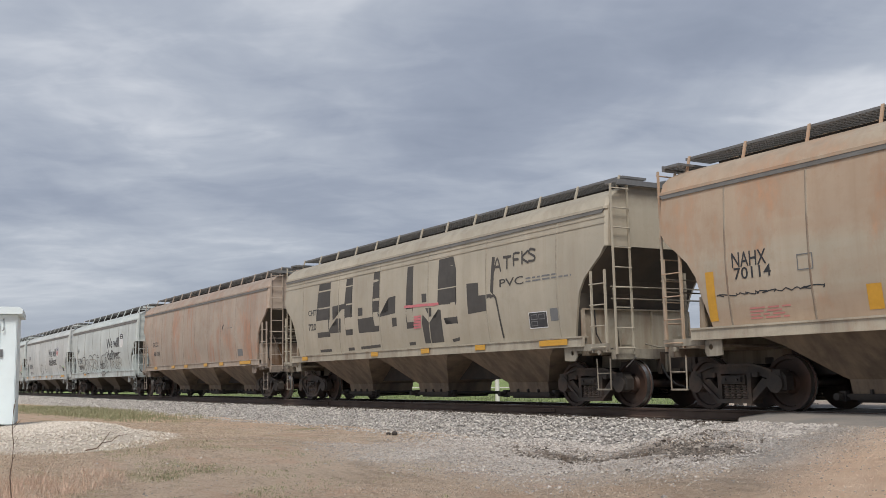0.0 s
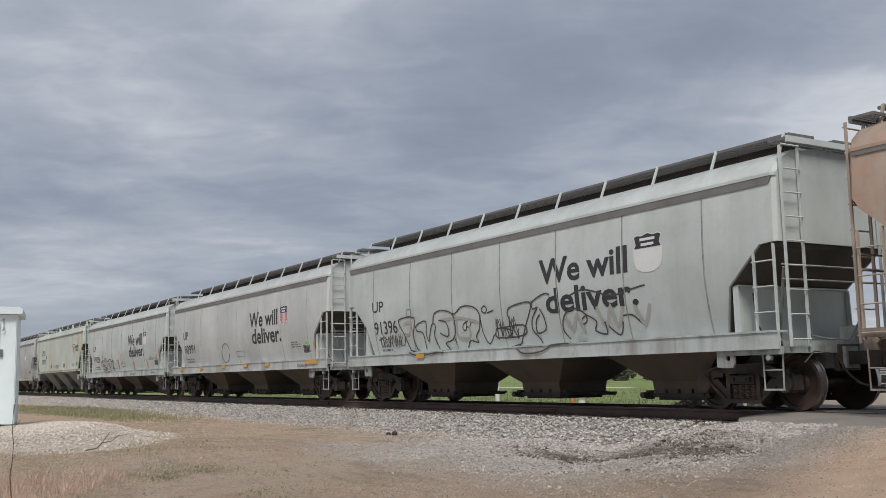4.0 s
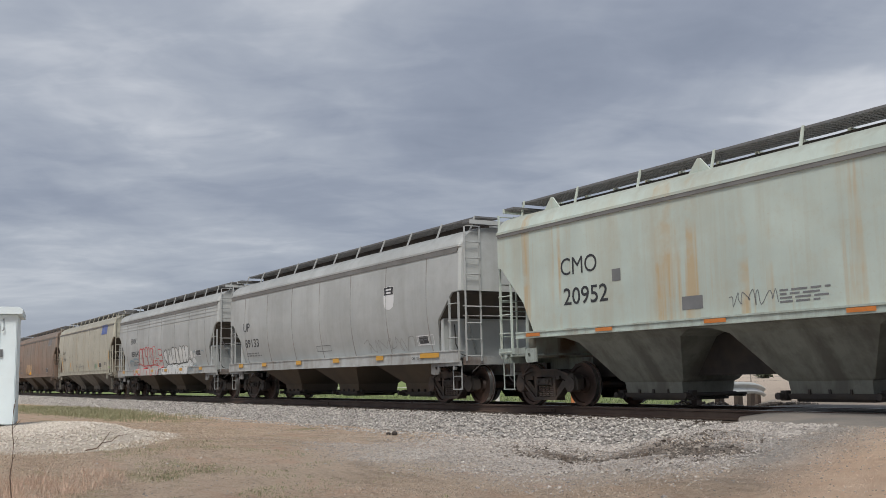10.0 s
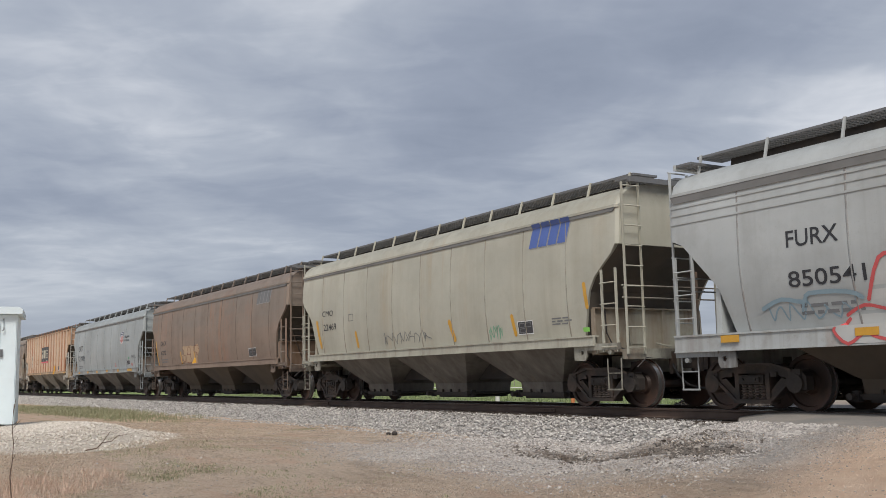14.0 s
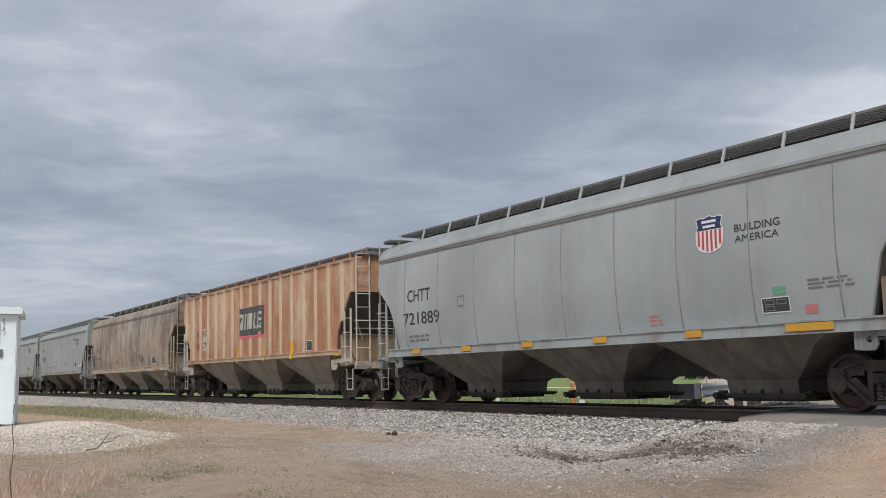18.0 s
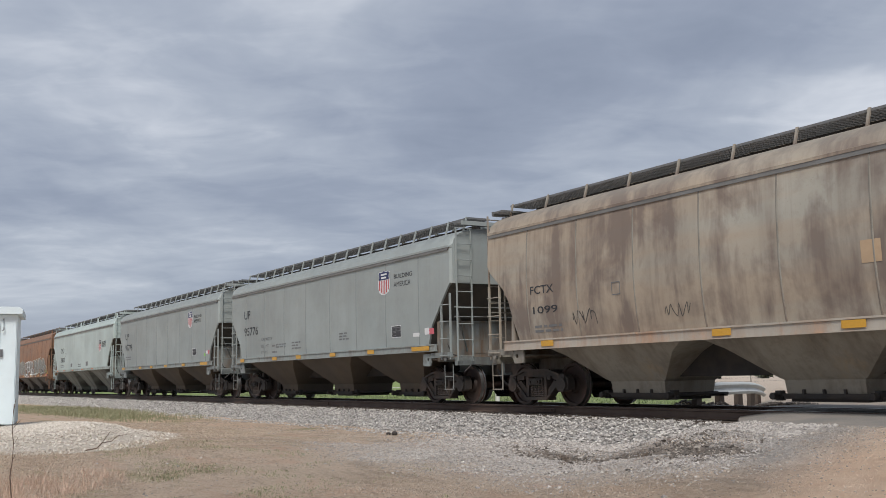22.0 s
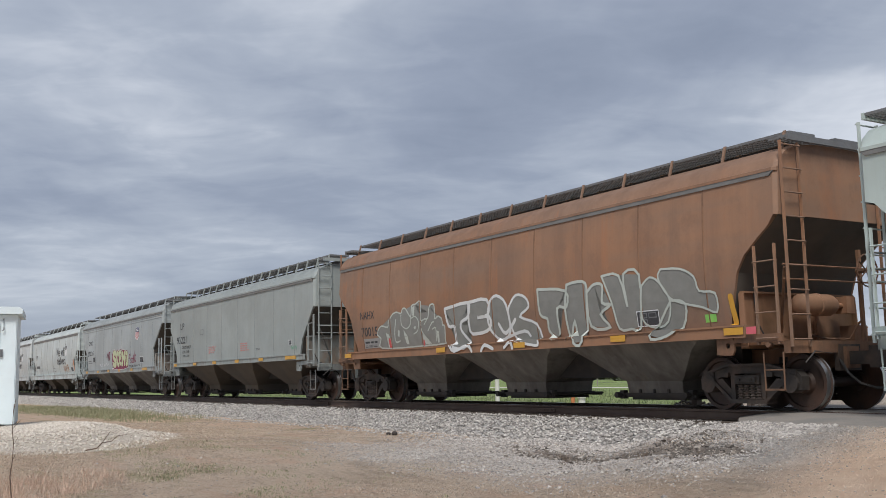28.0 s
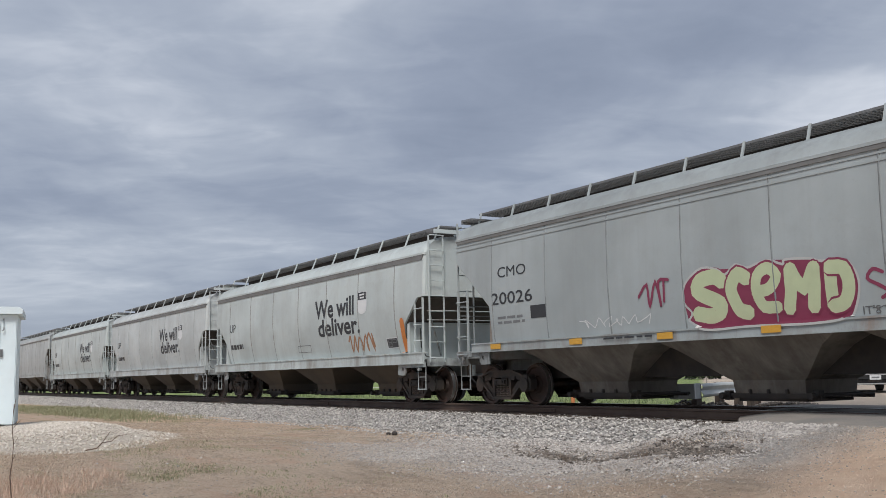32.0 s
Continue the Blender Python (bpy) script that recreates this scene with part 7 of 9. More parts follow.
COATS = itertools.count()
for wide, *strokes in LIME_LETTERS:
    for line in strokes:
        stroke(19, list(line), wide + 0.07, SPRAY_MAGENTA, 'graffiti')
    for line in strokes:
        stroke(19, list(line), wide, SPRAY_LIME, 'graffiti')
stroke(19, [(-2.29, 2.11), (-2.05, 2.33), (-2.0, 1.91), (-1.82, 2.37), (-1.7, 1.89), (-1.74, 2.36), (-1.48, 2.37)], 0.055, SPRAY_MAGENTA, 'graffiti')
stroke(19, [(-1.60, 2.37), (-1.62, 1.98)], 0.055, SPRAY_MAGENTA, 'graffiti')
stroke(19, [(2.85, 2.08), (2.69, 2.14), (2.59, 2.01), (2.77, 1.9), (2.92, 1.79), (2.8, 1.71)], 0.055, SPRAY_MAGENTA, 'graffiti')
stroke(19, [(3.2, 1.91), (3.05, 1.94), (3.02, 1.76), (3.17, 1.7)], 0.055, SPRAY_MAGENTA, 'graffiti')
stroke(19, [(3.41, 1.93), (3.23, 1.93), (3.23, 1.74), (3.39, 1.73)], 0.055, SPRAY_MAGENTA, 'graffiti')
stroke(19, [(3.44, 1.73), (3.46, 2.11), (3.59, 1.74), (3.73, 2.26)], 0.055, SPRAY_MAGENTA, 'graffiti')
stroke(19, [(3.73, 2.08), (3.93, 2.06), (3.87, 1.8), (3.72, 1.75)], 0.055, SPRAY_MAGENTA, 'graffiti')
lettering(19, "IT'S BEEN TOO", 2.46, 1.48, 1.38, 0.13, SPRAY_DARKGREY)
fill(10, [(-3.53, 2.23), (-2.83, 2.20), (-2.41, 2.23), (-1.96, 2.18), (-1.41, 2.27), (-1.32, 2.12), (-1.17, 2.06), (-1.42, 1.78), (-1.55, 1.46), (-2.41, 1.46), (-3.65, 1.54), (-3.64, 1.86), (-3.33, 1.86), (-3.42, 2.06)], SPRAY_TAN, 'graffiti')
stroke(10, [(-3.40, 2.06), (-3.31, 1.98), (-3.36, 1.86), (-3.09, 1.79)], 0.030, SPRAY_RUST, 'graffiti')
stroke(10, [(-2.84, 2.19), (-2.78, 1.94), (-2.89, 1.85), (-2.37, 1.84)], 0.030, SPRAY_RUST, 'graffiti')
stroke(10, [(-2.75, 2.11), (-2.65, 2.17), (-2.44, 2.14), (-2.36, 1.94), (-2.46, 1.87)], 0.030, SPRAY_RUST, 'graffiti')
stroke(10, [(-3.05, 1.75), (-3.04, 1.58), (-2.82, 1.50), (-2.40, 1.51), (-2.32, 1.64), (-2.47, 1.80)], 0.030, SPRAY_RUST, 'graffiti')
stroke(10, [(-3.59, 1.82), (-3.53, 1.61), (-3.24, 1.55), (-3.10, 1.76)], 0.030, SPRAY_RUST, 'graffiti')
stroke(10, [(-1.92, 2.14), (-1.91, 1.94), (-1.61, 1.92), (-1.42, 1.78)], 0.030, SPRAY_RUST, 'graffiti')
stroke(10, [(-1.92, 2.17), (-1.40, 2.21), (-1.31, 2.06), (-1.17, 2.05)], 0.030, SPRAY_RUST, 'graffiti')
stroke(10, [(-1.62, 1.86), (-1.51, 1.65), (-1.58, 1.50)], 0.030, SPRAY_RUST, 'graffiti')
stroke(3, [(-4.56, 1.44), (-4.74, 1.83), (-4.95, 2.12), (-4.88, 2.25), (-4.11, 2.24), (-4.27, 1.8), (-4.24, 1.53), (-4.15, 1.38)], 0.034, SPRAY_BLACK, 'graffiti')
stroke(3, [(-3.72, 1.4), (-3.74, 1.81), (-4.04, 1.89), (-4.04, 2.04), (-3.54, 2.12), (-3.59, 1.8), (-3.53, 1.6), (-3.41, 1.79), (-3.23, 2.03), (-3.08, 1.97), (-3.2, 1.72), (-3.07, 1.39)], 0.034, SPRAY_BLACK, 'graffiti')
stroke(3, [(-3.19, 2.03), (-3.09, 2.27), (-2.79, 2.34), (-2.37, 2.29), (-2.16, 2.13), (-2.18, 1.8), (-2.36, 1.6), (-2.72, 1.52), (-2.6, 1.39)], 0.034, SPRAY_BLACK, 'graffiti')
stroke(3, [(-2.89, 2.1), (-2.59, 2.05), (-2.48, 1.85), (-2.58, 1.68), (-2.9, 1.78)], 0.034, SPRAY_BLACK, 'graffiti')
stroke(3, [(-2.23, 2.24), (-2.08, 2.23), (-1.78, 2.37), (-1.34, 2.35), (-1.09, 2.24), (-1.02, 2.07), (-1.1, 1.81), (-1.3, 1.62), (-1.25, 1.48), (-1.58, 1.54), (-1.74, 1.38)], 0.034, SPRAY_BLACK, 'graffiti')
stroke(3, [(-1.79, 1.93), (-1.67, 1.99), (-1.64, 1.9), (-1.72, 1.79), (-1.83, 1.84), (-1.79, 1.93)], 0.034, SPRAY_BLACK, 'graffiti')
stroke(3, [(-1.62, 1.99), (-1.49, 2.07), (-1.45, 1.95), (-1.56, 1.85), (-1.64, 1.9)], 0.034, SPRAY_BLACK, 'graffiti')
stroke(3, [(-2.27, 1.61), (-2.18, 1.33)], 0.034, SPRAY_BLACK, 'graffiti')
stroke(3, [(-1.01, 2.11), (-0.99, 1.71), (-0.81, 1.43), (-0.55, 1.63)], 0.034, SPRAY_BLACK, 'graffiti')
stroke(3, [(-0.93, 2.26), (-0.8, 2.32), (-0.7, 2.24), (-0.8, 2.15), (-0.93, 2.22)], 0.034, SPRAY_BLACK, 'graffiti')
stroke(3, [(-0.7, 2.15), (-0.44, 2.19)], 0.034, SPRAY_BLACK, 'graffiti')
stroke(3, [(-4.57, 1.41), (-4.06, 1.28), (-3.72, 1.22), (-3.38, 1.25), (-2.87, 1.3), (-2.56, 1.28), (-2.59, 1.35)], 0.034, SPRAY_BLACK, 'graffiti')
stroke(3, [(-2.83, 2.1), (-2.4, 2.11), (-1.76, 2.09), (-1.09, 1.94)], 0.07, SPRAY_FAINT, 'graffiti')
stroke(3, [(-2.05, 2.07), (-2.09, 1.65), (-1.59, 1.61), (-1.53, 1.89)], 0.07, SPRAY_FAINT, 'graffiti')
stroke(3, [(-4.72, 2.1), (-4.34, 2.12), (-4.44, 1.84), (-4.71, 1.83)], 0.07, SPRAY_FAINT, 'graffiti')
scrawl(3, -6.18, 1.50, -4.70, 1.86, SPRAY_BLACK, 13, 0.022, 34)
text_bars(3, -6.15, 1.42, -5.40, 1.64, 2, MARK_GREY)
stroke(3, [(0.1, 2.07), (0.18, 2.2), (0.56, 2.27), (0.97, 2.28), (0.99, 2.13), (0.72, 1.76), (0.41, 1.34)], 0.034, SPRAY_BLACK, 'graffiti')
stroke(3, [(0.1, 2.07), (0.23, 1.79), (0.38, 1.51)], 0.034, SPRAY_BLACK, 'graffiti')
stroke(3, [(-0.41, 1.76), (0.64, 1.8), (0.62, 1.57), (-0.42, 1.56), (-0.41, 1.76)], 0.034, SPRAY_BLACK, 'graffiti')
stroke(3, [(-0.16, 1.76), (0.2, 1.69), (0.02, 1.55)], 0.034, SPRAY_BLACK, 'graffiti')
stroke(3, [(1.05, 2.26), (1.24, 2.34), (1.54, 2.42), (1.71, 2.39)], 0.034, SPRAY_BLACK, 'graffiti')
stroke(3, [(1.06, 2.29), (1.07, 2.12), (1.25, 2.14), (1.03, 1.93), (0.97, 1.68), (1.17, 1.47), (1.22, 1.37)], 0.034, SPRAY_BLACK, 'graffiti')
stroke(3, [(1.33, 2.1), (1.45, 1.9), (1.43, 1.65), (1.12, 1.6), (1.15, 1.86), (1.3, 1.98)], 0.034, SPRAY_BLACK, 'graffiti')
stroke(3, [(2.2, 1.42), (2.04, 1.61), (2.09, 1.85), (2.27, 1.99), (2.58, 2.03), (2.85, 1.88), (3.13, 1.73), (3.05, 1.55), (3.38, 1.47), (3.37, 1.7)], 0.034, SPRAY_BLACK, 'graffiti')
stroke(3, [(3.37, 1.7), (3.59, 1.51), (3.77, 1.44), (3.89, 1.66), (3.85, 1.78), (4.18, 1.8), (4.39, 1.65), (4.49, 1.62)], 0.034, SPRAY_BLACK, 'graffiti')
stroke(3, [(2.69, 1.81), (2.81, 1.86), (2.84, 1.77), (2.72, 1.7), (2.64, 1.75)], 0.034, SPRAY_BLACK, 'graffiti')
stroke(3, [(0.57, 1.27), (0.83, 1.16), (1.35, 1.17), (1.68, 1.25), (1.85, 1.31), (2.7, 1.33)], 0.034, SPRAY_BLACK, 'graffiti')
stroke(3, [(2.41, 2.32), (2.79, 2.4), (3.21, 2.32), (3.54, 2.23), (3.87, 2.22), (4.27, 2.29), (4.63, 2.33)], 0.034, SPRAY_BLACK, 'graffiti')
stroke(3, [(2.15, 1.9), (2.35, 1.6), (2.55, 1.9), (2.7, 1.55)], 0.09, SPRAY_FAINT, 'graffiti')
stroke(3, [(3.2, 2.0), (3.4, 1.6), (3.6, 2.0), (3.75, 1.6), (3.95, 1.95)], 0.09, SPRAY_FAINT, 'graffiti')
stroke(3, [(4.3, 1.95), (4.5, 1.6), (4.7, 1.95)], 0.09, SPRAY_FAINT, 'graffiti')
lettering(3, 'We will', 1.38, 2.61, 2.82, 0.54, MARK_BLACK)
lettering(3, 'deliver.', 1.56, 1.97, 2.86, 0.54, MARK_BLACK)
shield(3, 4.38, 2.56, 5.16, 3.32, 'faded')
fill(12, [(-1.30, 3.36), (1.16, 3.36), (1.16, 2.22), (-1.30, 2.22)], PANEL_DARK, 'black_panel')
on_side(12, 'panel_stripe', [(-1.30, 2.225), (1.16, 2.225), (1.16, 2.33), (-1.30, 2.33)], [(0, 1, 2, 3)], MARK_PINK, 0.006)
# the owner's mark as plain slanted blocks
for k_, (u_, w_, z_) in enumerate(((-1.24, 0.36, 3.02), (-0.98, 0.13, 2.56), (-0.72, 0.15, 2.56), (-0.46, 0.17, 2.56), (-0.10, 0.17, 2.56), (0.20, 0.15, 2.56), (0.58, 0.15, 2.56))):
    on_side(12, 'emblem_block', [(u_ - 0.1 * (3.14 - z_) / 0.58, z_), (u_ - 0.1 * (3.14 - z_) / 0.58 + w_, z_), (u_ + w_, 3.14), (u_, 3.14)], [(0, 1, 2, 3)], MARK_WORN, 0.006 + 0.0008 * k_)
for u_, z_, w_ in ((0.26, 2.56, 0.20), (0.64, 2.56, 0.28), (0.70, 2.82, 0.24), (0.74, 3.05, 0.24)):
    on_side(12, 'emblem_block', [(u_, z_), (u_ + w_, z_), (u_ + w_ + 0.015, z_ + 0.10), (u_ + 0.015, z_ + 0.10)], [(0, 1, 2, 3)], MARK_WORN, 0.0125)
# flaked patches where the panel has worn through
flake_rnd = random.Random(5)
for k_ in range(34):
    u_, z_ = (flake_rnd.gauss(0.15, 0.22), flake_rnd.gauss(2.62, 0.16)) if k_ % 2 else (flake_rnd.gauss(0.75, 0.25), flake_rnd.gauss(2.85, 0.25))
    a_, b_ = flake_rnd.uniform(0.02, 0.06), flake_rnd.uniform(0.02, 0.05)
    if -1.2 < u_ < 1.05 and 2.36 < z_ < 3.3:
        on_side(12, 'paint_flake', [(u_ - a_, z_), (u_ - a_ * 0.3, z_ - b_), (u_ + a_ * 0.8, z_ - b_ * 0.6), (u_ + a_, z_ + b_ * 0.4), (u_, z_ + b_)], [(0, 1, 2, 3, 4)], MARK_WORN, 0.014 + 0.0006 * k_)
fill(12, [(-5.70, 1.93), (-5.02, 1.93), (-5.02, 2.84), (-5.70, 2.84)], MARK_PATCH, 'repainted_patch')
lettering(12, 'NA', -6.40, 2.50, 0.46, 0.27, MARK_BLACK)
lettering(12, 'HX', -5.62, 2.50, 0.46, 0.27, MARK_BLACK)
lettering(12, '100', -6.44, 2.00, 0.54, 0.27, MARK_BLACK)
lettering(12, '778', -5.63, 2.00, 0.56, 0.27, MARK_BLACK)
panel(12, 'stencil_mark', -7.30, 1.62, -7.20, 1.98, MARK_YELLOW)
outline_box(12, -3.16, 2.18, -2.76, 2.48, RUST_SCUFF)
outline_box(12, 2.2, 1.66, 2.7, 1.82, RUST_SCUFF)
text_bars(12, -5.2, 1.66, -4.5, 1.80, 2, RUST_SCUFF)
stroke(12, [(-1.46, 1.87), (-1.46, 1.40)], 0.170, MARK_YELLOW, 'stencil_mark')
stroke(12, [(1.26, 1.86), (1.28, 1.40)], 0.130, MARK_YELLOW, 'stencil_mark')
stroke(12, [(3.80, 1.89), (3.82, 1.40)], 0.100, MARK_YELLOW, 'stencil_mark')


# ---- ground, track, road ----
RED_K, RED_C = 0.42, -3.8         # where the red road dirt begins: x + RED_K * y > RED_C
EDGE_X, EDGE_Y = -12.3, 13.7      # a point of the road's left edge where it meets the track
ROAD_W = 9.0


def step(a, b, v):
    k = max(0.0, min(1.0, (v - a) / (b - a)))
    return k * k * (3 - 2 * k)


def over_road(x, y):
    """Metres to the right of the road's left edge."""
    return (x - EDGE_X) * 0.8 + (y - EDGE_Y) * 0.6


def ground_z(x, y):
    d = TRACK_Y - y
    if d > 0:
        z = -0.82 + 0.27 * step(2.5, 9.0, y)
        z += 0.28 * step(-12.5, -18.0, x) * step(9.0, 5.0, y)
        # gravel heap round the cabinet
        q = ((x + 23.2) / 4.6) ** 2 + ((y - 3.6) / 2.6) ** 2
        z += 0.30 * step(1.0, 0.15, q)
    else:
        z = -0.55 - 0.25 * step(18, 26, y)
    e = over_road(x, y)
    zr = -0.05 - 0.72 * step(11.3, 1.0, y)
    if d < 0:
        zr = -0.06
    k = step(-2.2, 0.6, e) * (1 - step(ROAD_W, ROAD_W + 3.0, e))
    z = z + (zr - z) * k
    if d > 0:
        # torn, muddy rut beside the road fill
        r = math.hypot((x + 10.4) / 3.4, (y - 9.15 + 0.26 * (x + 10.4)) / 0.5)
        z += -0.24 * step(1.0, 0.2, r) * (0.7 + 0.8 * noise.noise((x * 1.4, y * 1.4, 5)))
        r = math.hypot((x + 9.8) / 2.6, (y - 9.75 + 0.2 * (x + 9.8)) / 0.45)
        z += 0.09 * step(1.0, 0.2, r) * (0.7 + noise.noise((x * 1.2, y * 1.2, 8)))
    # keep below the ballast bed
    if abs(d) < 3.0:
        z = min(z, -0.62 if k < 0.5 else -0.30)
    if d < 0:
        # low bank of thrown-up earth beside the far end of the crossing
        q = math.hypot((x + 16.6) / 3.2, (y - 17.3) / 0.9)
        if q < 1:
            z = max(z, -0.62 + 0.58 * step(1.0, 0.15, q) * (0.92 + 0.25 * noise.noise((x * 2.0, y * 2.0, 6))))
    near = step(60.0, 25.0, math.hypot(x, y))
    z += near * (0.030 * noise.noise((x * 0.5, y * 0.5, 0)) + 0.014 * noise.noise((x * 1.9, y * 1.9, 3)) + 0.006 * noise.noise((x * 5.0, y * 5.0, 7)))
    return z


def mask(t, sep, kx, ky, c, soft):
    """Smooth half-plane: 0 where kx*x + ky*y < c, 1 a soft metres further."""
    lin = math_node(t, "ADD", math_node(t, "MULTIPLY", sep.outputs[0], kx), math_node(t, "MULTIPLY", sep.outputs[1], ky))
    return math_node(t, "DIVIDE", math_node(t, "SUBTRACT", lin, c), soft, True)


def ground_material():
    m, t, b, co = material("dry_ground")
    n1 = noise_tex(t, co, 0.22, 5, 0.6)
    n2 = noise_tex(t, co, 1.6, 8, 0.7)
    n3 = noise_tex(t, co, 17.0, 8, 0.8)
    n4 = noise_tex(t, co, 0.6, 6, 0.65)
    sep = node(t, "ShaderNodeSeparateXYZ")
    wob = node(t, "ShaderNodeMapping")
    t.links.new(co, sep.inputs[0])
    dirt = mix(t, ramp(t, n2, [(0.33, (0, 0, 0)), (0.67, (1, 1, 1))]), (0.405, 0.284, 0.2), (0.705, 0.543, 0.406))
    dirt = mix(t, ramp(t, n1, [(0.40, (0, 0, 0)), (0.60, (1, 1, 1))]), dirt, (0.611, 0.482, 0.369))
    # weathered stone chips show all through it
    chips = ramp(t, n3, [(0.50, (0, 0, 0)), (0.62, (1, 1, 1))])
    dirt = mix(t, math_node(t, "MULTIPLY", chips, 0.75), dirt, (0.667, 0.565, 0.458))
    dark = ramp(t, n3, [(0.36, (1, 1, 1)), (0.46, (0, 0, 0))])
    dirt = mix(t, math_node(t, "MULTIPLY", dark, 0.65), dirt, (0.27, 0.205, 0.15))
    # dry thatch to the left
    thatch = mix(t, n3, (0.417, 0.286, 0.197), (0.729, 0.56, 0.412))
    left = mask(t, sep, -0.75, -0.66, 9.0, 4.0)
    left = math_node(t, "MULTIPLY", left, ramp(t, n4, [(0.36, (0.15, 0.15, 0.15)), (0.55, (1, 1, 1))]))
    col = mix(t, left, dirt, thatch)
    n5 = noise_tex(t, co, 0.75, 6, 0.7, (0.55, 1.6, 1.0), 0.6)
    pink = ramp(t, n5, [(0.54, (0, 0, 0)), (0.66, (0.5, 0.5, 0.5))])
    col = mix(t, pink, col, (0.597, 0.387, 0.28))
    dusk = ramp(t, n5, [(0.34, (0.6, 0.6, 0.6)), (0.46, (0, 0, 0))])
    col = mix(t, dusk, col, (0.304, 0.233, 0.173))
    n6 = noise_tex(t, co, 2.4, 7, 0.75, (0.7, 1.5, 1.0), 0.8)
    col = mix(t, ramp(t, n6, [(0.34, (0.42, 0.42, 0.42)), (0.45, (0, 0, 0))]), col, (0.225, 0.175, 0.13))
    # pale green patches of new grass
    gp = ramp(t, noise_tex(t, co, 0.9, 5, 0.6, (0.8, 1.3, 1)), [(0.56, (0, 0, 0)), (0.70, (1, 1, 1))])
    gp = math_node(t, "MULTIPLY", gp, math_node(t, "MULTIPLY", mask(t, sep, -0.75, -0.66, 7.0, 2.0), 0.7))
    col = mix(t, gp, col, (0.23, 0.235, 0.10))
    # crushed limestone round the cabinet
    qx = math_node(t, "POWER", math_node(t, "ABSOLUTE", math_node(t, "DIVIDE", math_node(t, "ADD", sep.outputs[0], 23.2), 5.0)), 2.0)
    qy = math_node(t, "POWER", math_node(t, "ABSOLUTE", math_node(t, "DIVIDE", math_node(t, "SUBTRACT", sep.outputs[1], 4.1), 2.6)), 2.0)
    heap = ramp(t, math_node(t, "MULTIPLY", math_node(t, "ADD", math_node(t, "ADD", qx, qy), math_node(t, "MULTIPLY", n4, 0.5)), 0.5), [(0.54, (1, 1, 1)), (0.62, (0, 0, 0))])
    col = mix(t, heap, col, mix(t, n3, (0.60, 0.52, 0.435), (0.81, 0.735, 0.635)))
    # grey chippings spread in front of the crossing
    grey = mix(t, ramp(t, n3, [(0.35, (0, 0, 0)), (0.62, (1, 1, 1))]), (0.33, 0.30, 0.275), (0.68, 0.625, 0.575))
    gm = math_node(t, "MULTIPLY", mask(t, sep, 1.0, 0.0, -17.5, 4.0), mask(t, sep, 0.0, 1.0, 6.7, 1.6))
    gm = math_node(t, "MULTIPLY", gm, ramp(t, n4, [(0.34, (0.35, 0.35, 0.35)), (0.52, (0.95, 0.95, 0.95))]))
    col = mix(t, gm, col, grey)
    # dark damp earth in the rut
    rl = math_node(t, "ADD", math_node(t, "MULTIPLY", math_node(t, "ADD", sep.outputs[0], 10.4), 0.26), math_node(t, "SUBTRACT", sep.outputs[1], 9.15))
    rl = math_node(t, "POWER", math_node(t, "ABSOLUTE", math_node(t, "DIVIDE", rl, 0.42)), 2.0)
    rx = math_node(t, "POWER", math_node(t, "ABSOLUTE", math_node(t, "DIVIDE", math_node(t, "ADD", sep.outputs[0], 10.4), 3.3)), 2.0)
    rut = ramp(t, math_node(t, "MULTIPLY", math_node(t, "ADD", math_node(t, "ADD", rl, rx), math_node(t, "MULTIPLY", n2, 1.3)), 0.4), [(0.44, (0.95, 0.95, 0.95)), (0.70, (0, 0, 0))])
    col = mix(t, rut, col, mix(t, ramp(t, n3, [(0.4, (0, 0, 0)), (0.6, (1, 1, 1))]), (0.055, 0.042, 0.033), (0.22, 0.165, 0.125)))
    # red-tan road dirt on the right
    red = mix(t, ramp(t, n2, [(0.33, (0, 0, 0)), (0.67, (1, 1, 1))]), (0.78, 0.535, 0.37), (0.95, 0.73, 0.55))
    red = mix(t, math_node(t, "MULTIPLY", chips, 0.35), red, (0.80, 0.64, 0.50))
    rm = mask(t, sep, 1.0, RED_K, RED_C, 1.6)
    rm = ramp(t, math_node(t, "ADD", math_node(t, "MULTIPLY", rm, 0.75), math_node(t, "MULTIPLY", n4, 0.5)), [(0.40, (0, 0, 0)), (0.80, (1, 1, 1))])
    col = mix(t, rm, col, red)
    # the far side of the track is pasture, crossed by the pale road
    far = mask(t, sep, 0.0, 1.0, 17.6, 1.2)
    green = mix(t, n2, (0.135, 0.19, 0.06), (0.24, 0.30, 0.115))
    green = mix(t, ramp(t, n1, [(0.45, (0, 0, 0)), (0.65, (1, 1, 1))]), green, (0.27, 0.32, 0.13))
    verge = mix(t, n3, (0.24, 0.22, 0.19), (0.50, 0.46, 0.41))
    road = mix(t, n2, (0.44, 0.36, 0.29), (0.58, 0.50, 0.42))
    fcol = mix(t, mask(t, sep, 0.8, 0.6, -5.2, 1.2), green, verge)
    fcol = mix(t, mask(t, sep, 0.8, 0.6, -1.9, 0.8), fcol, road)
    # a pale lane crosses the pasture far off
    lane = math_node(t, "MULTIPLY", mask(t, sep, 0.0, 1.0, 66.5, 0.6), math_node(t, "SUBTRACT", 1.0, mask(t, sep, 0.0, 1.0, 70.0, 0.6)))
    fcol = mix(t, lane, fcol, (0.62, 0.60, 0.55))
    bare = math_node(t, "MULTIPLY", mask(t, sep, 1.034, 1.0, 0.0, 1.5), mask(t, sep, 0.0, 1.0, 23.0, 2.0))
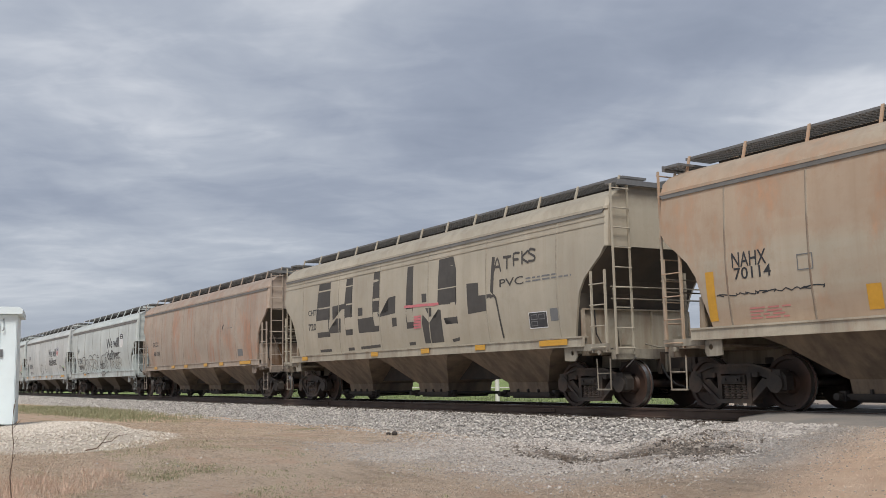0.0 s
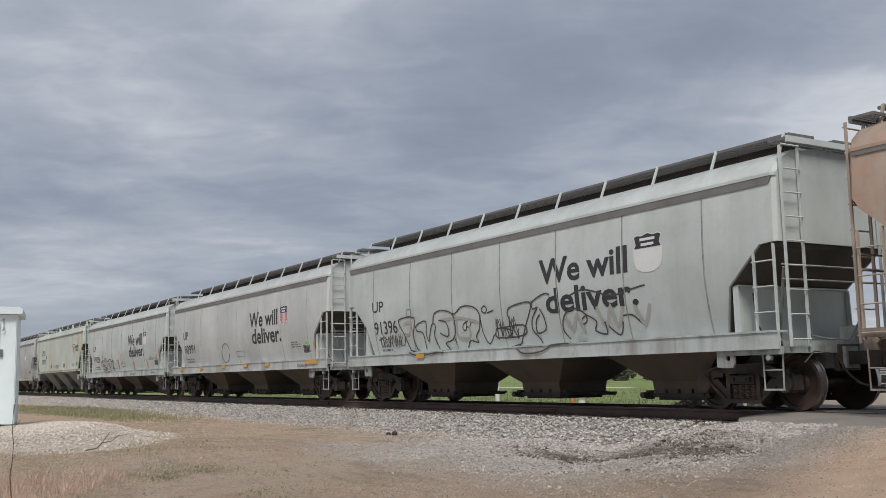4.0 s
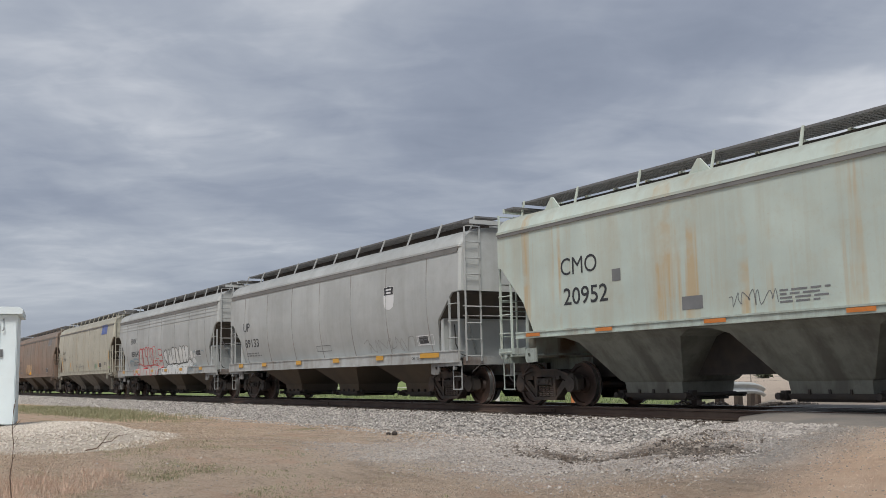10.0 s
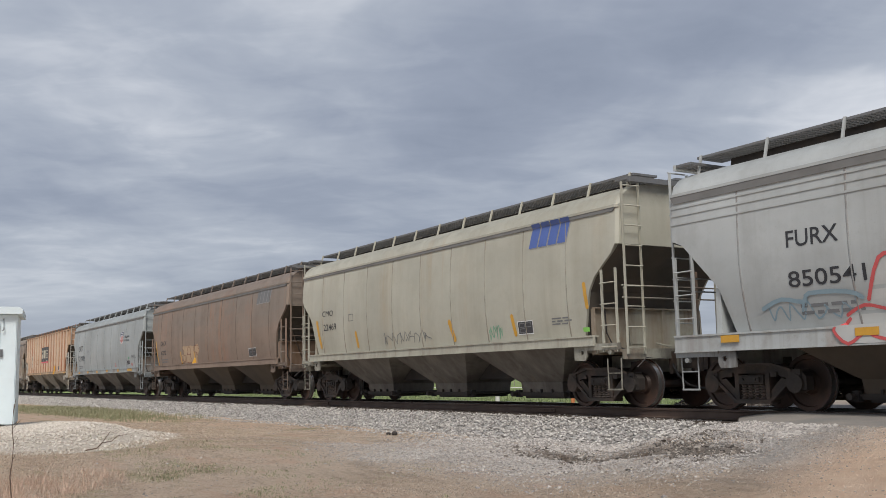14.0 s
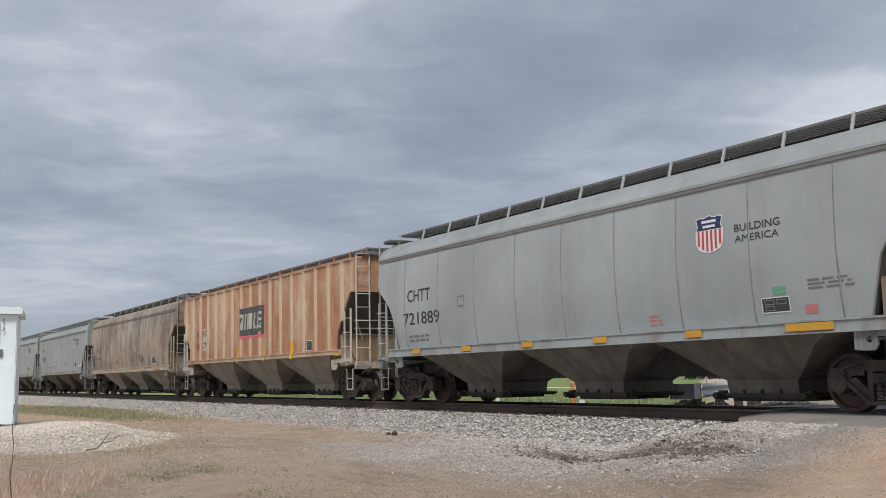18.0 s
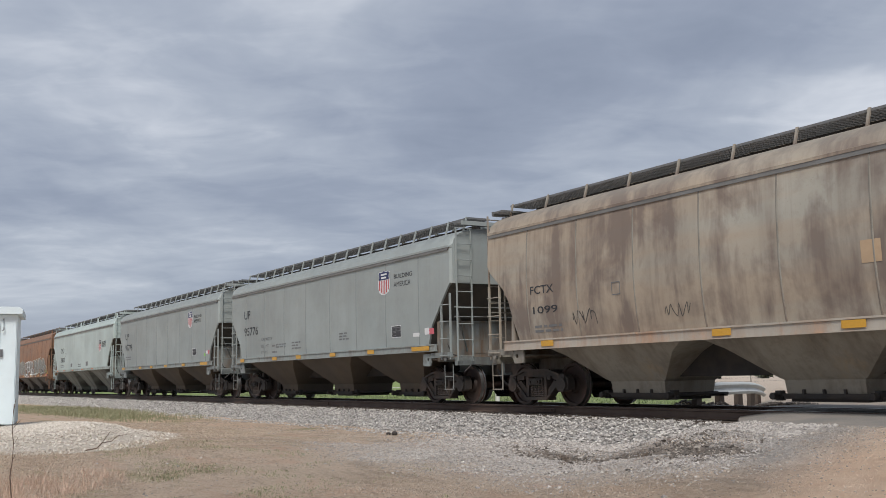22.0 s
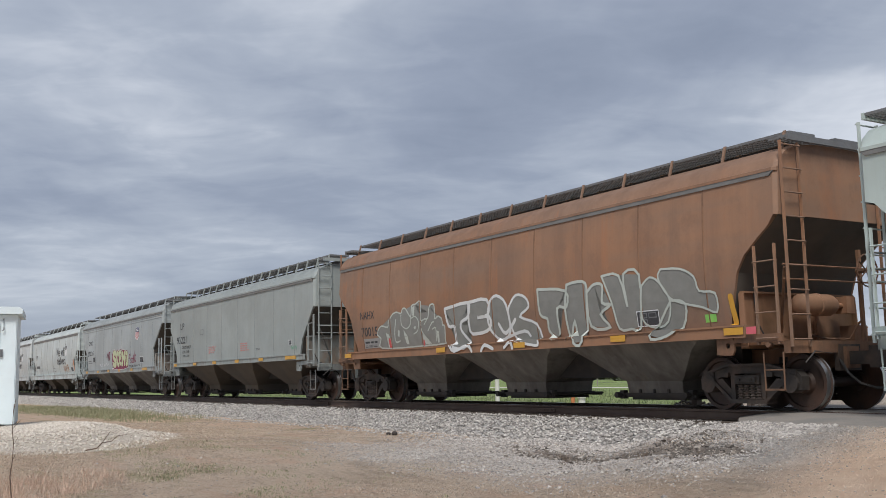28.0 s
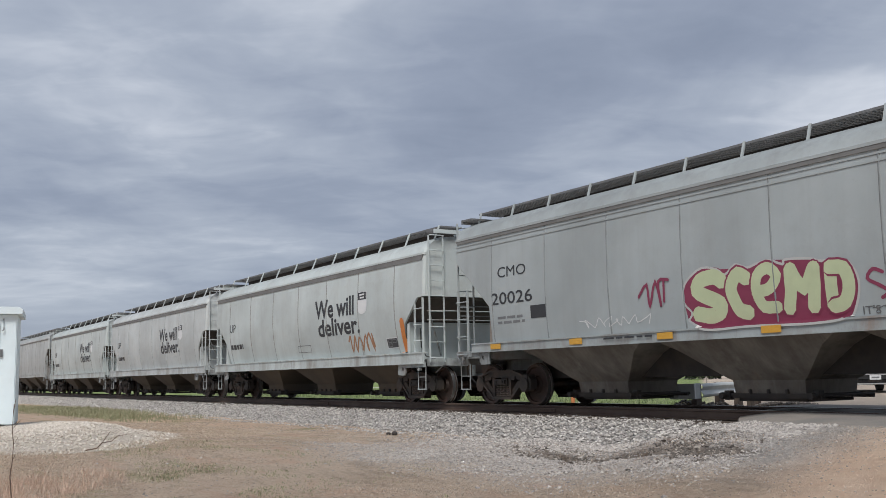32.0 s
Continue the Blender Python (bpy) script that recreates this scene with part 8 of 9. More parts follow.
    fcol = mix(t, bare, fcol, mix(t, n2, (0.46, 0.37, 0.29), (0.60, 0.51, 0.42)))
    # bank of turned earth beside the crossing
    bx = math_node(t, "POWER", math_node(t, "ABSOLUTE", math_node(t, "DIVIDE", math_node(t, "ADD", sep.outputs[0], 16.6), 3.4)), 2.0)
    by = math_node(t, "POWER", math_node(t, "ABSOLUTE", math_node(t, "DIVIDE", math_node(t, "SUBTRACT", sep.outputs[1], 17.4), 1.1)), 2.0)
    bank = ramp(t, math_node(t, "ADD", bx, by), [(0.6, (1, 1, 1)), (1.0, (0, 0, 0))])
    fcol = mix(t, bank, fcol, mix(t, n3, (0.11, 0.09, 0.075), (0.38, 0.33, 0.28)))
    col = mix(t, far, col, fcol)
    t.links.new(col, b.inputs["Base Color"])
    b.inputs["Roughness"].default_value = 0.95
    b.inputs["Specular IOR Level"].default_value = 0.2
    bump(t, b, n3, 1.0, 0.10)
    return m


def make_ground():
    xs = sorted(set([round(-42 + i * 0.25, 2) for i in range(180)] + [round(-75 + i * 1.5, 2) for i in range(22)] + [-2500, -1200, -600, -300, -180, -120, -90, 4, 6, 9, 14, 20, 30, 50, 90, 180, 400, 900, 2500]))
    ys = sorted(set([round(0 + i * 0.2, 2) for i in range(92)] + [-2500, -900, -300, -100, -40, -15, -8, -4, -2, -1, 19, 20, 21.5, 23, 25, 28, 34, 45, 60, 90, 150, 300, 700, 1400, 2500]))
    verts = [(x, y, ground_z(x, y)) for x in xs for y in ys]
    ny = len(ys)
    faces = [(i * ny + j, (i + 1) * ny + j, (i + 1) * ny + j + 1, i * ny + j + 1) for i in range(len(xs) - 1) for j in range(ny - 1)]
    me = bpy.data.meshes.new("ground")
    me.from_pydata(verts, [], faces)
    for p in me.polygons:
        p.use_smooth = True
    me.materials.append(ground_material())
    return tagged(new("ground", me), "dry gravelly dirt with pasture beyond the track", "ground", "", "structure")


make_ground()


def bed_z(y):
    """Height of the ballast bed at a distance y from the track's middle."""
    a = abs(y)
    if a < 1.5:
        return -0.215
    return -0.215 - 0.37 * min(1.0, (a - 1.5) / 1.9)


def make_track():
    rail_mat = metal("rail_steel", (0.085, 0.055, 0.043), 0.65, 0.2, 0.3, 5.0)
    track = thing("railway_track", pose(0, TRACK_Y, 0), "rusty steel rails on timber ties in grey ballast", "railway track", "", "structure")
    for y in (-0.7525, 0.7525):
        bm = bmesh.new()
        x0, x1 = -700.0, 150.0
        prof = [(-0.07, -0.185), (0.07, -0.185), (0.07, -0.172), (0.012, -0.155), (0.010, -0.05), (0.036, -0.04), (0.036, -0.006), (0.03, -0.001), (-0.03, -0.001), (-0.036, -0.006), (-0.036, -0.04), (-0.010, -0.05), (-0.012, -0.155), (-0.07, -0.172)]
        a = [bm.verts.new((x0, y + p, z)) for p, z in prof]
        b = [bm.verts.new((x1, y + p, z)) for p, z in prof]
        for i in range(len(prof)):
            j = (i + 1) % len(prof)
            bm.faces.new((a[i], a[j], b[j], b[i]))
        part("rail", bm, rail_mat, track)
        bm = bmesh.new()
        box(bm, x0, x1, y - 0.024, y + 0.024, -0.004, 0.0)
        part("rail_head", bm, TREAD_STEEL, track, "bright worn running surface")
    tie = metal("tie_timber", (0.085, 0.065, 0.05), 0.9, 0, 0.35, 5.0)
    for i in range(220):
        part("tie", shared("tie", lambda bm: box(bm, -0.11, 0.11, -1.3, 1.3, -0.36, -0.187)), tie, track, "", pose(-122 + i * 0.52, 0.02 * (i * 31 % 7 - 3), 0, 0, 0, (i * 37 % 5 - 2) * 0.4))
    bm = bmesh.new()
    prof = [-4.2, -3.4, -2.6, -1.9, -1.5, 1.5, 1.9, 2.6, 3.4, 4.2]
    xs = [-700, -200] + [-110 + i * 1.0 for i in range(120)] + [60, 150]
    rows = [[bm.verts.new((x, y + 0.12 * noise.noise((x * 0.4, y, 1)) * (abs(y) > 3), bed_z(y) - 0.03 + 0.02 * noise.noise((x * 0.8, y * 2, 4)) - (0.25 if abs(y) > 4 else 0))) for y in prof] for x in xs]
    for a, b in zip(rows, rows[1:]):
        for i in range(len(prof) - 1):
            bm.faces.new((a[i], b[i], b[i + 1], a[i + 1]))
    m, t, b_, co = material("ballast_bed")
    n = noise_tex(t, co, 14.0, 5, 0.7)
    t.links.new(ramp(t, n, [(0.35, (0.14, 0.13, 0.12)), (0.5, (0.38, 0.36, 0.335)), (0.65, (0.62, 0.59, 0.56))]), b_.inputs["Base Color"])
    b_.inputs["Roughness"].default_value = 0.95
    bump(t, b_, n, 1.0, 0.06)
    part("ballast_bed", bm, m, track)
    # joint bars and spikes where the near rail passes closest
    for x in (-30.0, -18.1, -6.2):
        for s_ in (-1, 1):
            part("joint_bar", shared("joint_bar", lambda bm: [box(bm, -0.45, 0.45, -0.012, 0.012, -0.145, -0.06)] + [rod(bm, (k, -0.03, -0.10), (k, 0.0, -0.10), 0.018, 6) for k in (-0.35, -0.21, -0.07, 0.07, 0.21, 0.35)]), rail_mat, track, "", pose(x, -0.7525 + s_ * 0.035, 0, 0, 0, 0 if s_ < 0 else 180))


make_track()


# ---- stones, one mesh each of what nobody could count ----
def stone_material(name, stops):
    m, t, b, co = material(name)
    g = node(t, "ShaderNodeNewGeometry")
    col = ramp(t, g.outputs["Random Per Island"], stops)
    n = noise_tex(t, co, 40.0, 4, 0.6)
    t.links.new(mix(t, math_node(t, "MULTIPLY", n, 0.5), col, (0.30, 0.27, 0.24)), b.inputs["Base Color"])
    b.inputs["Roughness"].default_value = 0.9
    return m


ROCK = np.array([(1, 0, 0), (-1, 0, 0), (0, 1, 0), (0, -1, 0), (0, 0, 1), (0, 0, -1)], float)
ROCK_F = np.array([(0, 2, 4), (2, 1, 4), (1, 3, 4), (3, 0, 4), (2, 0, 5), (1, 2, 5), (3, 1, 5), (0, 3, 5)])


def stones(name, places, sizes, mat, label, seed):
    rng = np.random.default_rng(seed)
    n = len(places)
    jit = 1 + rng.uniform(-0.35, 0.35, (n, 6, 3))
    v = ROCK[None] * jit + rng.uniform(-0.18, 0.18, (n, 6, 3))
    ang = rng.uniform(0, 2 * np.pi, n)
    tilt = rng.uniform(-0.8, 0.8, n)
    c, s_ = np.cos(tilt)[:, None], np.sin(tilt)[:, None]
    y, z = v[:, :, 1] * c - v[:, :, 2] * s_, v[:, :, 1] * s_ + v[:, :, 2] * c
    c, s_ = np.cos(ang)[:, None], np.sin(ang)[:, None]
    x, y = v[:, :, 0] * c - y * s_, v[:, :, 0] * s_ + y * c
    v = np.stack([x, y, z * 0.75], 2) * sizes[:, None, None] + places[:, None, :]
    f = (ROCK_F[None] + (np.arange(n) * 6)[:, None, None]).reshape(-1, 3)
    me = bpy.data.meshes.new(name)
    me.from_pydata(v.reshape(-1, 3).tolist(), [], f.tolist())
    me.materials.append(mat)
    return tagged(new(name, me), label, "stones", "", "stuff")


def make_stones():
    rng = np.random.default_rng(4)
    bal = stone_material("ballast_stone", [(0.0, (0.17, 0.158, 0.15)), (0.3, (0.37, 0.345, 0.32)), (0.7, (0.56, 0.525, 0.485)), (1.0, (0.76, 0.72, 0.67))])
    pts, siz = [], []
    # shoulder of the bed, thinning out at the toe; larger single stones stand for heaps further off
    for _ in range(34000):
        x = -8.0 - 92.0 * rng.random() ** 2.0
        y = -rng.uniform(0.85, 4.3) if rng.random() < 0.93 else rng.uniform(-0.6, 0.6)
        if y < -3.3 and rng.random() < (-y - 3.3) * 1.2:
            continue
        if over_road(x, TRACK_Y + y) > -0.3:
            continue
        r = rng.uniform(0.020, 0.040) * (1 + max(0, (-x - 30)) * 0.012)
        zz = bed_z(y) if abs(y) < 3.5 else max(bed_z(y), ground_z(x, TRACK_Y + y))
        pts.append((x, TRACK_Y + y, zz + r * 0.15))
        siz.append(r)
    stones("ballast_stones", np.array(pts), np.array(siz), bal, "angular grey ballast stones on the track shoulder", 5)
    chip = stone_material("road_chip", [(0.0, (0.19, 0.177, 0.168)), (0.4, (0.37, 0.342, 0.319)), (0.8, (0.538, 0.493, 0.448)), (1.0, (0.58, 0.54, 0.49))])
    pts, siz = [], []
    while len(pts) < 56000:
        x, y = rng.uniform(-26, -4), rng.uniform(3.2, 12.3)
        q = x + RED_K * y - RED_C - 0.6
        # thick in the spread of chippings, thinning out evenly over the dirt
        keep = 0.005 + 0.9 * step(-19.0, -13.5, x) * step(6.4, 8.6, y) * step(0.9, -1.6, q) * (0.35 + 0.65 * step(-0.35, 0.2, noise.noise((x * 0.6, y * 0.9, 3))))
        if rng.random() > keep:
            continue
        r = rng.uniform(0.006, 0.015) if rng.random() < (0.97 if y < 9.7 else 0.7) else rng.uniform(0.016, 0.034)
        if abs(y - 9.15 + 0.26 * (x + 10.4)) < 0.22 and -13.4 < x < -7.6 and rng.random() < 0.85:
            continue
        if q > -0.6:
            if rng.random() < 0.75:
                continue
            r = min(r, 0.011)
        pts.append((x, y, ground_z(x, y) + r * 0.1))
        siz.append(r)
    tan = stone_material("tan_pebble", [(0.0, (0.25, 0.18, 0.13)), (0.5, (0.42, 0.325, 0.25)), (1.0, (0.56, 0.455, 0.355))])
    pp, ss = [], []
    while len(pp) < 15000:
        x, y = rng.uniform(-30, -4), rng.uniform(1.0, 11.8)
        if noise.noise((x * 0.5, y * 0.9, 6)) < -0.15 * rng.random() - 0.05:
            continue
        r = rng.uniform(0.006, 0.016) * (1 + max(0, -x - 14) * 0.04)
        pp.append((x, y, ground_z(x, y) + r * 0.1))
        ss.append(r)
    stones("pebbles", np.array(pp), np.array(ss), tan, "small tan pebbles and crumbs of dirt", 16)
    stones("gravel", np.array(pts), np.array(siz), chip, "loose grey and tan chippings on dirt", 6)
    pale = stone_material("limestone_chip", [(0.0, (0.50, 0.43, 0.36)), (0.5, (0.71, 0.635, 0.54)), (1.0, (0.85, 0.78, 0.69))])
    pts, siz = [], []
    while len(pts) < 11000:
        x, y = -23.2 + rng.normal() * 2.5, 3.6 + rng.normal() * 1.25
        q = ((x + 23.2) / 4.9) ** 2 + ((y - 4.0) / 2.5) ** 2
        if q > 1:
            continue
        r = rng.uniform(0.012, 0.034)
        pts.append((x, y, ground_z(x, y) + r * 0.2))
        siz.append(r)
    stones("limestone_gravel", np.array(pts), np.array(siz), pale, "pale crushed limestone heaped round the cabinet", 7)
    # clods thrown up along the muddy edge and the far verge
    mud = stone_material("mud_clod", [(0.0, (0.035, 0.028, 0.022)), (0.55, (0.09, 0.07, 0.055)), (0.85, (0.22, 0.18, 0.145)), (1.0, (0.42, 0.38, 0.33))])
    pts, siz = [], []
    for _ in range(9000):
        x = -10.3 + rng.normal() * 1.6
        y = 9.15 - 0.26 * (x + 10.4) + rng.normal() * (0.16 if rng.random() < 0.7 else 0.4)
        if noise.noise((x * 1.3, y * 2.0, 9)) < -0.1 or x > -7.6 or x < -14.5:
            continue
        r = rng.uniform(0.010, 0.030) if rng.random() < 0.93 else rng.uniform(0.03, 0.048)
        pts.append((x, y, ground_z(x, y) + r * 0.2))
        siz.append(r)
    for _ in range(2600):
        x, y = rng.uniform(-20, -13.6), rng.uniform(16.5, 18.2)
        if math.hypot((x + 16.6) / 3.2, (y - 17.3) / 0.9) > 1:
            continue
        r = rng.uniform(0.02, 0.06)
        pts.append((x, y, ground_z(x, y) + r * 0.3))
        siz.append(r)
    stones("earth_clods", np.array(pts), np.array(siz), mud, "dark damp clods of turned earth", 8)


make_stones()


def blades(name, roots, heights, lean, mat, label, seed, width=0.006, per=7, spread=0.05):
    """Tufts of thin bent blades."""
    rng = np.random.default_rng(seed)
    n = len(roots) * per
    root = np.repeat(roots, per, 0) + np.column_stack([rng.normal(0, spread, n), rng.normal(0, spread, n), np.zeros(n)])
    hh = np.repeat(heights, per) * rng.uniform(0.5, 1.15, n)
    a = rng.uniform(0, 2 * np.pi, n)
    out = np.column_stack([np.cos(a), np.sin(a), np.zeros(n)])
    side = np.column_stack([-np.sin(a), np.cos(a), np.zeros(n)]) * width
    l1 = rng.uniform(0.1, lean, n)[:, None]
    mid = root + out * (hh[:, None] * l1 * 0.35) + np.column_stack([np.zeros(n), np.zeros(n), hh * 0.6])
    tip = root + out * (hh[:, None] * l1) + np.column_stack([np.zeros(n), np.zeros(n), hh])
    v = np.stack([root - side, root + side, mid + side * 0.8, mid - side * 0.8, tip], 1).reshape(-1, 3)
    k = (np.arange(n) * 5)[:, None]
    me = bpy.data.meshes.new(name)
    quads = (np.array([[0, 1, 2, 3]]) + k).tolist()
    tris = (np.array([[3, 2, 4]]) + k).tolist()
    me.from_pydata(v.tolist(), [], quads + tris)
    me.materials.append(mat)
    return tagged(new(name, me), label, "grass", "", "stuff")


def make_grass():
    rng = np.random.default_rng(9)
    straw = stone_material("straw", [(0.0, (0.363, 0.254, 0.176)), (0.5, (0.562, 0.435, 0.314)), (1.0, (0.772, 0.653, 0.496))])
    pts, hs = [], []
    while len(pts) < 9500:
        x, y = rng.uniform(-30, -9.5), rng.uniform(0.6, 9.0)
        w = 0.75 * x + 0.66 * y + 9.0
        if w > -0.5 + rng.normal() * 1.0:
            continue
        if noise.noise((x * 0.6, y * 0.6, 2)) < -0.25 + 0.35 * rng.random() - 0.15 * (y < 3.5):
            continue
        if ((x + 23.2) / 4.4) ** 2 + ((y - 3.6) / 2.5) ** 2 < 0.9:
            continue
        pts.append((x, y, ground_z(x, y) - 0.01))
        hs.append(rng.uniform(0.012, 0.04) + 0.07 * max(0.0, noise.noise((x * 0.5, y * 0.5, 8)) + 0.05) * (1.0 if y < 4.0 else 0.25))
    # wisps of straw along the torn edge of the chippings
    while len(pts) < 9800:
        x = rng.uniform(-15.5, -7.8)
        y = 9.45 - 0.26 * (x + 10.4) + abs(rng.normal()) * 0.5
        if noise.noise((x * 1.1, y * 1.4, 12)) < 0.0:
            continue
        pts.append((x, y, ground_z(x, y) - 0.01))
        hs.append(rng.uniform(0.01, 0.03))
    blades("dry_grass", np.array(pts), np.array(hs), 2.2, straw, "short dry straw-coloured grass on the dirt", 10, 0.0035, 9, 0.16)
    reed = stone_material("reddish_grass", [(0.0, (0.537, 0.338, 0.237)), (1.0, (0.825, 0.6, 0.45))])
    pts, hs = [], []
    while len(pts) < 520:
        x, y = rng.uniform(-15.5, -9.6), rng.uniform(0.6, 3.6)
        if 0.75 * x + 0.66 * y > -8.6:
            continue
        pts.append((x, y, ground_z(x, y) - 0.01))
        hs.append(rng.uniform(0.07, 0.20))
    blades("tall_dry_grass", np.array(pts), np.array(hs), 1.0, reed, "tall reddish dry grass stalks", 11, 0.0025, 7, 0.12)
    fresh = stone_material("fresh_grass", [(0.0, (0.18, 0.20, 0.08)), (0.6, (0.28, 0.285, 0.13)), (1.0, (0.45, 0.40, 0.25))])
    pts, hs = [], []
    while len(pts) < 5200:
        if rng.random() < 0.62:
            x, y = -46 + rng.normal() * 6.0, 9.0 + rng.normal() * 0.9
        else:
            x, y = (-16.2 + rng.normal() * 2.4, 5.2 + rng.normal() * 1.1) if rng.random() < 0.6 else (-13.6 + rng.normal() * 0.8, 4.5 + rng.normal() * 0.35)
            if noise.noise((x * 0.7, y * 1.0, 4)) < 0.08:
                continue
        pts.append((x, y, ground_z(x, y) - 0.01))
        hs.append(rng.uniform(0.015, 0.045) if x > -30 else rng.uniform(0.08, 0.2))
    blades("green_grass", np.array(pts), np.array(hs), 1.0, fresh, "patchy green grass", 12, 0.007, 7, 0.10)
    field = stone_material("field_grass", [(0.0, (0.10, 0.15, 0.045)), (0.6, (0.19, 0.25, 0.085)), (1.0, (0.30, 0.34, 0.14))])
    pts, hs = [], []
    while len(pts) < 6500:
        y = 18.2 + 40 * rng.random() ** 2
        x = -y * rng.uniform(0.75, 3.0)
        if over_road(x, y) > -5.0:
            continue
        pts.append((x, y, ground_z(x, y) - 0.02))
        hs.append(rng.uniform(0.10, 0.28))
    blades("pasture_grass", np.array(pts), np.array(hs), 0.9, field, "green pasture grass beyond the track", 13, 0.015, 7, 0.25)


make_grass()


# ---- level crossing ----
def make_crossing():
    m, t, b, co = material("worn_asphalt")
    n = noise_tex(t, co, 30.0, 5, 0.7)
    n2 = noise_tex(t, co, 0.9, 5, 0.6)
    col = mix(t, n, (0.14, 0.13, 0.12), (0.25, 0.235, 0.215))
    col = mix(t, ramp(t, n2, [(0.4, (0, 0, 0)), (0.65, (0.8, 0.8, 0.8))]), col, (0.29, 0.25, 0.212))
    t.links.new(col, b.inputs["Base Color"])
    b.inputs["Roughness"].default_value = 0.9
    bump(t, b, n, 0.6, 0.02)
    road = thing("crossing_surface", pose(0, 0, 0), "worn grey asphalt ramp over the rails", "road", "", "structure")

    def slab(y0, y1, z0, z1, grow):
        bm = bmesh.new()
        ny, nx = 7, 18
        rows = []
        for j in range(ny + 1):
            y = y0 + (y1 - y0) * j / ny
            left = EDGE_X + (EDGE_Y - y) * 0.75 + grow * (1 - math.sin(math.pi * (0.5 + 0.5 * abs(y - EDGE_Y) / 3.0))) + 0.12 * noise.noise((y * 1.3, 3, 0))
            row = []
            for i in range(nx + 1):
                x = left + ROAD_W * 1.25 * i / nx
                edge = 0.10 * (i == 0) + 0.02 * (i == 1)
                row.append(bm.verts.new((x, y, z0 + (z1 - z0) * j / ny - edge)))
            rows.append(row)
        for r0, r1 in zip(rows, rows[1:]):
            for i in range(nx):
                bm.faces.new((r0[i], r0[i + 1], r1[i + 1], r1[i]))
        geo = bmesh.ops.extrude_face_region(bm, geom=list(bm.faces))
        for v in geo["geom"]:
            if isinstance(v, bmesh.types.BMVert):
                v.co.z -= 0.35
        return bm
    part("approach_ramp", slab(11.1, TRACK_Y - 0.83, -0.10, -0.012, 0.9), m, road)
    part("crossing_panel", slab(TRACK_Y - 0.66, TRACK_Y + 0.66, -0.012, -0.012, 0.0), m, road)
    part("approach_ramp", slab(TRACK_Y + 0.83, 17.8, -0.012, -0.05, 0.0), m, road)


make_crossing()


# ---- signal cabinet ----
def make_cabinet():
    white = paint("cabinet_white", (0.80, 0.90, 0.93), (0.55, 0.53, 0.48), 0.08, 0.0, rough=0.5, seed=31, streak=0.06)
    base_z = -0.23
    # its near right-hand corner post stands at the origin; x runs along the track
    cab = thing("signal_cabinet", pose(-23.75, 3.43, base_z, 0, 0, 79.5), "white painted steel railway signal cabinet on a gravel pad", "cabinet")
    bm = bmesh.new()
    box(bm, -2.4, 0.0, 0.0, 2.0, 0.06, 2.50)
    bmesh.ops.bevel(bm, geom=list(bm.edges), offset=0.02, segments=2, affect="EDGES")
    part("housing", bm, white, cab)
    bm = bmesh.new()
    prism(bm, [(-2.52, 2.50), (0.10, 2.50), (0.11, 2.60), (0.02, 2.66), (-2.44, 2.66), (-2.53, 2.60)], -0.12, 2.12)
    part("roof", bm, white, cab)
    bm = bmesh.new()
    box(bm, -1.25, -0.35, -0.03, 0.0, 0.14, 2.30)
    door = part("door", bm, white, cab)
    bm = bmesh.new()
    box(bm, -1.16, -1.10, -0.07, -0.03, 1.15, 1.35)
    part("door_handle", bm, GALVANISED, door)
    bm = bmesh.new()
    chain(bm, [(-0.28, -0.02, 2.40), (-0.27, -0.05, 2.15), (-0.31, -0.05, 2.12)], 0.012)
    part("conduit_hook", bm, GALVANISED, cab)
    bm = bmesh.new()
    box(bm, -0.36, -0.28, -0.035, 0.0, 1.55, 1.72)
    for k in range(3):
        box(bm, -0.35, -0.29, -0.04, -0.03, 1.58 + k * 0.045, 1.60 + k * 0.045)
    part("notice_plate", bm, MARK_GREY, cab)
    for x in (-2.3, -0.1):
        for y in (0.1, 1.9):
            bm = bmesh.new()
            box(bm, x - 0.08, x + 0.08, y - 0.08, y + 0.08, -0.25, 0.06)
            part("foot", bm, GALVANISED, cab)


make_cabinet()


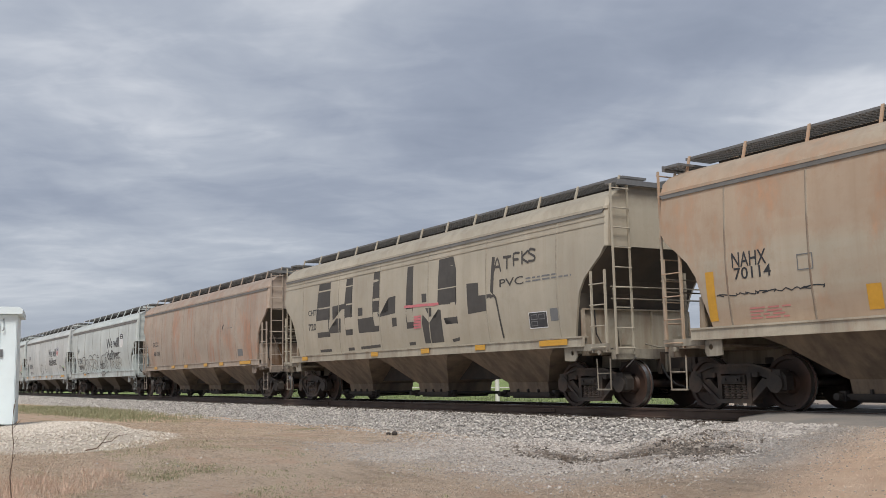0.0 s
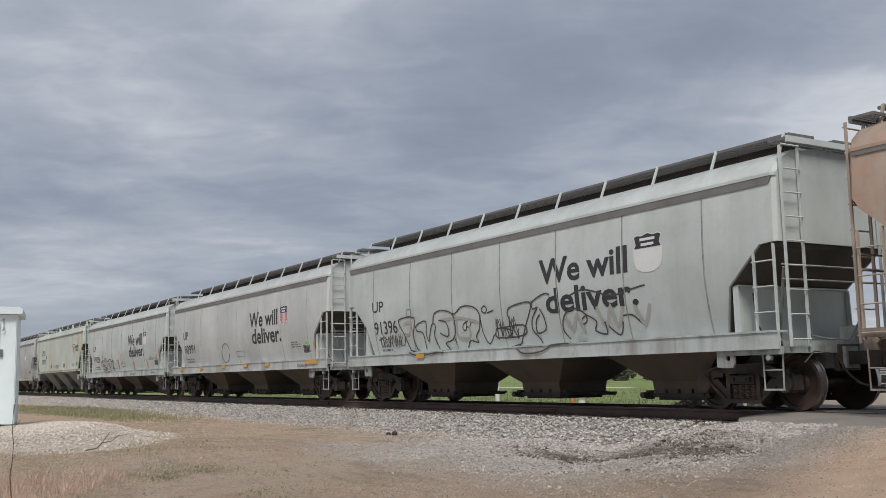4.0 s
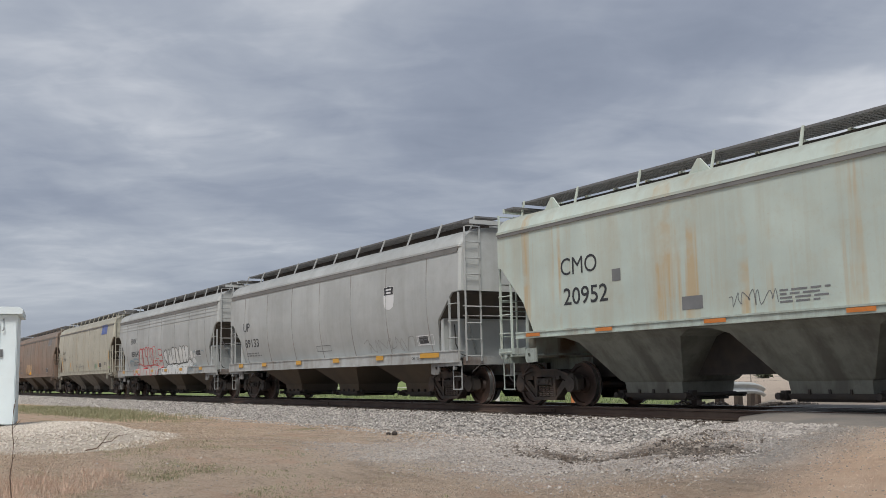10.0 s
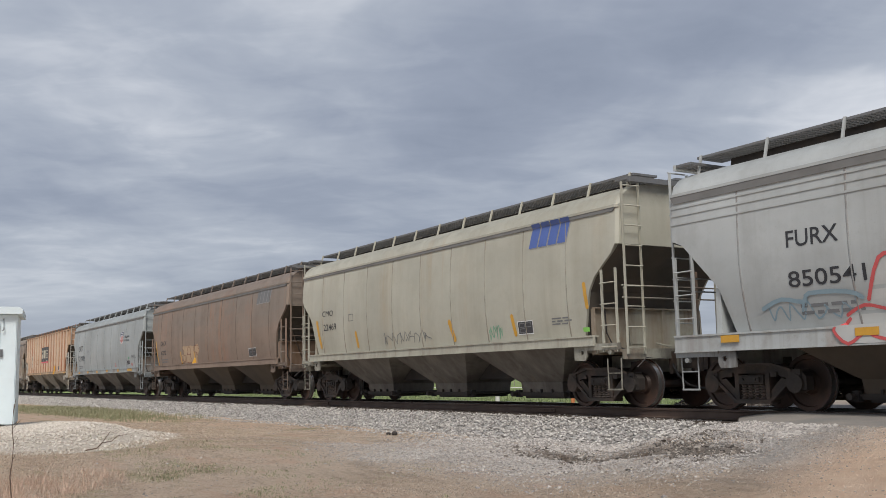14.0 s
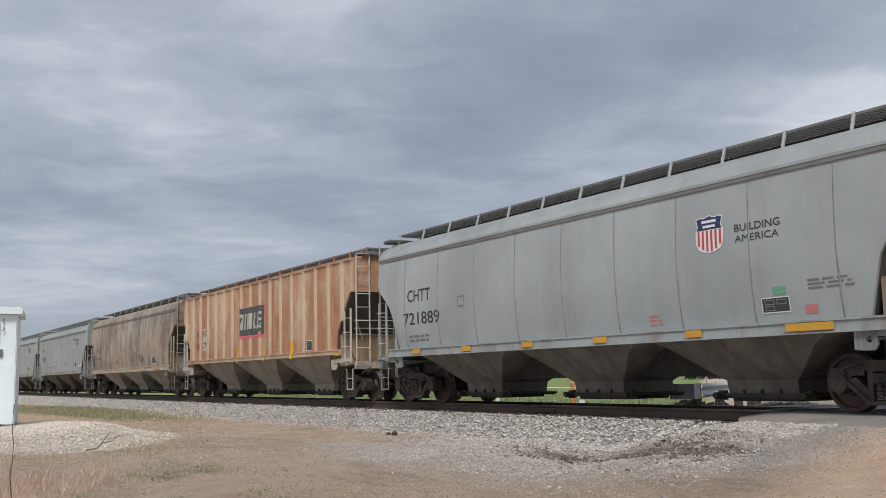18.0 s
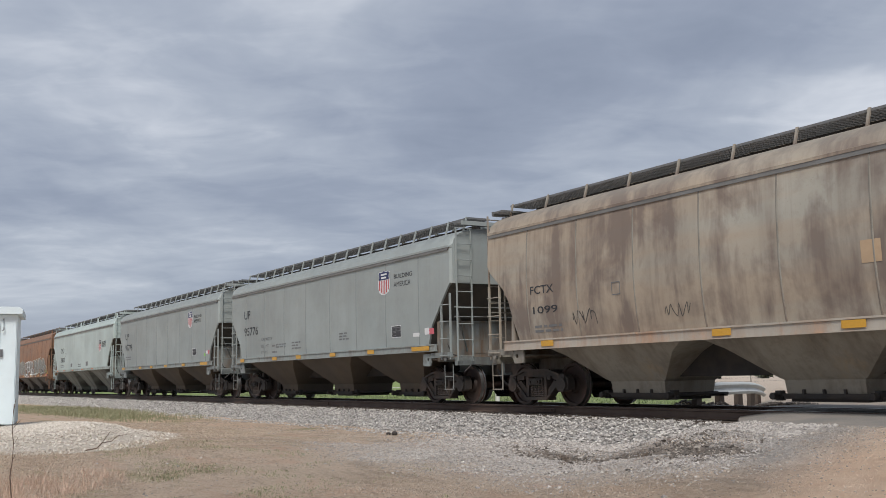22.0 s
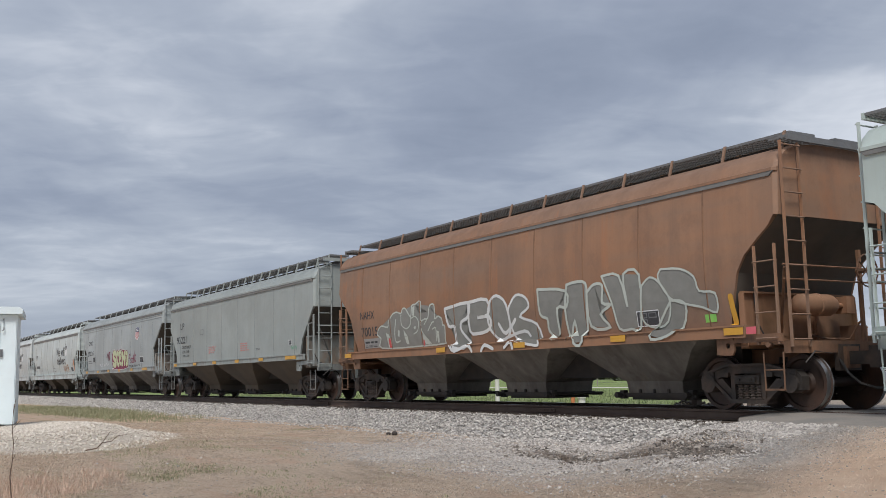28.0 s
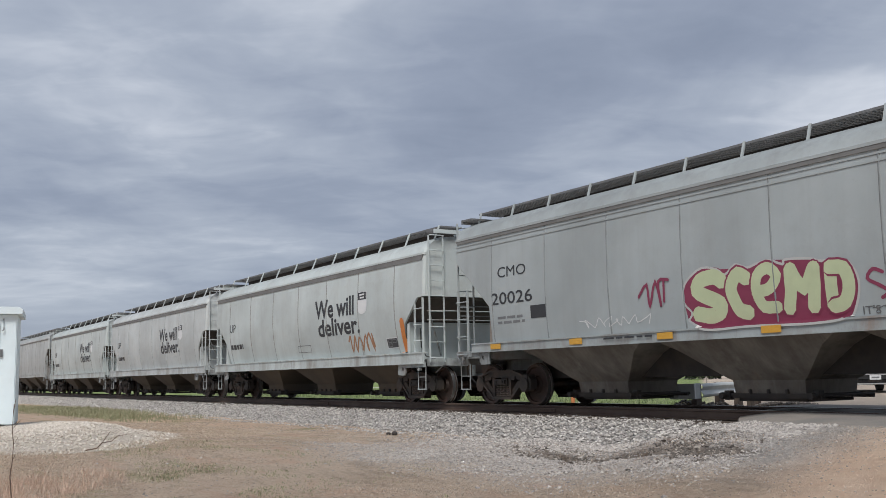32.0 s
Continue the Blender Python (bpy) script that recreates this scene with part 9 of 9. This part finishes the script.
# ---- weeds and a dead branch ----
def make_weeds():
    twig = plain("dead_twig", (0.13, 0.085, 0.06), 0.9, 0.3, 8.0)
    rnd = random.Random(3)

    def weed(x, y, hgt, label):
        w = thing("dead_weed", pose(x, y, ground_z(x, y) - 0.02), label, "weed")
        bm = bmesh.new()
        pts = [(0.03 * math.sin(k * 1.3) * k * 0.4, 0.02 * math.cos(k * 1.7), hgt * k / 7) for k in range(8)]
        chain(bm, pts, 0.009, 5, 0.7)
        part("stem", bm, twig, w)
        for k in range(2, 7):
            bm = bmesh.new()
            p = Vector(pts[k])
            q = p + Vector((rnd.uniform(-0.12, 0.12), rnd.uniform(-0.1, 0.1), rnd.uniform(0.06, 0.16)))
            rod(bm, p, q, 0.004, 4)
            part("twig", bm, twig, w)
    weed(-13.55, 1.95, 1.35, "thin bare dead weed stalk standing in dry grass")
    weed(-12.9, 1.62, 0.55, "small dead weed stalk in dry grass")
    br = thing("dead_branch", pose(-18.3, 4.1, ground_z(-18.3, 4.1)), "crooked dead branch lying on the gravel heap", "branch")
    bm = bmesh.new()
    pts = [(-0.16, -0.24, 0.02), (-0.10, -0.06, 0.05), (0.02, 0.0, 0.15), (0.05, 0.16, 0.17), (0.17, 0.24, 0.27), (0.20, 0.36, 0.28)]
    chain(bm, pts, 0.012, 6, 0.6)
    part("limb", bm, twig, br)
    bm = bmesh.new()
    chain(bm, [pts[2], (-0.02, 0.08, 0.24), (0.06, 0.12, 0.33)], 0.006, 5)
    part("twig", bm, twig, br)
    # two dark lumps of slag lying on the dirt
    dark = plain("dark_rock", (0.06, 0.05, 0.045), 0.9, 0.4, 20.0)
    for x, y, r in ((-19.1, 10.3, 0.055), (-18.85, 10.32, 0.075)):
        bm = bmesh.new()
        bmesh.ops.create_icosphere(bm, subdivisions=2, radius=r)
        for v in bm.verts:
            v.co *= 1 + 0.35 * noise.noise(v.co * 9 + Vector((x, y, 0)))
            v.co.z *= 0.75
        me = mesh_of(bm, "rock")
        me.materials.append(dark)
        ob = tagged(new("rock", me), "dark lump of rock lying on dirt", "rock")
        ob.matrix_basis = pose(x, y, ground_z(x, y) + r * 0.35)


make_weeds()


# ---- beyond the track ----
def make_guard_rail():
    zinc = metal("weathered_zinc", (0.50, 0.52, 0.51), 0.55, 0.15, 0.2, 3.0, (0.3, 0.28, 0.25), 0.3)
    g = thing("guard_rail", pose(0, 0, 0), "weathered galvanised guard rail beside the road", "guard rail")
    line = [(-16.0, 16.6, 0.26), (-16.9, 18.3, 0.27), (-18.2, 20.4, 0.24), (-19.8, 22.7, 0.18), (-21.3, 24.7, 0.08), (-22.2, 25.9, -0.02)]
    prof = [(-0.155, 0.0), (-0.13, 0.05), (-0.09, 0.07), (-0.05, 0.04), (0.0, 0.0), (0.05, 0.04), (0.09, 0.07), (0.13, 0.05), (0.155, 0.0)]
    bm = bmesh.new()
    rows = []
    for k, p in enumerate(line):
        a, b = Vector(line[max(0, k - 1)]), Vector(line[min(len(line) - 1, k + 1)])
        d = (b - a).normalized()
        n = Vector((d.y, -d.x, 0))
        for off in (0.0,):
            rows.append([bm.verts.new(Vector(p) + n * o + Vector((0, 0, z))) for z, o in prof] + [bm.verts.new(Vector(p) + n * (o - 0.012) + Vector((0, 0, z))) for z, o in reversed(prof)])
    for r0, r1 in zip(rows, rows[1:]):
        for i in range(len(r0)):
            j = (i + 1) % len(r0)
            bm.faces.new((r0[i], r0[j], r1[j], r1[i]))
    part("beam", bm, zinc, g)
    bm = bmesh.new()
    # rounded end wing
    c = Vector(line[0])
    pr = [(c.x + 0.10, c.y - 0.25), (c.x + 0.35, c.y - 0.55), (c.x + 0.10, c.y - 0.80), (c.x - 0.25, c.y - 0.70)]
    a = [bm.verts.new((x, y, c.z - 0.17)) for x, y in [(c.x, c.y)] + pr]
    b = [bm.verts.new((x, y, c.z + 0.17)) for x, y in [(c.x, c.y)] + pr]
    for i in range(len(a) - 1):
        bm.faces.new((a[i], a[i + 1], b[i + 1], b[i]))
    ext = bmesh.ops.extrude_face_region(bm, geom=list(bm.faces))
    for v in ext["geom"]:
        if isinstance(v, bmesh.types.BMVert):
            v.co.x -= 0.012
    part("end_wing", bm, zinc, g)
    wood = plain("post_timber", (0.13, 0.10, 0.08), 0.9, 0.3, 6.0)
    for p in line[0:5]:
        bm = bmesh.new()
        box(bm, p[0] - 0.22, p[0] - 0.06, p[1] - 0.08, p[1] + 0.08, ground_z(p[0], p[1]) - 0.1, p[2] + 0.15)
        part("post", bm, wood, g)


make_guard_rail()


def make_markers():
    cream = plain("marker_white", (0.74, 0.72, 0.66), 0.6, 0.1, 5.0)
    orange = plain("marker_orange", (0.62, 0.22, 0.09), 0.6, 0.2, 5.0)
    for x, y, z1, r, mat, lab in ((-32.9, 22.73, 0.62, 0.09, cream, "white painted vent post in the pasture"), (-31.1, 25.13, 0.32, 0.08, orange, "orange utility marker post in the grass"), (-30.75, 25.3, -0.22, 0.14, cream, "short white utility stub in the grass")):
        zg = ground_z(x, y)
        p = thing("marker_post", pose(x, y, zg), lab, "post")
        bm = bmesh.new()
        lathe(bm, [(r, -0.05), (r, z1 - zg - 0.05), (r * 0.7, z1 - zg)], 12, (0, 0, 0), "Z")
        part("pipe", bm, mat, p)
        bm = bmesh.new()
        lathe(bm, [(r * 1.25, z1 - zg - 0.06), (r * 1.3, z1 - zg), (r * 0.6, z1 - zg + 0.04)], 12, (0, 0, 0), "Z")
        part("cap", bm, mat, p)
    # wire fence across the pasture
    post_m = plain("fence_post", (0.30, 0.27, 0.23), 0.9, 0.2, 6.0)
    f = thing("wire_fence", pose(0, 0, 0), "sparse wire pasture fence", "fence")
    pts = [(-120 + i * 6.0, 78 - i * 0.3) for i in range(16)]
    for x, y in pts:
        part("post", shared("fence_post", lambda bm: rod(bm, (0, 0, -0.2), (0, 0, 1.15), 0.06, 7)), post_m, f, "", pose(x, y, ground_z(x, y)))
    for z in (0.4, 0.75, 1.05):
        bm = bmesh.new()
        chain(bm, [(x, y, ground_z(x, y) + z) for x, y in pts], 0.008, 4)
        part("wire", bm, GALVANISED, f)
    # a street-name sign on its pole far off
    s_ = thing("road_sign", pose(-66.0, 65.0, ground_z(-66, 65)), "small green street-name sign on a pole", "sign")
    bm = bmesh.new()
    rod(bm, (0, 0, 0), (0, 0, 1.95), 0.04, 8)
    part("pole", bm, GALVANISED, s_)
    bm = bmesh.new()
    box(bm, -0.75, 0.75, -0.02, 0.02, 1.60, 2.0)
    blade = part("blade", bm, SIGN_GREEN, s_, "green street-name blade", pose(0, 0, 0, 0, 0, 45))
    bm = bmesh.new()
    for x0, x1 in ((-0.55, -0.2), (-0.1, 0.2), (0.3, 0.55)):
        box(bm, x0, x1, -0.03, -0.02, 1.72, 1.88)
    part("sign_bar", bm, MARK_WHITE, blade)


make_markers()


def make_trees():
    bark = plain("bark", (0.12, 0.09, 0.07), 0.95, 0.3, 5.0)
    leaf = stone_material("leaves", [(0.0, (0.035, 0.055, 0.022)), (0.6, (0.07, 0.10, 0.04)), (1.0, (0.12, 0.15, 0.06))])
    rng = np.random.default_rng(21)

    def crown(rad, hgt, n):
        c = rng.normal(0, 1, (n, 3))
        c /= np.linalg.norm(c, axis=1)[:, None]
        c *= (rng.uniform(0.35, 1.0, n) ** 0.5)[:, None]
        lump = np.array([0.75 + 0.45 * noise.noise(Vector(p) * 1.7 + Vector((rad, hgt, 0))) for p in c])
        c = c * lump[:, None] * np.array([rad, rad, hgt * 0.5]) + np.array([0, 0, hgt * 0.62])
        q = rng.normal(0, 0.16 * rad, (n, 4, 3)) * np.array([1, 1, 0.7])
        v = (c[:, None, :] + q).reshape(-1, 3)
        f = (np.arange(n) * 4)[:, None] + np.array([[0, 1, 2, 3]])
        me = bpy.data.meshes.new("crown")
        me.from_pydata(v.tolist(), [], f.tolist())
        me.materials.append(leaf)
        return me
    kinds = []
    for k in range(3):
        bm = bmesh.new()
        rod(bm, (0, 0, -0.2), (0, 0, 2.2), 0.22, 8, 0.14)
        for a in range(5):
            ang = a * 1.26 + k
            rod(bm, (0, 0, 1.5 + 0.15 * a), (1.2 * math.cos(ang), 1.2 * math.sin(ang), 3.4 + 0.2 * a), 0.09, 6, 0.03)
        tr = mesh_of(bm, "trunk")
        kinds.append((tr, crown(2.6 + 0.5 * k, 4.6 + 0.6 * k, 420)))
    rnd = random.Random(8)
    spots = [(-150 - 8 * i + rnd.uniform(-4, 4), 138 + 5 * i + rnd.uniform(-6, 6)) for i in range(5)]
    spots += [(-230 - 14 * i + rnd.uniform(-5, 5), 150 + 3 * i + rnd.uniform(-8, 8)) for i in range(9)]
    spots += [(-133 + 3.5 * k, 128 + 3.0 * (k % 2) + 1.5 * k) for k in range(-3, 2)]
    spots += [(-125, 132), (-131, 140), (-118, 138), (-330, 260), (-345, 240), (-300, 250), (-420, 230), (-440, 215), (-400, 240)]
    for i, (x, y) in enumerate(spots):
        tr, cr = kinds[i % 3]
        t = thing("tree", pose(x, y, ground_z(x, y) - 0.9, 0, 0, rnd.uniform(0, 360)), "broad dark green tree at the edge of the fields", "tree", "trees on the horizon")
        part("trunk", tr, bark, t)
        part("crown", cr, leaf, t)


make_trees()


def make_shed():
    wall = paint("shed_wall", (0.58, 0.55, 0.50), (0.4, 0.35, 0.3), 0.15, 0.0, seed=41, streak=0.1)
    roof = paint("shed_roof", (0.50, 0.40, 0.36), (0.4, 0.3, 0.25), 0.2, 0.0, seed=42, streak=0.1)
    x, y = -420.0, 560.0
    s_ = thing("farm_shed", pose(x, y, ground_z(x, y), 0, 0, 42), "long low pale farm shed with dull red roof", "shed")
    bm = bmesh.new()
    box(bm, -9, 9, -4, 4, 0, 2.2)
    part("walls", bm, wall, s_)
    for sg in (-1, 1):
        bm = bmesh.new()
        v = [bm.verts.new(p) for p in ((-9.4, sg * 4.4, 2.1), (9.4, sg * 4.4, 2.1), (9.4, 0, 3.3), (-9.4, 0, 3.3), (-9.4, sg * 4.4, 2.2), (9.4, sg * 4.4, 2.2), (9.4, 0, 3.4), (-9.4, 0, 3.4))]
        for f in ((0, 1, 2, 3), (4, 5, 6, 7), (0, 1, 5, 4), (2, 3, 7, 6), (0, 3, 7, 4), (1, 2, 6, 5)):
            bm.faces.new([v[i] for i in f])
        part("roof_slope", bm, roof, s_)
    for xx in (-6, -1, 4):
        bm = bmesh.new()
        box(bm, xx - 1.2, xx + 1.2, -4.05, -3.98, 0, 1.9)
        part("shed_door", bm, roof, s_)


make_shed()


# ---- the waiting car ----
def make_car(gx, gy, zg, heading, coat, label, boxed):
    """A saloon car; its nose points along its own +x."""
    m, t, b, co = material(coat[0])
    n = noise_tex(t, co, 2.0, 4)
    t.links.new(mix(t, n, coat[1], tuple(c * 1.6 for c in coat[1])), b.inputs["Base Color"])
    b.inputs["Roughness"].default_value = 0.22
    b.inputs["Metallic"].default_value = 0.5
    b.inputs["Coat Weight"].default_value = 0.6
    glass, t, b, co = material("car_glass")
    b.inputs["Base Color"].default_value = (0.03, 0.035, 0.04, 1)
    b.inputs["Roughness"].default_value = 0.05
    chrome = metal("chrome", (0.85, 0.85, 0.86), 0.38, 1.0, 0.05, 5.0, (0.5, 0.5, 0.5), 0.1)
    lamp = plain("headlamp", (0.72, 0.74, 0.76), 0.1, 0.1, 20.0)
    rubber = plain("tyre_rubber", (0.03, 0.03, 0.03), 0.85, 0.2, 10.0)
    dark = plain("grille_dark", (0.02, 0.02, 0.022), 0.5, 0.2, 10.0)
    car = thing("saloon_car", pose(gx, gy, zg, 0, 0, heading), label, "car")
    # half sections (half width, height) at stations from tail to nose
    st = [(-2.35, 0.70, 0.45, 0.88), (-2.2, 0.84, 0.30, 1.02), (-1.4, 0.90, 0.24, 1.06), (-0.3, 0.915, 0.22, 1.02), (0.8, 0.915, 0.22, 0.99), (1.5, 0.90, 0.24, 0.92), (2.1, 0.84, 0.24, 0.82), (2.36, 0.74, 0.30, 0.70)]
    bm = bmesh.new()
    rows = []
    for x, w, z0, z1 in st:
        half = [(w * 0.86, z0), (w * 0.97, z0 + 0.12), (w, (z0 + z1) / 2), (w * 0.97, z1 - 0.12), (w * 0.86, z1 - 0.03), (w * 0.5, z1 + 0.02)]
        rows.append([bm.verts.new((x, y, z)) for y, z in half] + [bm.verts.new((x, -y, z)) for y, z in reversed(half)])
    for r0, r1 in zip(rows, rows[1:]):
        for i in range(len(r0)):
            j = (i + 1) % len(r0)
            bm.faces.new((r0[i], r0[j], r1[j], r1[i]))
    bm.faces.new(rows[0])
    bm.faces.new(rows[-1])
    part("body", bm, m, car, "", None, True)
    bm = bmesh.new()
    cab = [(-1.75, 0.80, 1.02), (-1.05, 0.62, 1.40), (-0.1, 0.60, 1.45), (0.35, 0.62, 1.40), (1.05, 0.80, 1.00)]
    rows = [[bm.verts.new((x, y, z)) for y, z in ((-w, 0.98), (-w * 0.98, (0.98 + z) / 2), (-w * 0.86, z - 0.02), (0, z + 0.015), (w * 0.86, z - 0.02), (w * 0.98, (0.98 + z) / 2), (w, 0.98))] for x, w, z in cab]
    for r0, r1 in zip(rows, rows[1:]):
        for i in range(6):
            bm.faces.new((r0[i], r0[i + 1], r1[i + 1], r1[i]))
    part("roof", bm, m, car, "", None, True)

    def pane(name, pts, mat, lab=""):
        bm = bmesh.new()
        v = [bm.verts.new(p) for p in pts]
        bm.faces.new(v)
        e = bmesh.ops.extrude_face_region(bm, geom=list(bm.faces))
        for q in e["geom"]:
            if isinstance(q, bmesh.types.BMVert):
                q.co += Vector((0.012, 0, 0.006))
        part(name, bm, mat, car, lab)
    pane("windscreen", [(1.00, -0.68, 1.03), (1.00, 0.68, 1.03), (0.40, 0.50, 1.40), (0.40, -0.50, 1.40)], glass)
    for s_ in (-1, 1):
        pane("side_window", [(0.75, s_ * 0.79, 1.04), (-1.2, s_ * 0.80, 1.06), (-0.95, s_ * 0.66, 1.34), (0.25, s_ * 0.66, 1.36)], glass)
        bm = bmesh.new()
        prism(bm, [(1.78, 0.73), (2.30, 0.60), (2.33, 0.70), (2.12, 0.79), (1.76, 0.83)], s_ * 0.56, s_ * 0.845)
        part("headlamp", bm, lamp, car, "clear headlamp")
        bm = bmesh.new()
        prism(bm, [(0.70, 1.02), (0.86, 1.02), (0.86, 1.16), (0.70, 1.16)], s_ * 0.90, s_ * 1.08)
        part("wing_mirror", bm, m, car)
        for x in (-1.42, 1.38):
            bm = bmesh.new()
            lathe(bm, [(0.20, s_ * 0.68), (0.33, s_ * 0.69), (0.335, s_ * 0.88), (0.25, s_ * 0.90)], 20, (x, 0, 0.335))
            wh = part("wheel", bm, rubber, car)
            bm = bmesh.new()
            lathe(bm, [(0.22, s_ * 0.89), (0.21, s_ * 0.905), (0.06, s_ * 0.92)], 16, (x, 0, 0.335))
            part("rim", bm, chrome, wh)
    bm = bmesh.new()
    box(bm, 2.26, 2.375, -0.62, 0.62, 0.42, 0.79)
    part("grille", bm, dark, car)
    for z in (0.555, 0.625, 0.695, 0.765):
        bm = bmesh.new()
        box(bm, 2.36, 2.40, -0.62, 0.62, z - 0.02, z + 0.02)
        part("grille_bar", bm, chrome, car, "bright chrome grille bar")
    bm = bmesh.new()
    box(bm, 2.24, 2.40, -0.74, 0.74, 0.26, 0.40)
    part("front_bumper", bm, m, car)
    bm = bmesh.new()
    box(bm, 2.39, 2.42, -0.72, 0.72, 0.26, 0.30)
    part("bumper_trim", bm, chrome, car)
    bm = bmesh.new()
    box(bm, 2.40, 2.415, -0.16, 0.16, 0.40, 0.53)
    pl = part("number_plate", bm, MARK_WHITE, car)
    bm = bmesh.new()
    box(bm, 2.414, 2.418, -0.11, 0.11, 0.44, 0.49)
    part("plate_bar", bm, MARK_GREY, pl)
    if boxed:
        bm = bmesh.new()
        box(bm, -0.35, 0.20, -0.34, 0.34, 1.47, 1.62)
        bmesh.ops.bevel(bm, geom=list(bm.edges), offset=0.04, segments=2, affect="EDGES")
        part("roof_box", bm, GALVANISED, car)
    return car


make_car(-20.2, 28.2, -0.06, -45, ("car_paint_dark", (0.018, 0.019, 0.021)), "dark grey saloon car waiting on the road with roof box", True)
RED_CAR = make_car(-42.07, 55.95, ground_z(-42.07, 55.95), -54, ("car_paint_red", (0.20, 0.015, 0.018)), "red saloon car drawing up on the road", False)


def motions():
    times = [float(i) for i in range(0, 33)]
    for car, x0 in CARS:
        walk(car, [(t, pose(x0 + travel(t), TRACK_Y, 0)) for t in times])
    # a red car draws up behind the waiting one
    back = ((0.0, 150.0), (8.0, 112.0), (16.0, 82.0), (24.0, 52.0), (27.0, 38.0), (29.0, 22.0), (30.2, 4.0), (30.7, 0.0), (32.0, 0.0))
    walk(RED_CAR, [(t, pose(-42.07 - 0.584 * d, 55.95 + 0.812 * d, ground_z(-42.07 - 0.584 * d, 55.95 + 0.812 * d), 0, 0, -54)) for t, d in back])
    # wheels turn with the way gone, two film frames to a row
    turn = [(k / 15.0, math.degrees(travel(k / 15.0) / WHEEL_R)) for k in range(0, 481)]
    for w, dx in SPINNERS:
        walk(w, [(t, pose(dx, 0, WHEEL_R, 0, a, 0)) for t, a in turn])


motions()
